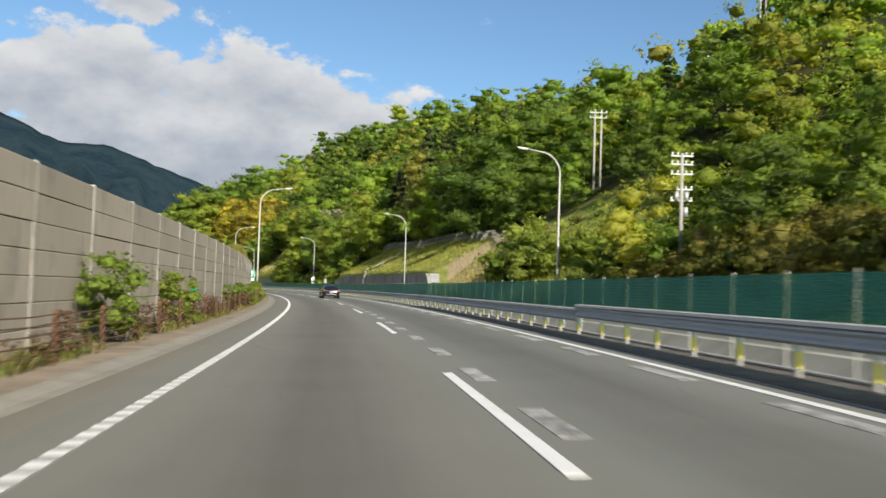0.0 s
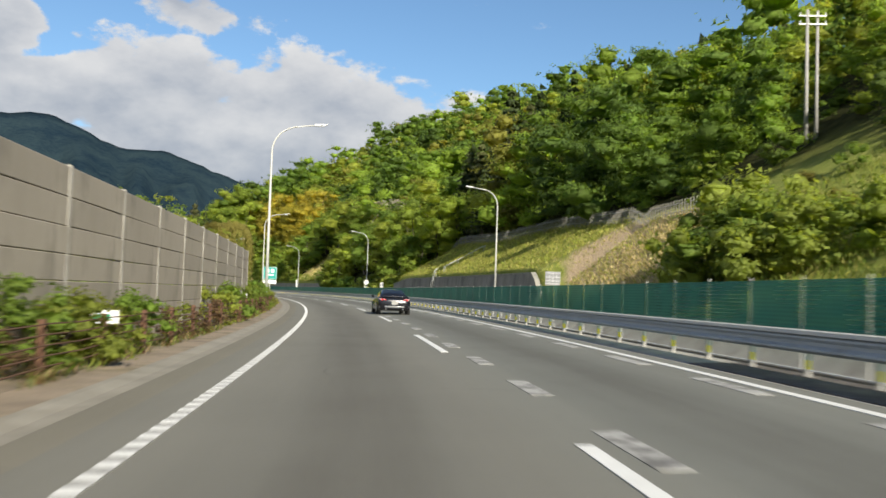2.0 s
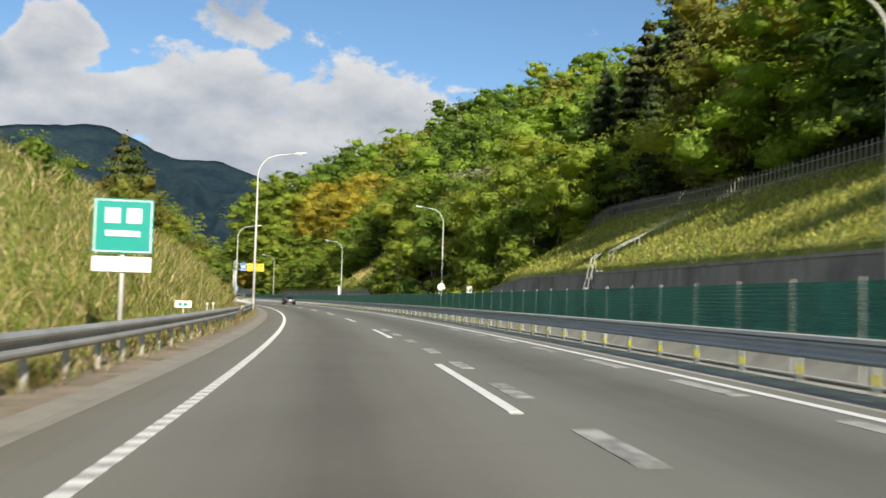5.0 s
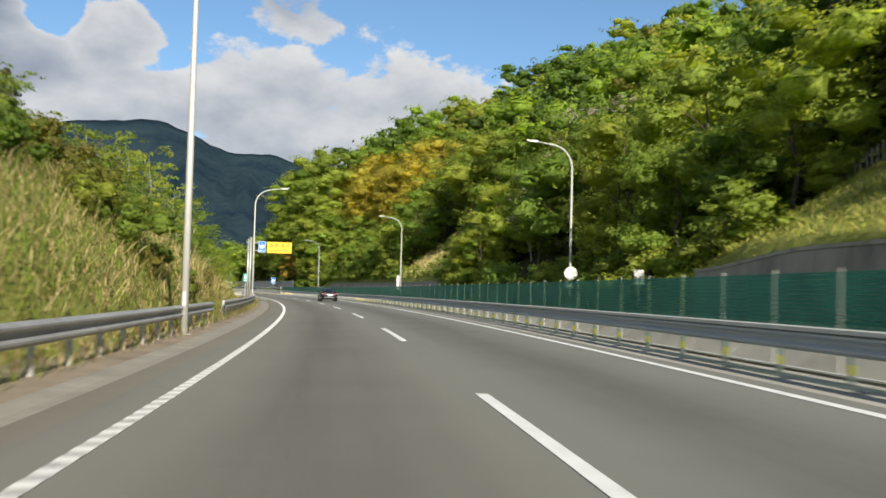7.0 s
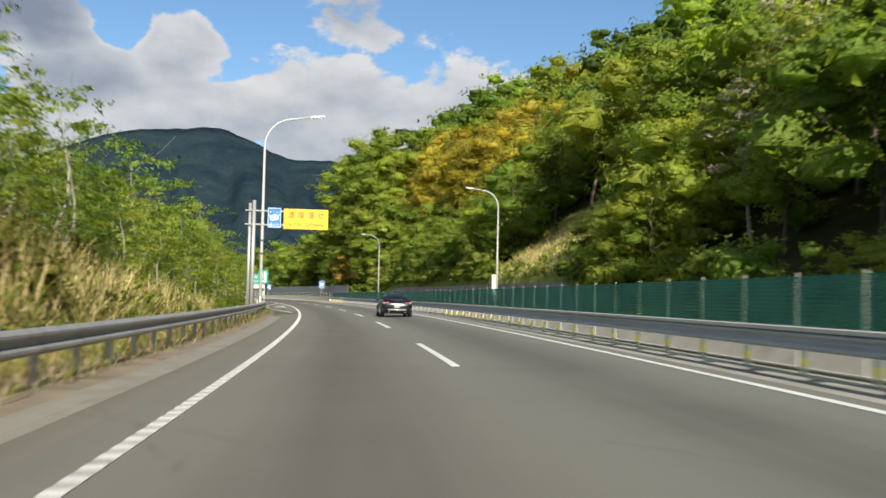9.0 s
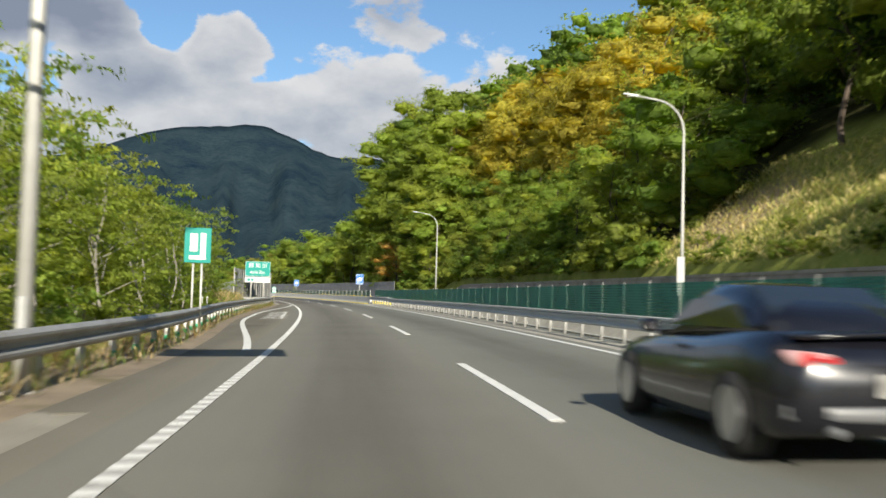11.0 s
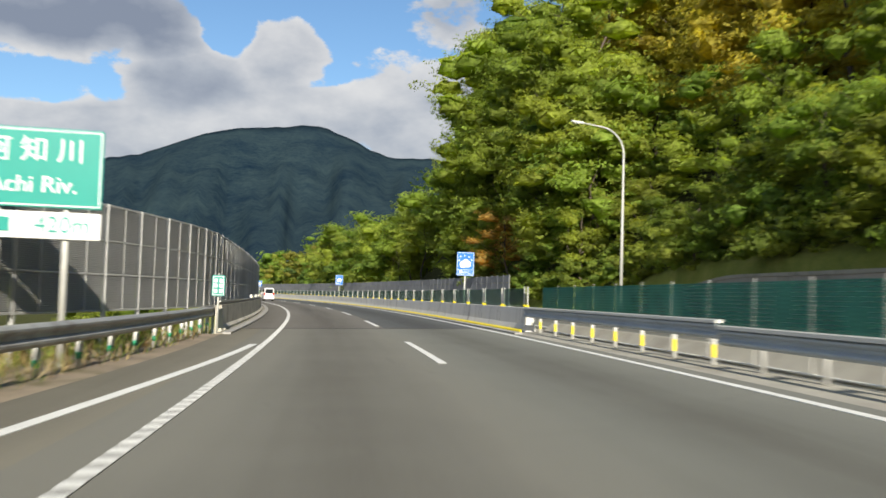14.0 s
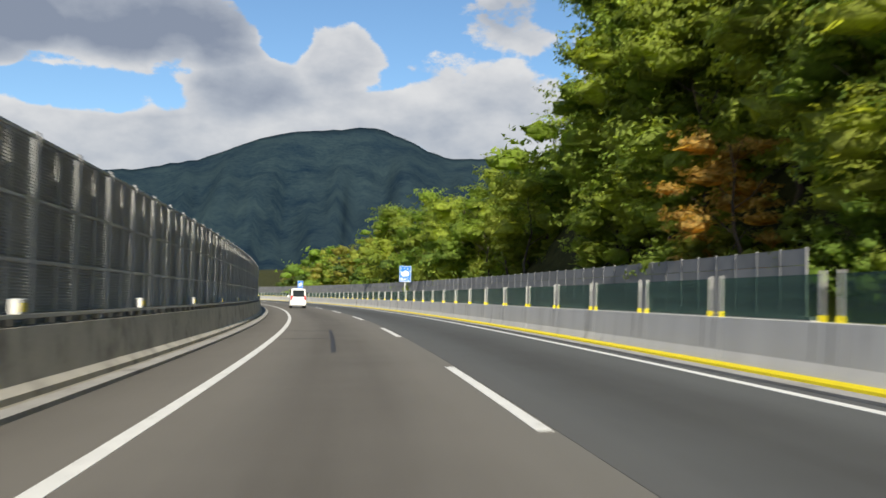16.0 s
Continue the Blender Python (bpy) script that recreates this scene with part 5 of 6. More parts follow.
def conifer_crown(gen, height, wide, count, size, tiers=15):
    """Drooping tiers of a cedar; corners in threes and a soft normal for each spray."""
    z = gen.uniform(0.08, 1.0, count) ** 0.8
    tier = np.round(z * tiers + gen.normal(0, 0.28, count)) / tiers
    a = gen.uniform(0, 2 * math.pi, count)
    bough = 1 + 0.30 * np.sin(a * 5 + tier * 40)
    r = wide * 0.5 * np.clip(1.05 - tier, 0.06, 1) ** 0.7 * gen.uniform(0.35, 1.0, count) ** 0.5 * bough
    c = np.stack([np.cos(a) * r, np.sin(a) * r, height * tier - 0.22 * r + gen.normal(0, 0.1, count)], axis=1)
    lean = np.stack([np.cos(a) * 0.75, np.sin(a) * 0.75, np.full(count, 0.6)], axis=1)
    lean += gen.normal(0, 0.15, lean.shape)
    lean /= np.linalg.norm(lean, axis=1, keepdims=True)
    v, m = leaf_tips(gen, c, lean, size, 0.5), lean
    # larger boughs inside close the crown
    few = count // 5
    pick = gen.integers(0, count, few)
    axis = np.array([0, 0, 1.0]) * c[pick][:, 2:3]
    return np.concatenate([v, leaf_tips(gen, axis + (c[pick] - axis) * 0.6, lean[pick], size * 2.0, 0.8, 0.45)]), np.repeat(np.concatenate([m, lean[pick]]), 3, axis=0)


def trunk_data(name, gen, height, thick, mat, limbs=6, reach=0.3, start=0.3):
    """A tapered, slightly bent trunk with limbs, in one mesh."""
    bm = bmesh.new()

    def limb(p0, p1, r0, r1, seg=4, sides=6):
        side0 = None
        prev = None
        for i in range(seg + 1):
            t = i / seg
            p = p0.lerp(p1, t) + Vector((gen.normal(0, 1), gen.normal(0, 1), 0)) * (p1 - p0).length * 0.025 * (0 < i < seg)
            run = (p1 - p0).normalized()
            side0 = run.orthogonal().normalized()
            over = run.cross(side0)
            r = r0 + (r1 - r0) * t
            ring = [bm.verts.new(p + side0 * (r * math.cos(2 * math.pi * k / sides)) + over * (r * math.sin(2 * math.pi * k / sides))) for k in range(sides)]
            if prev:
                for k in range(sides):
                    bm.faces.new((prev[k], prev[(k + 1) % sides], ring[(k + 1) % sides], ring[k]))
            prev = ring

    top = Vector((gen.normal(0, 0.25), gen.normal(0, 0.25), height * 0.86))
    limb(Vector((0, 0, -0.8)), top, thick, thick * 0.22, 6, 8)
    for k in range(limbs):
        t = start + (0.9 - start) * (k + gen.uniform(0, 0.8)) / limbs
        a = k * 2.4 + gen.uniform(-0.5, 0.5)
        p0 = top * t
        p1 = p0 + Vector((math.cos(a), math.sin(a), gen.uniform(0.4, 0.9))) * height * reach * gen.uniform(0.6, 1.1)
        limb(p0, p1, thick * 0.42 * (1.1 - t), thick * 0.08, 3, 5)
    me = bpy.data.meshes.new(name)
    bm.to_mesh(me)
    bm.free()
    me.materials.append(mat)
    return me


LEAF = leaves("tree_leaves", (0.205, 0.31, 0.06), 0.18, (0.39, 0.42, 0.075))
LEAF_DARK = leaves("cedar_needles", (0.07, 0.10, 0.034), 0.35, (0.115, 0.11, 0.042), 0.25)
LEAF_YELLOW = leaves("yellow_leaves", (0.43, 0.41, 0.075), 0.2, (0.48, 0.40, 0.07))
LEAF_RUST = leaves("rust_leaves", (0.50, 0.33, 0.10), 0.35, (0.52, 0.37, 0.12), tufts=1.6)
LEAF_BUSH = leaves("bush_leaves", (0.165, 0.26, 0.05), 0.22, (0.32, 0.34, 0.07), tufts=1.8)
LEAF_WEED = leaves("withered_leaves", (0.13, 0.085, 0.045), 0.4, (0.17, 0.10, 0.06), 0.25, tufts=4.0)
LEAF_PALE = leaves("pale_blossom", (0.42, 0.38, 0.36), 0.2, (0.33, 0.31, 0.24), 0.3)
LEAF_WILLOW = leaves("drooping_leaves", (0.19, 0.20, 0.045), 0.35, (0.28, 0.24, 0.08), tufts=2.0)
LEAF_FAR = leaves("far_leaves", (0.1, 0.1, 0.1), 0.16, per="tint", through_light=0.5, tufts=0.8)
GRASS = leaves("grass_blades", (0.1, 0.1, 0.1), 0.3, per="tint", through_light=0.35, tufts=0.35)

gen = np.random.default_rng(11)


def plant_kind(name, crown, trunk, label, category, group=""):
    """One plant with its parts, to be copied; it stands at the origin at first."""
    thing = root(name, Matrix.Identity(4), label, category, group)
    if trunk is not None:
        sub("trunk", trunk, thing)
    sub("crown", crown, thing)
    return thing


def stand(proto, s, d, scale, used={}):
    """Puts a copy of a plant on the land at (s, d); the first one is the plant itself."""
    if s < -20 or s > 700:
        return
    where = far_side(s, d) if (d < -5.3 or d > 20.2) else road(s, d, 0)
    m = Matrix.Translation(where) @ Matrix.Rotation(gen.uniform(0, 6.28), 4, "Z")
    if proto.name not in used:
        used[proto.name] = True
        proto.matrix_world = m @ Matrix.Diagonal((scale, scale, scale * gen.uniform(0.92, 1.08), 1))
        return
    ob = copy_thing(proto, m)
    ob.scale = (scale, scale, scale * gen.uniform(0.92, 1.08))


broad = []
for h, w, n, low, flat, lobes in ((12, 8.5, 3300, 0.18, 0.60, 12), (11, 9.5, 3400, 0.14, 0.52, 13), (13, 8.0, 3300, 0.2, 0.7, 11), (10, 8.0, 3200, 0.12, 0.55, 12), (14, 10.0, 3600, 0.16, 0.6, 13), (9, 7.0, 2900, 0.10, 0.6, 10)):
    broad.append(plant_kind("broadleaf_tree", crown_mesh(broad_crown(gen, h, w, n, 0.285, low, flat, lobes, 7, 1, 1.16), LEAF),
                            trunk_data("trunk", gen, h, 0.20, BARK), "fresh green broadleaf tree on the hillside", "tree", "hillside trees"))
yellow = [plant_kind("yellow_tree", crown_mesh(broad_crown(gen, h, w, 4400, 0.25, 0.15, 0.5, 17, 8, 1, 1.05), LEAF_YELLOW), trunk_data("trunk", gen, h, 0.2, BARK),
                     "broadleaf tree with golden yellow young leaves", "tree", "yellow trees") for h, w in ((12, 9.5), (13.5, 9.0))]
rust = plant_kind("rusty_tree", crown_mesh(broad_crown(gen, 7, 5.0, 3600, 0.16, 0.05, 0.40, 20, 8, 1), LEAF_RUST), trunk_data("trunk", gen, 7, 0.13, BARK),
                  "small tree with orange brown leaves", "tree")
cedar = [plant_kind("cedar", crown_mesh(conifer_crown(gen, h, w, 2600, 0.46), LEAF_DARK), trunk_data("trunk", gen, h, 0.24, BARK, 0), "dark green cedar with drooping tiers", "tree", "cedars")
         for h, w in ((16, 8.0), (18.5, 8.6))]
big = [plant_kind("large_tree", crown_mesh(broad_crown(gen, h, w, 13500, 0.25, 0.04, 0.5, 42, 8, 1, 0.9), LEAF), trunk_data("trunk", gen, h, 0.32, BARK, 9), "large broadleaf tree overhanging the slope", "tree", "large trees")
       for h, w in ((21, 14), (19, 13))]
slim = [plant_kind("young_tree", crown_mesh(broad_crown(gen, h, w, 1900, 0.175, 0.10, 0.45, 20, 8, 0, 0.9), LEAF), trunk_data("trunk", gen, h, 0.08, BARK_PALE, 8, 0.25, 0.15), "young broadleaf tree on the roadside bank", "tree", "roadside trees")
        for h, w in ((7.0, 4.2), (6.0, 4.0), (8.0, 4.6))]
bush = [plant_kind("bush", crown_mesh(broad_crown(gen, h, w, 760, z * 0.8, 0.0, 0.7, 10, 6, 1), LEAF_BUSH), None, "leafy green bush on the roadside slope", "bush", "bushes")
        for h, w, z in ((2.4, 3.0, 0.20), (1.9, 3.2, 0.19))]
tawny = [plant_kind("tawny_bush", crown_mesh(broad_crown(gen, h, w, 1100, 0.13, 0.0, 0.8, 10, 6, 1), LEAF_WILLOW), None, "bush with straw yellow and olive young shoots", "bush", "tawny bushes")
         for h, w in ((2.3, 3.0), (1.8, 3.4))]
shrub = [plant_kind("verge_shrub", crown_mesh(broad_crown(gen, h, w, 1800, 0.075, 0.1, 0.8, 14, 8, 1), LEAF_BUSH), trunk_data("trunk", gen, h, 0.02, BARK, 5, 0.3, 0.1), "green shrub growing against the noise wall", "shrub", "verge shrubs")
         for h, w in ((1.55, 1.2), (1.25, 1.5))]
weed = [plant_kind("withered_shrub", crown_mesh(broad_crown(gen, h, w, 500, 0.07, 0.1, 0.9, 9, 6, 0), LEAF_WEED), trunk_data("trunk", gen, h, 0.015, BARK, 9, 0.4, 0.05), "withered brown shrub on the verge by the cable fence", "shrub", "withered shrubs")
        for h, w in ((1.0, 0.7), (0.75, 0.9))]
pine = plant_kind("small_pine", crown_mesh(conifer_crown(gen, 6.0, 4.4, 2400, 0.22, 9), LEAF_DARK), trunk_data("trunk", gen, 6, 0.1, BARK, 4), "small dark pine on the bank top", "tree", "pines")
blossom = plant_kind("blossom_tree", crown_mesh(broad_crown(gen, 10, 5.0, 2000, 0.17, 0.45, 0.4, 14, 7, 0), LEAF_PALE), trunk_data("trunk", gen, 10, 0.16, BARK_PALE, 9), "tree hung with pale blossom", "tree", "blossom trees")


def willow_crown(count=10000):
    a = gen.uniform(0, 2 * math.pi, count)
    strand = np.round(a * 11) / 11 + gen.normal(0, 0.03, count)
    t = gen.uniform(0, 1, count)
    r = 0.4 + 2.5 * np.sin(t * 1.9) * (0.7 + 0.3 * np.sin(strand * 3))
    z = 6.6 + 0.7 * np.sin(t * 3) - 4.4 * t ** 2 * (0.7 + 0.3 * np.cos(strand * 5))
    c = np.stack([np.cos(strand) * r, np.sin(strand) * r, z], axis=1) + gen.normal(0, 0.10, (count, 3))
    lean = np.stack([np.cos(a), np.sin(a), np.full(count, 0.3)], axis=1)
    return leaf_tips(gen, c, lean, 0.20, 3.0, 0.16), np.repeat(lean / np.linalg.norm(lean, axis=1, keepdims=True), 3, axis=0)


willow = plant_kind("weeping_tree", crown_mesh(willow_crown(), LEAF_WILLOW), trunk_data("trunk", gen, 7, 0.14, BARK, 12, 0.22, 0.4), "weeping tree with hanging dry twigs behind the fence", "tree")


def bare_tree():
    thing = root("bare_tree", Matrix.Translation(far_side(219.5, 27.0)), "leafless pale tree with forked limbs", "tree")
    sub("trunk", trunk_data("trunk", gen, 9.5, 0.17, BARK_PALE, 18, 0.42, 0.22), thing)


bare_tree()


def open_until(s):
    """How far right of the road the grass slope reaches before the woods."""
    return 20.2 + 10.6 * ease(s, 64, 74) * (1 - ease(s, 206, 216)) + 3.0 * (1 - ease(s, 50, 64)) + 6.0 * ease(s, 70, 84) * (1 - ease(s, 112, 122))


def plant_hillside():
    pick = random.Random(21)
    far_v, far_n, far_t = [], [], []
    gen2 = np.random.default_rng(5)
    lows = [broad_crown(gen2, h, w, 560, 0.47, 0.08, fl + 0.05, lo, 5, 1, 1.2) for h, w, fl, lo in ((12, 8.5, 0.55, 9), (11, 9.5, 0.45, 10), (13, 8.0, 0.65, 8), (10, 8.5, 0.5, 9), (14, 9.5, 0.5, 10), (9, 8.0, 0.55, 7))]
    mids = [broad_crown(gen2, h, w, 1700, 0.31, 0.08, fl + 0.05, lo, 6, 1, 1.18) for h, w, fl, lo in ((12, 8.5, 0.55, 10), (11, 9.5, 0.45, 11), (13, 8.0, 0.65, 9), (10, 8.5, 0.5, 10), (14, 9.5, 0.5, 11), (9, 8.0, 0.55, 8))] + [conifer_crown(gen2, 15, 5.6, 1300, 0.42, 12) for _ in range(2)]
    thin = [broad_crown(gen2, h, w, 250, 0.66, 0.08, 0.6, lo, 5, 1, 1.2) for h, w, lo in ((12, 8.5, 8), (11, 9.5, 9), (13, 8.0, 7), (10, 8.5, 8), (14, 9.5, 8), (9, 8.0, 7))] + [conifer_crown(gen2, 15, 5.6, 230, 1.0, 10) for _ in range(2)]
    lows += [conifer_crown(gen2, 15, 5.6, 420, 0.75, 10) for _ in range(2)]
    greens = [(0.29, 0.40, 0.068), (0.235, 0.35, 0.064), (0.185, 0.285, 0.060), (0.36, 0.41, 0.08), (0.13, 0.205, 0.052), (0.31, 0.31, 0.075)]
    s = 6.0
    while s < 640:
        d = 21.5
        while d < 150:
            q, e = s + pick.uniform(-2.6, 2.6), d + pick.uniform(-2.4, 2.4)
            skip = e < open_until(q) + 1.5 or e > 0.58 * q + 14 or (342 < q < 424 and 30.5 < e < 36) or (q > 480 and e > 74)
            if e > 62 and pick.random() < 0.15:
                skip = True
            if (323 < q < 335 and e < 28) or (276 < q < 312 and e < 31):
                skip = True
            step = 4.8 if d < 60 else 7.4
            roll = pick.random()
            if not skip:
                conifers = 1.1 * max(0, 1 - math.hypot((q - 211) / 27, (e - 44) / 22)) + 0.55 * max(0, 1 - math.hypot((q - 190) / 14, (e - 84) / 10)) + (0.012 if q < 240 else 0.0)
                golden = 1.7 * max(0, 1 - math.hypot((q - 386) / 46, (e - 37) / 8))
                # the wood's colour drifts from stand to stand
                drift = noise.noise(Vector((q * 0.035, e * 0.045, 2.0)))
                if e < 33 and 196 < q < 466:
                    if 398 < q < 470 and e < 35:
                        if q > 424 and (e < 28 or q > 448):
                            if q > 448 and e > 27:
                                stand(pick.choice(broad), q - 9, e, pick.uniform(0.8, 0.95))
                        elif roll < 0.5:
                            stand(pick.choice(big), q, e, pick.uniform(0.8, 1.08))
                        else:
                            stand(pick.choice(broad), q, e, pick.uniform(0.9, 1.3))
                    elif roll < golden:
                        stand(pick.choice(yellow), q, e, pick.uniform(0.95, 1.25))
                    elif roll < conifers:
                        stand(pick.choice(cedar), q, e, pick.uniform(0.6, 0.85))
                    else:
                        low = 1 - 0.36 * ease(q, 318, 334) * (1 - ease(q, 416, 428))
                        stand(pick.choice(broad), q, e, (pick.uniform(0.62, 1.0) if e < 27 else pick.uniform(0.8, 1.2)) * low)
                else:
                    con = roll < conifers
                    v, m = (mids if e < 50 and q < 206 else lows if e < 62 and q < 420 else thin)[pick.randrange(6, 8) if con else pick.randrange(6)]
                    k = pick.choice((0.7, 0.85, 1.0, 1.0, 1.15, 1.35)) * pick.uniform(0.9, 1.1) * (0.8 if q > 470 else 1.0) * (0.5 if q < 122 and e < 46 else 0.68 if q < 140 and e < 66 else 1.0)
                    a = pick.uniform(0, 6.28)
                    p = far_side(q, e)
                    rot = np.array([[math.cos(a), -math.sin(a), 0], [math.sin(a), math.cos(a), 0], [0, 0, 1]])
                    far_v.append((v * k) @ rot.T + np.array([p.x, p.y, p.z - 0.6]))
                    far_n.append(m @ rot.T)
                    i = min(5, max(0, int(2.5 + drift * 4 + pick.uniform(-1.8, 1.8))))
                    base = np.array((0.045, 0.07, 0.02) if con else greens[(4, 2, 1, 0, 3, 5)[i]]) * pick.uniform(0.7, 1.08)
                    if pick.random() < golden:
                        base = np.array((0.34, 0.28, 0.03))
                    if q < 118 and e < 46:
                        base = base * np.array((1.15, 1.05, 1.0))
                    far_t.append(np.tile(base, (len(v) // 3, 1)))
            d += step
        s += 5.2 if s < 480 else 7.0
    ob = part("hillside_woods", quads_mesh("hillside_woods", np.concatenate(far_v), LEAF_FAR, np.concatenate(far_t), np.concatenate(far_n), 3))
    tagged(ob, "dense fresh green mixed woods over the hillside", "woods", kind="stuff")
    # cedars standing above the canopy
    for q, e, k in ((200, 37, 1.15), (205, 40, 1.3), (209, 36, 1.2), (214, 41, 1.35), (219, 37, 1.25), (211, 46, 1.35), (222, 44, 1.3), (200, 50, 0.9), (204, 54, 1.05), (209, 52, 1.0), (213, 57, 1.1), (207, 59, 1.15), (199, 57, 1.0), (217, 53, 0.9), (220, 58, 1.0), (186, 83, 1.05), (192, 86, 1.2), (190, 80, 0.9)):
        stand(pick.choice(cedar), q, e, k * 0.9)
    # golden trees in a band along the slope
    for k in range(19):
        q = 344 + k * 4.3
        stand(pick.choice(yellow), q, 33.2 + pick.uniform(-1.2, 1.2) + 0.02 * (q - 344), pick.uniform(1.0, 1.25) * (1 - 0.2 * ease(q, 405, 425)))
        if k % 2:
            stand(pick.choice(yellow), q + 2, 38.5 + pick.uniform(-1.5, 1.5), pick.uniform(1.1, 1.35) * (1 - 0.2 * ease(q, 405, 425)))
    # bushes and small trees at the wood's edge and on the slope
    for k in range(46):
        q = 270 + k * 2.3
        if not 284 < q < 313:
            stand(pick.choice(broad), q, pick.uniform(21.4, 26.0), pick.uniform(0.36, 0.62))
    for k in range(90):
        stand(pick.choice(bush), 205 + k * 2.5, pick.uniform(20.9, 23.5), pick.uniform(0.8, 1.6) * (0.3 if 286 < 205 + k * 2.5 < 312 else 1.0))
    # bushes leaning over the lower retaining wall
    for k in range(64):
        stand(pick.choice(bush), 277 + k * 1.7, pick.uniform(20.9, 21.8), pick.uniform(0.5, 0.95) * (0.4 if 286 < 277 + k * 1.7 < 312 else 1.0))
    # clumps of bushes on the open foot of the hill
    for q, e, n, k in ((99, 25, 9, 2.0), (94, 27.5, 5, 1.8), (69, 25, 8, 1.7), (76, 30, 6, 1.3), (62, 27, 6, 1.6)):
        for j in range(n):
            stand(pick.choice(bush), q + pick.gauss(0, 2.6), max(22.0, e + pick.gauss(0, 1.8)), k * pick.uniform(0.7, 1.1))
    for k in range(34):
        stand(pick.choice(tawny), pick.uniform(34, 66), pick.uniform(22.0, 28), pick.uniform(0.7, 1.3))
    for k in range(20):
        stand(pick.choice(bush), pick.uniform(20, 60), pick.uniform(24, 34), pick.uniform(0.9, 1.6))
    for k in range(16):
        stand(pick.choice(tawny if k % 3 else bush), pick.uniform(76, 116), pick.uniform(27, 36), pick.uniform(0.4, 0.8))
    stand(rust, 417.0, 21.2, 1.3)
    stand(blossom, 266.0, 32.5, 1.4)
    stand(blossom, 262.5, 27.0, 1.0)
    stand(blossom, 248.0, 33.0, 1.3)
    # the spur above the bridge
    for q, e, k in ((422, 26.0, 1.0), (428, 26.6, 1.1), (434, 26.2, 1.15), (438, 27.4, 1.15), (440, 32, 1.1), (431, 32.5, 1.1)):
        stand(pick.choice(big), q, e, k)
    for q in np.arange(398, 442, 2.6):
        if 408 < q < 423:
            continue
        stand(pick.choice(broad), q, pick.uniform(21.9, 23.2), pick.uniform(0.45, 0.8))
        stand(pick.choice(broad), q + 1.2, pick.uniform(24.0, 26.0), pick.uniform(0.9, 1.25))
        stand(pick.choice(bush), q, pick.uniform(20.9, 21.6), pick.uniform(0.7, 1.2))
    for q, e, k in ((411, 27.0, 0.95), (420, 27.0, 1.0), (426, 24.0, 0.9), (432, 24.4, 0.95), (437, 25.0, 0.95)):
        stand(pick.choice(big), q, e, k)
    # lower trees at the foot of the hill beyond it
    for q in np.arange(466, 534, 5.0):
        for e in (22.5, 27.5, 33):
            stand(pick.choice(broad), q + pick.uniform(-1.5, 1.5), e + pick.uniform(-1.5, 1.5), (0.86 + 0.0045 * (q - 466)) * pick.uniform(0.9, 1.08) + 0.012 * (e - 22))


plant_hillside()


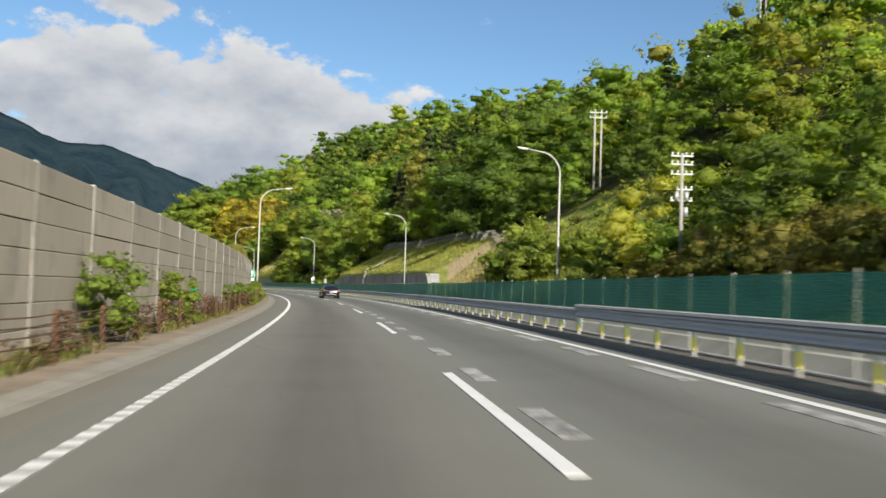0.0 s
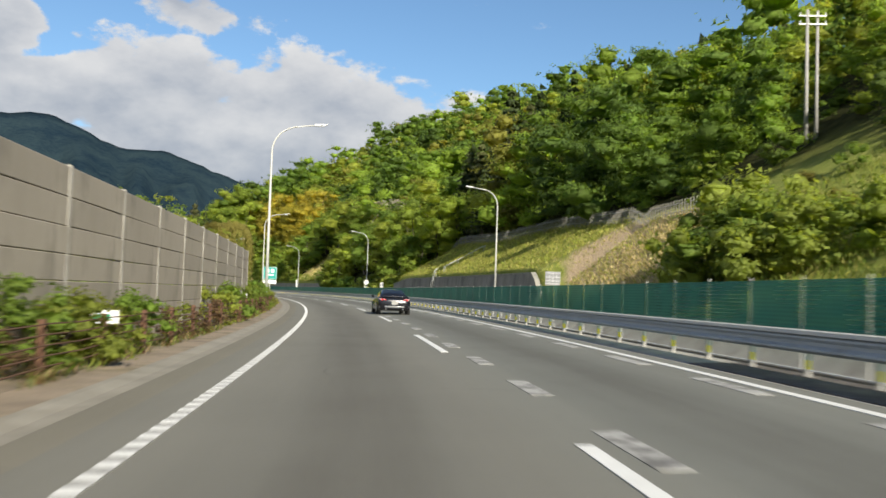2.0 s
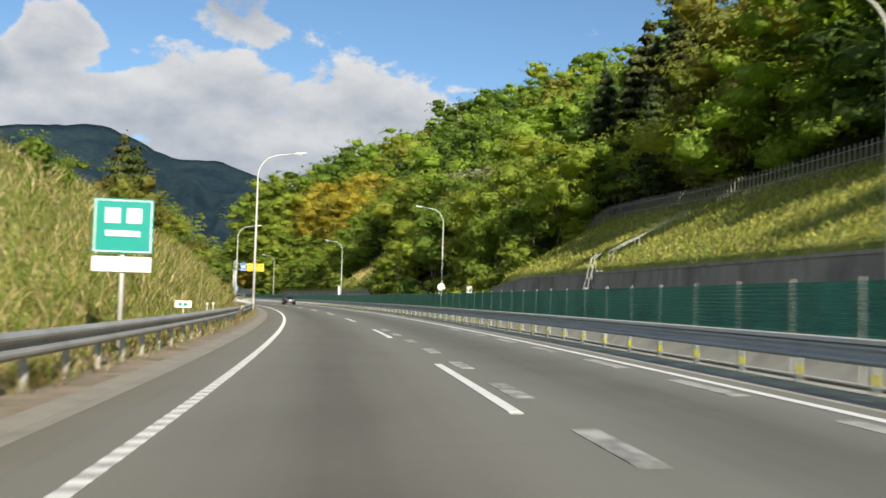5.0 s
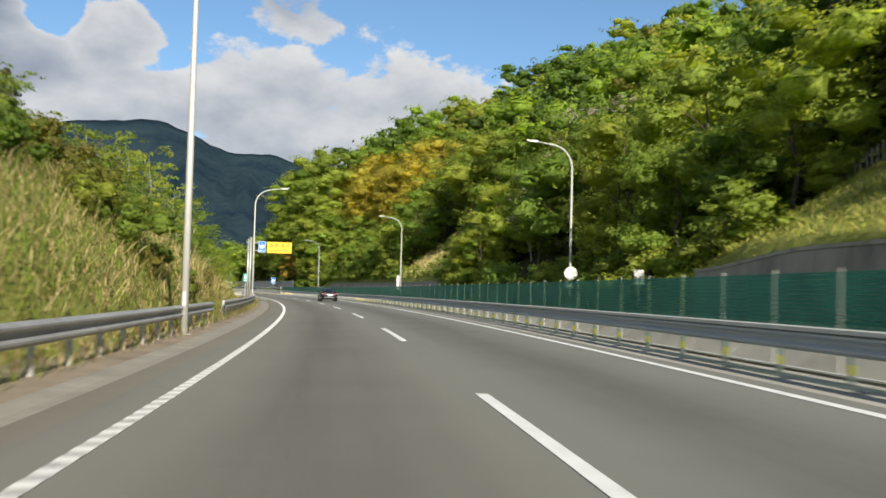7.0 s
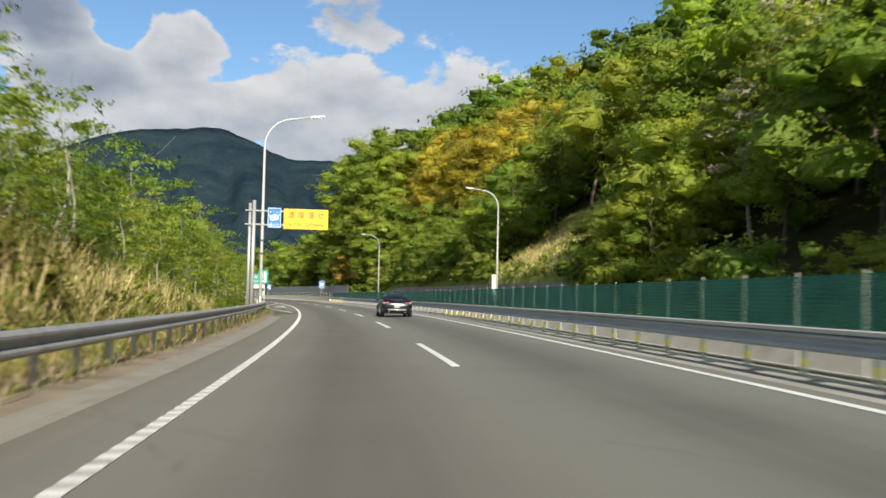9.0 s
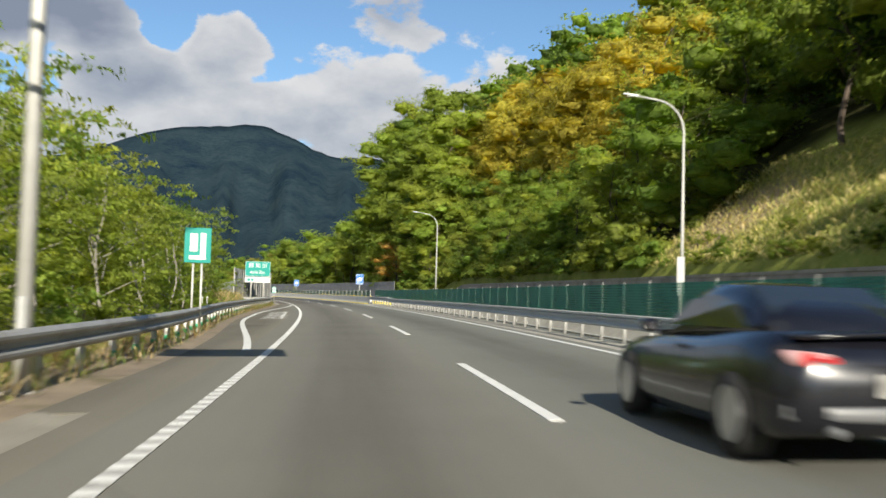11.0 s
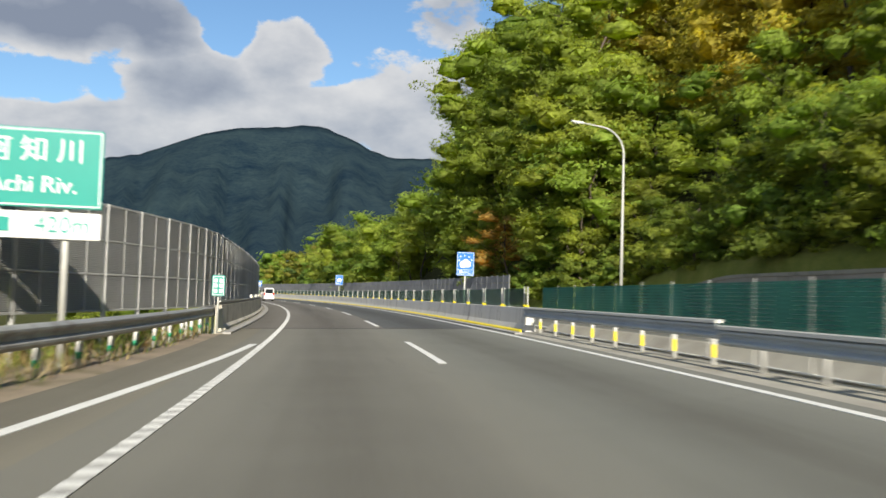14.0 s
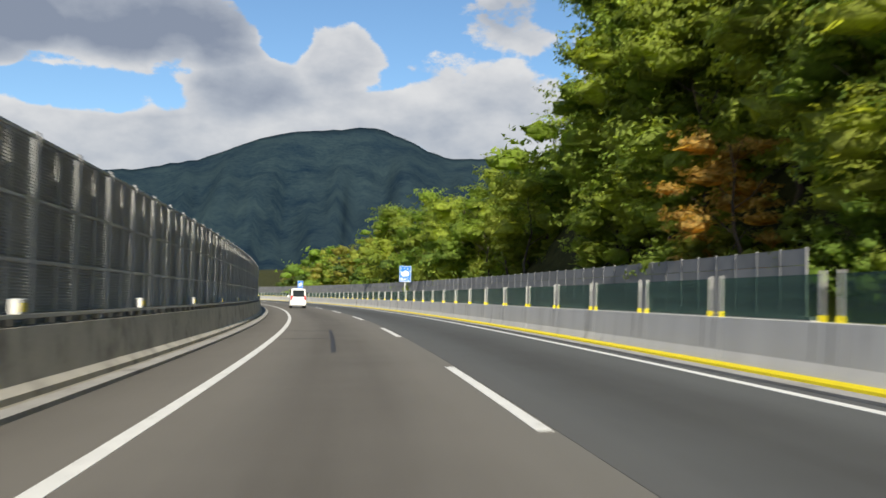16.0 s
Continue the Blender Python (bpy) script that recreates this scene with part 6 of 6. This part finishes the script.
def plant_left():
    pick = random.Random(8)
    # behind the noise wall
    for q in np.arange(96, 128, 5.5):
        stand(pick.choice(slim), q + pick.uniform(-2, 2), pick.uniform(-13, -8.5), pick.uniform(0.7, 0.95))
    for q in np.arange(100.5, 131, 2.2):
        stand(pick.choice(bush), q, pick.uniform(-7.4, -6.0), pick.uniform(0.65, 1.1))
    for q in np.arange(103, 131, 3.2):
        stand(pick.choice(slim), q, pick.uniform(-10.5, -8.2), pick.uniform(0.62, 0.85))
    for q, e, k in ((99, -9.5, 0.8), (102, -11, 0.95), (105, -9.8, 0.85), (107, -12.5, 1.0), (110, -10.5, 0.9), (116, -11, 0.85), (97, -12, 0.9)):
        stand(pick.choice(slim), q, e, k)
    stand(willow, 113.0, -7.3, 0.86)
    # bank top
    for q in np.arange(146, 236, 4.2):
        stand(pick.choice(bush), q + pick.uniform(-2, 2), pick.uniform(-18, -11), pick.uniform(0.6, 1.1))
    for q in np.arange(198, 240, 1.6):
        stand(pick.choice(tawny if pick.random() < 0.7 else bush), q, pick.uniform(-11.0, -6.3), pick.uniform(0.28, 0.62))
    for q in np.arange(194, 226, 2.6):
        stand(pick.choice(bush), q + pick.uniform(-1, 1), pick.uniform(-11.5, -7.2), pick.uniform(0.45, 0.95))
    for q, e, k in ((184, -12.5, 0.85), (188, -14.0, 1.0), (193, -13.5, 0.95), (199, -14.5, 0.8), (206, -15.0, 0.65)):
        stand(pine, q, e, k)
    for q in np.arange(168, 206, 2.4):
        stand(pick.choice(bush if pick.random() < 0.6 else tawny), q + pick.uniform(-1, 1), pick.uniform(-13.0, -9.0), pick.uniform(0.6, 1.15))
    for q in np.arange(180, 204, 4.0):
        stand(pick.choice(slim), q + pick.uniform(-1.5, 1.5), pick.uniform(-14, -11), pick.uniform(0.4, 0.6))
    for q in np.arange(200, 226, 3.5):
        stand(pick.choice(slim), q + pick.uniform(-1.5, 1.5), pick.uniform(-20, -15), pick.uniform(0.45, 0.65))
    # woods beside the lay-by
    q = 222.0
    while q < 332:
        rows = ((-8.4, 0.62), (-10.6, 0.85), (-13.6, 1.0)) if q < 262 else ((-7.9, 0.7), (-9.6, 0.95), (-12.2, 1.15), (-15.5, 1.3))
        for e, k in rows:
            if q > 318 and e > -9:
                continue
            stand(pick.choice(slim), q + pick.uniform(-1.2, 1.2), e + pick.uniform(-0.8, 0.8), k * pick.uniform(0.85, 1.15))
        q += 3.4
    for q in np.arange(226, 332, 3.6):
        stand(pick.choice(bush), q, pick.uniform(-7.6, -6.6), pick.uniform(0.3, 0.55))
    # shrubs at the wall
    for q, k in ((20.5, 1.15), (30.5, 1.1), (32.0, 1.0), (50.5, 0.9), (59.0, 0.95), (61.0, 1.0), (63.0, 0.9), (66.0, 0.9), (72, 0.7), (79.0, 1.0), (84.0, 1.25), (91.0, 0.9), (95.5, 1.1), (98.0, 1.0), (101.0, 1.1), (104, 1.0), (111, 0.9), (115, 1.0), (119, 0.9)):
        stand(pick.choice(shrub), q, pick.uniform(-4.85, -4.6), k)
    # withered shrubs through the cable fence
    for k in range(46):
        stand(pick.choice(weed), 14 + k * 2.35 + pick.uniform(-0.9, 0.9), pick.uniform(-4.7, -4.2), pick.uniform(0.55, 1.1))
    # wooded valley floor past the bridge
    for q in np.arange(500, 620, 9):
        for e in (-16, -26):
            stand(pick.choice(broad), q + pick.uniform(-3, 3), e + pick.uniform(-3, 3), pick.uniform(0.7, 0.95))


plant_left()


def blades(name, spots, high, wide, colours, label, lean=0.35, seed=1):
    """Loose grass blades: spots are world places; heights and colours vary."""
    g = np.random.default_rng(seed)
    n = len(spots)
    base = np.array(spots, dtype=np.float64)
    a = g.uniform(0, 2 * math.pi, n)
    h = high * g.uniform(0.35, 1.25, (n, 1))
    side = np.stack([np.cos(a), np.sin(a), np.zeros(n)], axis=1)
    tip = base + np.concatenate([g.normal(0, lean, (n, 2)) * h, h], axis=1)
    mid = base * 0.45 + tip * 0.55 + np.array([0, 0, 0.12]) * h
    w = wide * g.uniform(0.6, 1.4, (n, 1))
    v = np.stack([base - side * w, mid - side * w * 0.7, tip, mid + side * w * 0.7], axis=1).reshape(-1, 3)
    tint = np.array(colours)[g.integers(0, len(colours), n)] * g.uniform(0.75, 1.25, (n, 1))
    ob = part(name, quads_mesh(name, v, GRASS, tint))
    tagged(ob, label, "grass", kind="stuff")


def sow():
    g = random.Random(31)
    green = [(0.15, 0.22, 0.03), (0.20, 0.24, 0.04), (0.11, 0.165, 0.025)]
    dry = [(0.44, 0.34, 0.19), (0.34, 0.26, 0.14), (0.50, 0.41, 0.26)]
    brown = [(0.12, 0.07, 0.035), (0.17, 0.10, 0.05), (0.10, 0.11, 0.03)]
    spots = []
    while len(spots) < 17000:
        s, d = g.uniform(0, 130), -4.0 - abs(g.gauss(0, 0.7))
        if d > -5.1 and noise.noise(Vector((s * 0.35, d * 0.8, 0))) + 0.25 * g.random() > 0.02:
            spots.append(road(s, d, -0.02))
    blades("verge_weeds", spots, 0.28, 0.012, brown + green + dry[:1], "dry brown and green weeds on the verge", 0.5, 2)
    spots = []
    while len(spots) < 30000:
        s, d = g.uniform(126, 352), g.uniform(-7.0, -3.7)
        edge = bay_edge(s) - 0.35
        if d < edge:
            spots.append(road(s, d, -0.03) if d > -5.3 else far_side(s, d))
    blades("roadside_grass", spots, 0.42, 0.014, green + dry + brown[:2], "green and withered roadside grass under the guardrail", 0.45, 3)
    spots = [far_side(g.uniform(128, 262), -6 - abs(g.gauss(0, 5))) for _ in range(34000)]
    blades("bank_grass", spots, 0.75, 0.022, green + dry + [(0.20, 0.20, 0.06)], "tall mixed green and straw grass on the bank", 0.5, 4)
    spots = [far_side(g.uniform(204, 256), -6.2 - abs(g.gauss(0, 1.5))) for _ in range(3000)]
    spots += [far_side(g.uniform(312, 333), -6.6 - abs(g.gauss(0, 0.8))) for _ in range(2500)]
    blades("dry_reeds", spots, 1.35, 0.022, [(0.50, 0.40, 0.22), (0.30, 0.30, 0.10), (0.40, 0.31, 0.15), (0.56, 0.47, 0.28)], "tall dry straw-coloured reeds behind the guardrail", 0.28, 5)
    spots = []
    while len(spots) < 32000:
        s, d = g.uniform(96, 214), g.uniform(20.7, 31.5)
        spots.append(far_side(s, d))
    blades("slope_grass", spots, 0.38, 0.045, [(0.38, 0.37, 0.10), (0.44, 0.39, 0.15), (0.30, 0.33, 0.07), (0.24, 0.29, 0.05)], "sunlit grass on the slope above the retaining wall", 0.5, 6)
    spots = [far_side(g.gauss(116, 7), g.uniform(21.5, 31)) for _ in range(6000)]
    blades("dry_slope_grass", spots, 0.40, 0.045, [(0.62, 0.50, 0.32), (0.52, 0.41, 0.25), (0.66, 0.56, 0.38)], "flattened dry grass on the slope", 0.9, 7)
    spots = [far_side(g.uniform(287, 314), g.uniform(21.0, 31)) for _ in range(7000)]
    blades("pale_slope_grass", spots, 0.5, 0.04, [(0.62, 0.52, 0.30), (0.55, 0.48, 0.22), (0.40, 0.42, 0.12)], "pale straw and green grass on an open patch of slope", 0.7, 9)
    spots = [far_side(g.uniform(20, 104), g.uniform(20.6, 38)) for _ in range(18000)]
    blades("foot_slope_grass", spots, 0.7, 0.05, green + [(0.20, 0.19, 0.05)], "rough grass at the foot of the hill", 0.5, 8)


sow()


def slope_fence():
    """Grey slatted fence along the top of the grass slope."""
    fence = root("slope_fence", Matrix.Translation(far_side(160, 30.8)), "weathered grey fence of upright slats above the slope", "fence")
    inv = fence.matrix_world.inverted()
    slat = box_data("slat", -0.03, 0.03, -0.035, 0.035, -0.3, 1.5, CONCRETE_GREY, 0.0)
    net = []
    s = 113.0
    while s < 212:
        p = far_side(s, 30.6 + 0.5 * math.sin(s * 0.13))
        sub("slat", slat, fence, inv @ (Matrix.Translation(p) @ Matrix.Rotation(road_turn(s), 4, "Z")))
        net.append(inv @ (p + Vector((0, 0, 1.2))))
        s += 0.5
    sub("wire", tube_data("wire", net, 0.02, STEEL, 5), fence)
    sub("wire", tube_data("wire", [p - Vector((0, 0, 0.7)) for p in net], 0.02, STEEL, 5), fence)


slope_fence()


def hill_poles():
    for s, d, h, arms in ((117.5, 39.0, 11.5, 1), (134.0, 64.0, 12.0, 1), (129.5, 71.0, 14.0, 1)):
        p = far_side(s, d)
        pole = root("utility_pole", Matrix.Translation(p), "grey concrete utility pole with cross arms on the hill", "utility pole", "utility poles")
        sub("shaft", tube_data("shaft", [(0, 0, -0.5), (0, 0, h)], [0.19, 0.12], CONCRETE, 10), pole)
        sub("shaft", tube_data("shaft", [(0.9, 0.2, -0.5), (0.9, 0.2, h)], [0.17, 0.11], CONCRETE, 10), pole)
        for z in (h - 0.5, h - 1.2):
            arm = sub("cross_arm", box_data("cross_arm", -0.7, 1.6, -0.05, 0.05, z - 0.05, z + 0.05, STEEL, 0.01), pole)
            for x in (-0.6, 0.1, 0.8, 1.5):
                sub("insulator", tube_data("insulator", [(x, 0, z + 0.05), (x, 0, z + 0.28)], 0.05, WHITE_SIGN, 8), arm)
    p = far_side(63.5, 25.5)
    pole = root("transformer_pole", Matrix.Translation(p), "utility pole crowded with cross arms and equipment", "utility pole", "utility poles")
    h = 11.6 - p.z
    sub("shaft", tube_data("shaft", [(0, 0, -0.5), (0, 0, h)], [0.17, 0.12], CONCRETE, 10), pole)
    for z in (h - 0.2, h - 0.8, h - 1.5, h - 2.6, h - 3.4):
        arm = sub("cross_arm", box_data("cross_arm", -0.8, 0.8, -0.05, 0.05, z - 0.05, z + 0.05, STEEL, 0.01), pole)
        for x in (-0.7, -0.3, 0.3, 0.7):
            sub("insulator", tube_data("insulator", [(x, 0, z + 0.05), (x, 0, z + 0.26)], 0.055, WHITE_SIGN, 8), arm)
    for x, z in ((0.35, h - 3.1), (-0.35, h - 3.1), (0.32, h - 4.2)):
        sub("equipment", tube_data("equipment", [(x, 0, z - 0.35), (x, 0, z + 0.35)], 0.17, STEEL, 12), pole)


hill_poles()


def slope_stairs():
    """Steel ladder stair over the retaining wall, with handrails going on up the slope."""
    st = root("slope_stair", at_road(179.0, 19.6), "narrow steel stair with handrails over the retaining wall", "stair")
    rise = [(0.0, 0.15), (0.75, 3.2), (1.2, 3.6)]
    for y in (-0.42, 0.42):
        sub("stringer", tube_data("stringer", [(x, y, z - 0.3) for x, z in rise], 0.045, STEEL_POST, 6), st)
        sub("handrail", tube_data("handrail", [(x - 0.12, y, z + 0.95) for x, z in rise], 0.03, STEEL_POST, 6), st)
        for k in range(4):
            x, z = 0.75 * k / 3, 0.15 + 3.05 * k / 3
            sub("baluster", tube_data("baluster", [(x, y, z - 0.25), (x - 0.12, y, z + 0.95)], 0.022, STEEL_POST, 6), st)
    for k in range(12):
        x, z = 0.75 * k / 12, 0.1 + 3.0 * k / 12
        sub("tread", box_data("tread", x - 0.09, x + 0.09, -0.4, 0.4, z, z + 0.03, STEEL_POST, 0.004), st)
    inv = st.matrix_world.inverted()
    for q in (178.55, 179.45):
        line = [inv @ (far_side(q, e) + Vector((0, 0, 0.85))) for e in np.linspace(21.6, 27.5, 7)]
        sub("slope_rail", tube_data("slope_rail", line, 0.028, STEEL_POST, 6), st)
        for p in line[::2]:
            sub("rail_stake", tube_data("rail_stake", [p - Vector((0, 0, 1.1)), p], 0.024, STEEL_POST, 6), st)


slope_stairs()

# ---------------------------------------------------------------- vehicles


def gloss(name, base, rough=0.25, metal=0.0, coat=0.6):
    m = bpy.data.materials.new(name)
    m.use_nodes = True
    n = Nodes(m.node_tree)
    dust = n.noise(n("TexCoord").outputs["Object"], 3.0, 5)
    col = n.ramp(dust, [(0.3, tuple(c * 0.92 for c in base)), (0.8, tuple(min(c * 1.05 + 0.004, 1) for c in base))])
    sh = n("BsdfPrincipled", {"Base Color": col, "Roughness": n("MapRange", {0: dust, 3: rough * 0.8, 4: rough * 1.4}).outputs[0], "Metallic": metal, "Coat Weight": coat, "Coat Roughness": 0.08})
    n("OutputMaterial", {0: sh.outputs[0]})
    return m


CAR_BLACK = gloss("black_car_paint", (0.006, 0.0065, 0.010), 0.22, 0.0, 0.4)
CAR_WHITE = gloss("white_car_paint", (0.78, 0.78, 0.77), 0.35)
CAR_GLASS = gloss("dark_car_glass", (0.015, 0.02, 0.024), 0.08, 0.0, 0.3)
TYRE = gloss("tyre_rubber", (0.02, 0.02, 0.02), 0.8, 0.0, 0.0)
RIM = gloss("alloy_rim", (0.55, 0.55, 0.56), 0.3, 0.9, 0.2)
LAMP_RED = gloss("red_lamp_glass", (0.45, 0.01, 0.01), 0.15)
LAMP_CLEAR = gloss("clear_lamp_glass", (0.42, 0.25, 0.25), 0.2)
BUMPER = gloss("grey_bumper", (0.13, 0.135, 0.14), 0.4)


def loft(name, rings, mat, smooth=True, caps=True):
    """Skins rings of points (each a list of (x, y, z)) into one mesh; rings are closed."""
    verts = [p for r in rings for p in r]
    n = len(rings[0])
    faces = [(i * n + k, i * n + (k + 1) % n, (i + 1) * n + (k + 1) % n, (i + 1) * n + k) for i in range(len(rings) - 1) for k in range(n)]
    if caps:
        faces += [tuple(range(n))[::-1], tuple(range((len(rings) - 1) * n, len(rings) * n))]
    return mesh_of(name, verts, faces, mat, smooth=smooth)


def hull_ring(y, half, low, high, soft=0.12, tuck=0.06):
    """A rounded cross-section of a car body at y."""
    pts = [(half - tuck, low), (half, low + soft), (half, (low + high) / 2), (half - 0.03, high - soft), (half - soft, high), (half * 0.4, high + 0.02)]
    ring = [(x, y, z) for x, z in pts] + [(-x, y, z) for x, z in pts[::-1]]
    return ring


def wheel(parent, x, y, radius, width, side):
    w = sub("wheel", tube_data("wheel", [(x - side * width, y, radius), (x, y, radius)], radius * 0.99, TYRE, 20), parent, label="black rubber wheel")
    sub("rim", disc_data("rim", radius * 0.66, 0.02, RIM, 20), w, Matrix.Translation((x + side * 0.003, y, radius)) @ Matrix.Rotation(radians(90), 4, "Z"))


def build_coupe(m, label):
    car = root("sports_coupe", m, label, "car")
    rows = [(0.0, 0.70, 0.36, 0.74), (0.10, 0.82, 0.26, 0.88), (0.30, 0.87, 0.22, 0.96), (0.85, 0.885, 0.20, 0.95), (1.6, 0.885, 0.18, 0.88), (2.7, 0.885, 0.18, 0.84), (3.4, 0.88, 0.18, 0.80), (4.0, 0.84, 0.2, 0.70), (4.30, 0.74, 0.26, 0.60), (4.40, 0.60, 0.32, 0.52)]
    sub("body", loft("body", [hull_ring(y, h, a, b) for y, h, a, b in rows], CAR_BLACK), car)
    roof = [(0.55, 0.70, 0.90, 0.955), (0.95, 0.66, 0.88, 1.14), (1.40, 0.62, 0.86, 1.30), (1.95, 0.60, 0.84, 1.335), (2.35, 0.61, 0.82, 1.26), (2.75, 0.66, 0.80, 1.02), (3.05, 0.70, 0.78, 0.86)]
    sub("cabin", loft("cabin", [hull_ring(y, h, a, b, 0.10, 0.0) for y, h, a, b in roof], CAR_BLACK), car)
    glass = [(0.60, 0.55, 0.905), (0.98, 0.53, 1.105), (1.36, 0.50, 1.265)]
    verts = [(s * h, y - 0.012, z + 0.055) for y, h, z in glass for s in (-1, 1)]
    sub("rear_window", mesh_of("rear_window", [(x, y, z + 0.0) for x, y, z in verts] + [(x, y + 0.01, z - 0.02) for x, y, z in verts],
                               [(0, 1, 3, 2), (2, 3, 5, 4), (6, 8, 9, 7), (8, 10, 11, 9), (0, 6, 7, 1), (4, 5, 11, 10), (0, 2, 8, 6), (2, 4, 10, 8), (1, 7, 9, 3), (3, 9, 11, 5)], CAR_GLASS), car)
    for s in (-1, 1):
        pts = [(s * 0.70, 0.95, 0.97), (s * 0.665, 1.25, 1.17), (s * 0.635, 1.75, 1.24), (s * 0.64, 2.3, 1.19), (s * 0.70, 2.75, 0.95)]
        pts += [(x - s * 0.02, y, z) for x, y, z in pts]
        sub("side_window", mesh_of("side_window", pts, [(0, 1, 2, 3, 4), (9, 8, 7, 6, 5), (0, 5, 6, 1), (1, 6, 7, 2), (2, 7, 8, 3), (3, 8, 9, 4), (4, 9, 5, 0)], CAR_GLASS), car)
        mirror = sub("mirror", box_data("mirror", min(s * 0.86, s * 1.02), max(s * 0.86, s * 1.02), 2.55, 2.66, 0.88, 1.0, CAR_BLACK, 0.025), car)
        for y in (0.80, 3.45):
            wheel(car, s * 0.895, y, 0.325, 0.22, s)
        rim = [(0.40, 0.72), (0.46, 0.69), (0.62, 0.70), (0.76, 0.75), (0.815, 0.82), (0.80, 0.85), (0.66, 0.845), (0.50, 0.83), (0.42, 0.78)]
        lamp = sub("tail_lamp", loft("tail_lamp", [[(s * x, y + 0.16 * max(0.0, x - 0.55), z) for x, z in rim] for y in (0.10, 0.028)], LAMP_CLEAR), car, label="clear lamp housing with red lenses")
        for x, z, r in ((0.50, 0.765, 0.052), (0.645, 0.785, 0.055)):
            sub("lens", disc_data("lens", r, 0.02, LAMP_RED, 16), lamp, Matrix.Translation((s * x, 0.024 + 0.16 * max(0.0, x - 0.55), z)))
    sub("spoiler", loft("spoiler", [[(x, 0.06, 0.985 - 0.05 * abs(x)), (x, 0.22, 1.0 - 0.05 * abs(x)), (x, 0.24, 0.975 - 0.05 * abs(x)), (x, 0.08, 0.955 - 0.05 * abs(x))] for x in (-0.72, -0.4, 0.0, 0.4, 0.72)], CAR_BLACK), car)
    sub("bumper", loft("bumper", [[(x, 0.02 + 0.10 * (abs(x) / 0.8) ** 3, 0.34), (x, -0.03 + 0.10 * (abs(x) / 0.8) ** 3, 0.38), (x, -0.03 + 0.10 * (abs(x) / 0.8) ** 3, 0.46), (x, 0.04 + 0.10 * (abs(x) / 0.8) ** 3, 0.50)] for x in (-0.80, -0.5, 0.0, 0.5, 0.80)], BUMPER), car)
    sub("number_plate", box_data("number_plate", -0.165, 0.165, -0.035, -0.015, 0.53, 0.695, PAINT_WORN, 0.006), car)
    for s in (-0.45, 0.45):
        sub("exhaust", tube_data("exhaust", [(s, -0.01, 0.29), (s, 0.2, 0.29)], 0.04, BUMPER, 12), car)
    return car


def build_van(m, name, label, half, length, high, nose, plate):
    """An upright white van or people carrier seen from behind."""
    car = root(name, m, label, "car")
    waist = high * 0.54
    rows = [(0.0, half - 0.05, 0.30, waist), (0.06, half, 0.24, waist + 0.02), (length * 0.5, half, 0.22, waist + 0.02), (length - nose, half, 0.22, waist), (length - 0.25, half - 0.05, 0.24, waist - 0.1), (length, half - 0.14, 0.3, waist - 0.28)]
    sub("body", loft("body", [hull_ring(y, h, a, b, 0.06, 0.04) for y, h, a, b in rows], CAR_WHITE), car)
    rows = [(0.03, half - 0.06, waist - 0.05, high - 0.10), (0.14, half - 0.06, waist - 0.05, high - 0.02), (length * 0.5, half - 0.07, waist - 0.05, high), (length - nose - 0.25, half - 0.09, waist - 0.05, high - 0.05), (length - nose + 0.3, half - 0.12, waist - 0.05, waist + 0.12)]
    sub("cabin", loft("cabin", [hull_ring(y, h, a, b, 0.10, 0.0) for y, h, a, b in rows], CAR_WHITE), car)
    sub("rear_window", box_data("rear_window", -half + 0.20, half - 0.20, 0.005, 0.04, waist + 0.08, high - 0.17, CAR_GLASS, 0.012), car)
    sub("wiper", box_data("wiper", -0.25, 0.2, -0.012, 0.004, waist + 0.07, waist + 0.09, TYRE, 0.003), car)
    for s in (-1, 1):
        a, b = s * (half - 0.075), s * (half - 0.05)
        sub("side_window", box_data("side_window", min(a, b), max(a, b), 0.4, length - nose - 0.5, waist + 0.08, high - 0.20, CAR_GLASS, 0.008), car)
        sub("tail_lamp", box_data("tail_lamp", min(s * (half - 0.20), s * (half - 0.02)), max(s * (half - 0.20), s * (half - 0.02)), -0.015, 0.07, waist - 0.22, waist + 0.18, LAMP_RED, 0.02), car)
        sub("mirror", box_data("mirror", min(s * half, s * (half + 0.17)), max(s * half, s * (half + 0.17)), length - nose - 0.3, length - nose - 0.2, waist + 0.02, waist + 0.22, CAR_WHITE, 0.02), car)
        for y in (0.62, length - 0.75):
            wheel(car, s * (half + 0.005), y, 0.30, 0.19, s)
    sub("bumper", box_data("bumper", -half + 0.03, half - 0.03, -0.06, 0.1, 0.30, 0.52, CAR_WHITE, 0.04), car)
    sub("number_plate", box_data("number_plate", -0.165, 0.165, -0.03, -0.005, waist - 0.20, waist - 0.04, plate, 0.006), car)
    return car


build_coupe(at_road(95.2, 2.85, 0.0, 1.5), "glossy black sports coupe changing into the overtaking lane")
build_coupe(at_road(258.0, 3.6), "low black car on the overtaking lane's clean asphalt")
build_van(at_road(461.0, -0.1), "white_van", "boxy white van with a dark rear window", 0.74, 3.4, 1.88, 0.45, WHITE_SIGN)
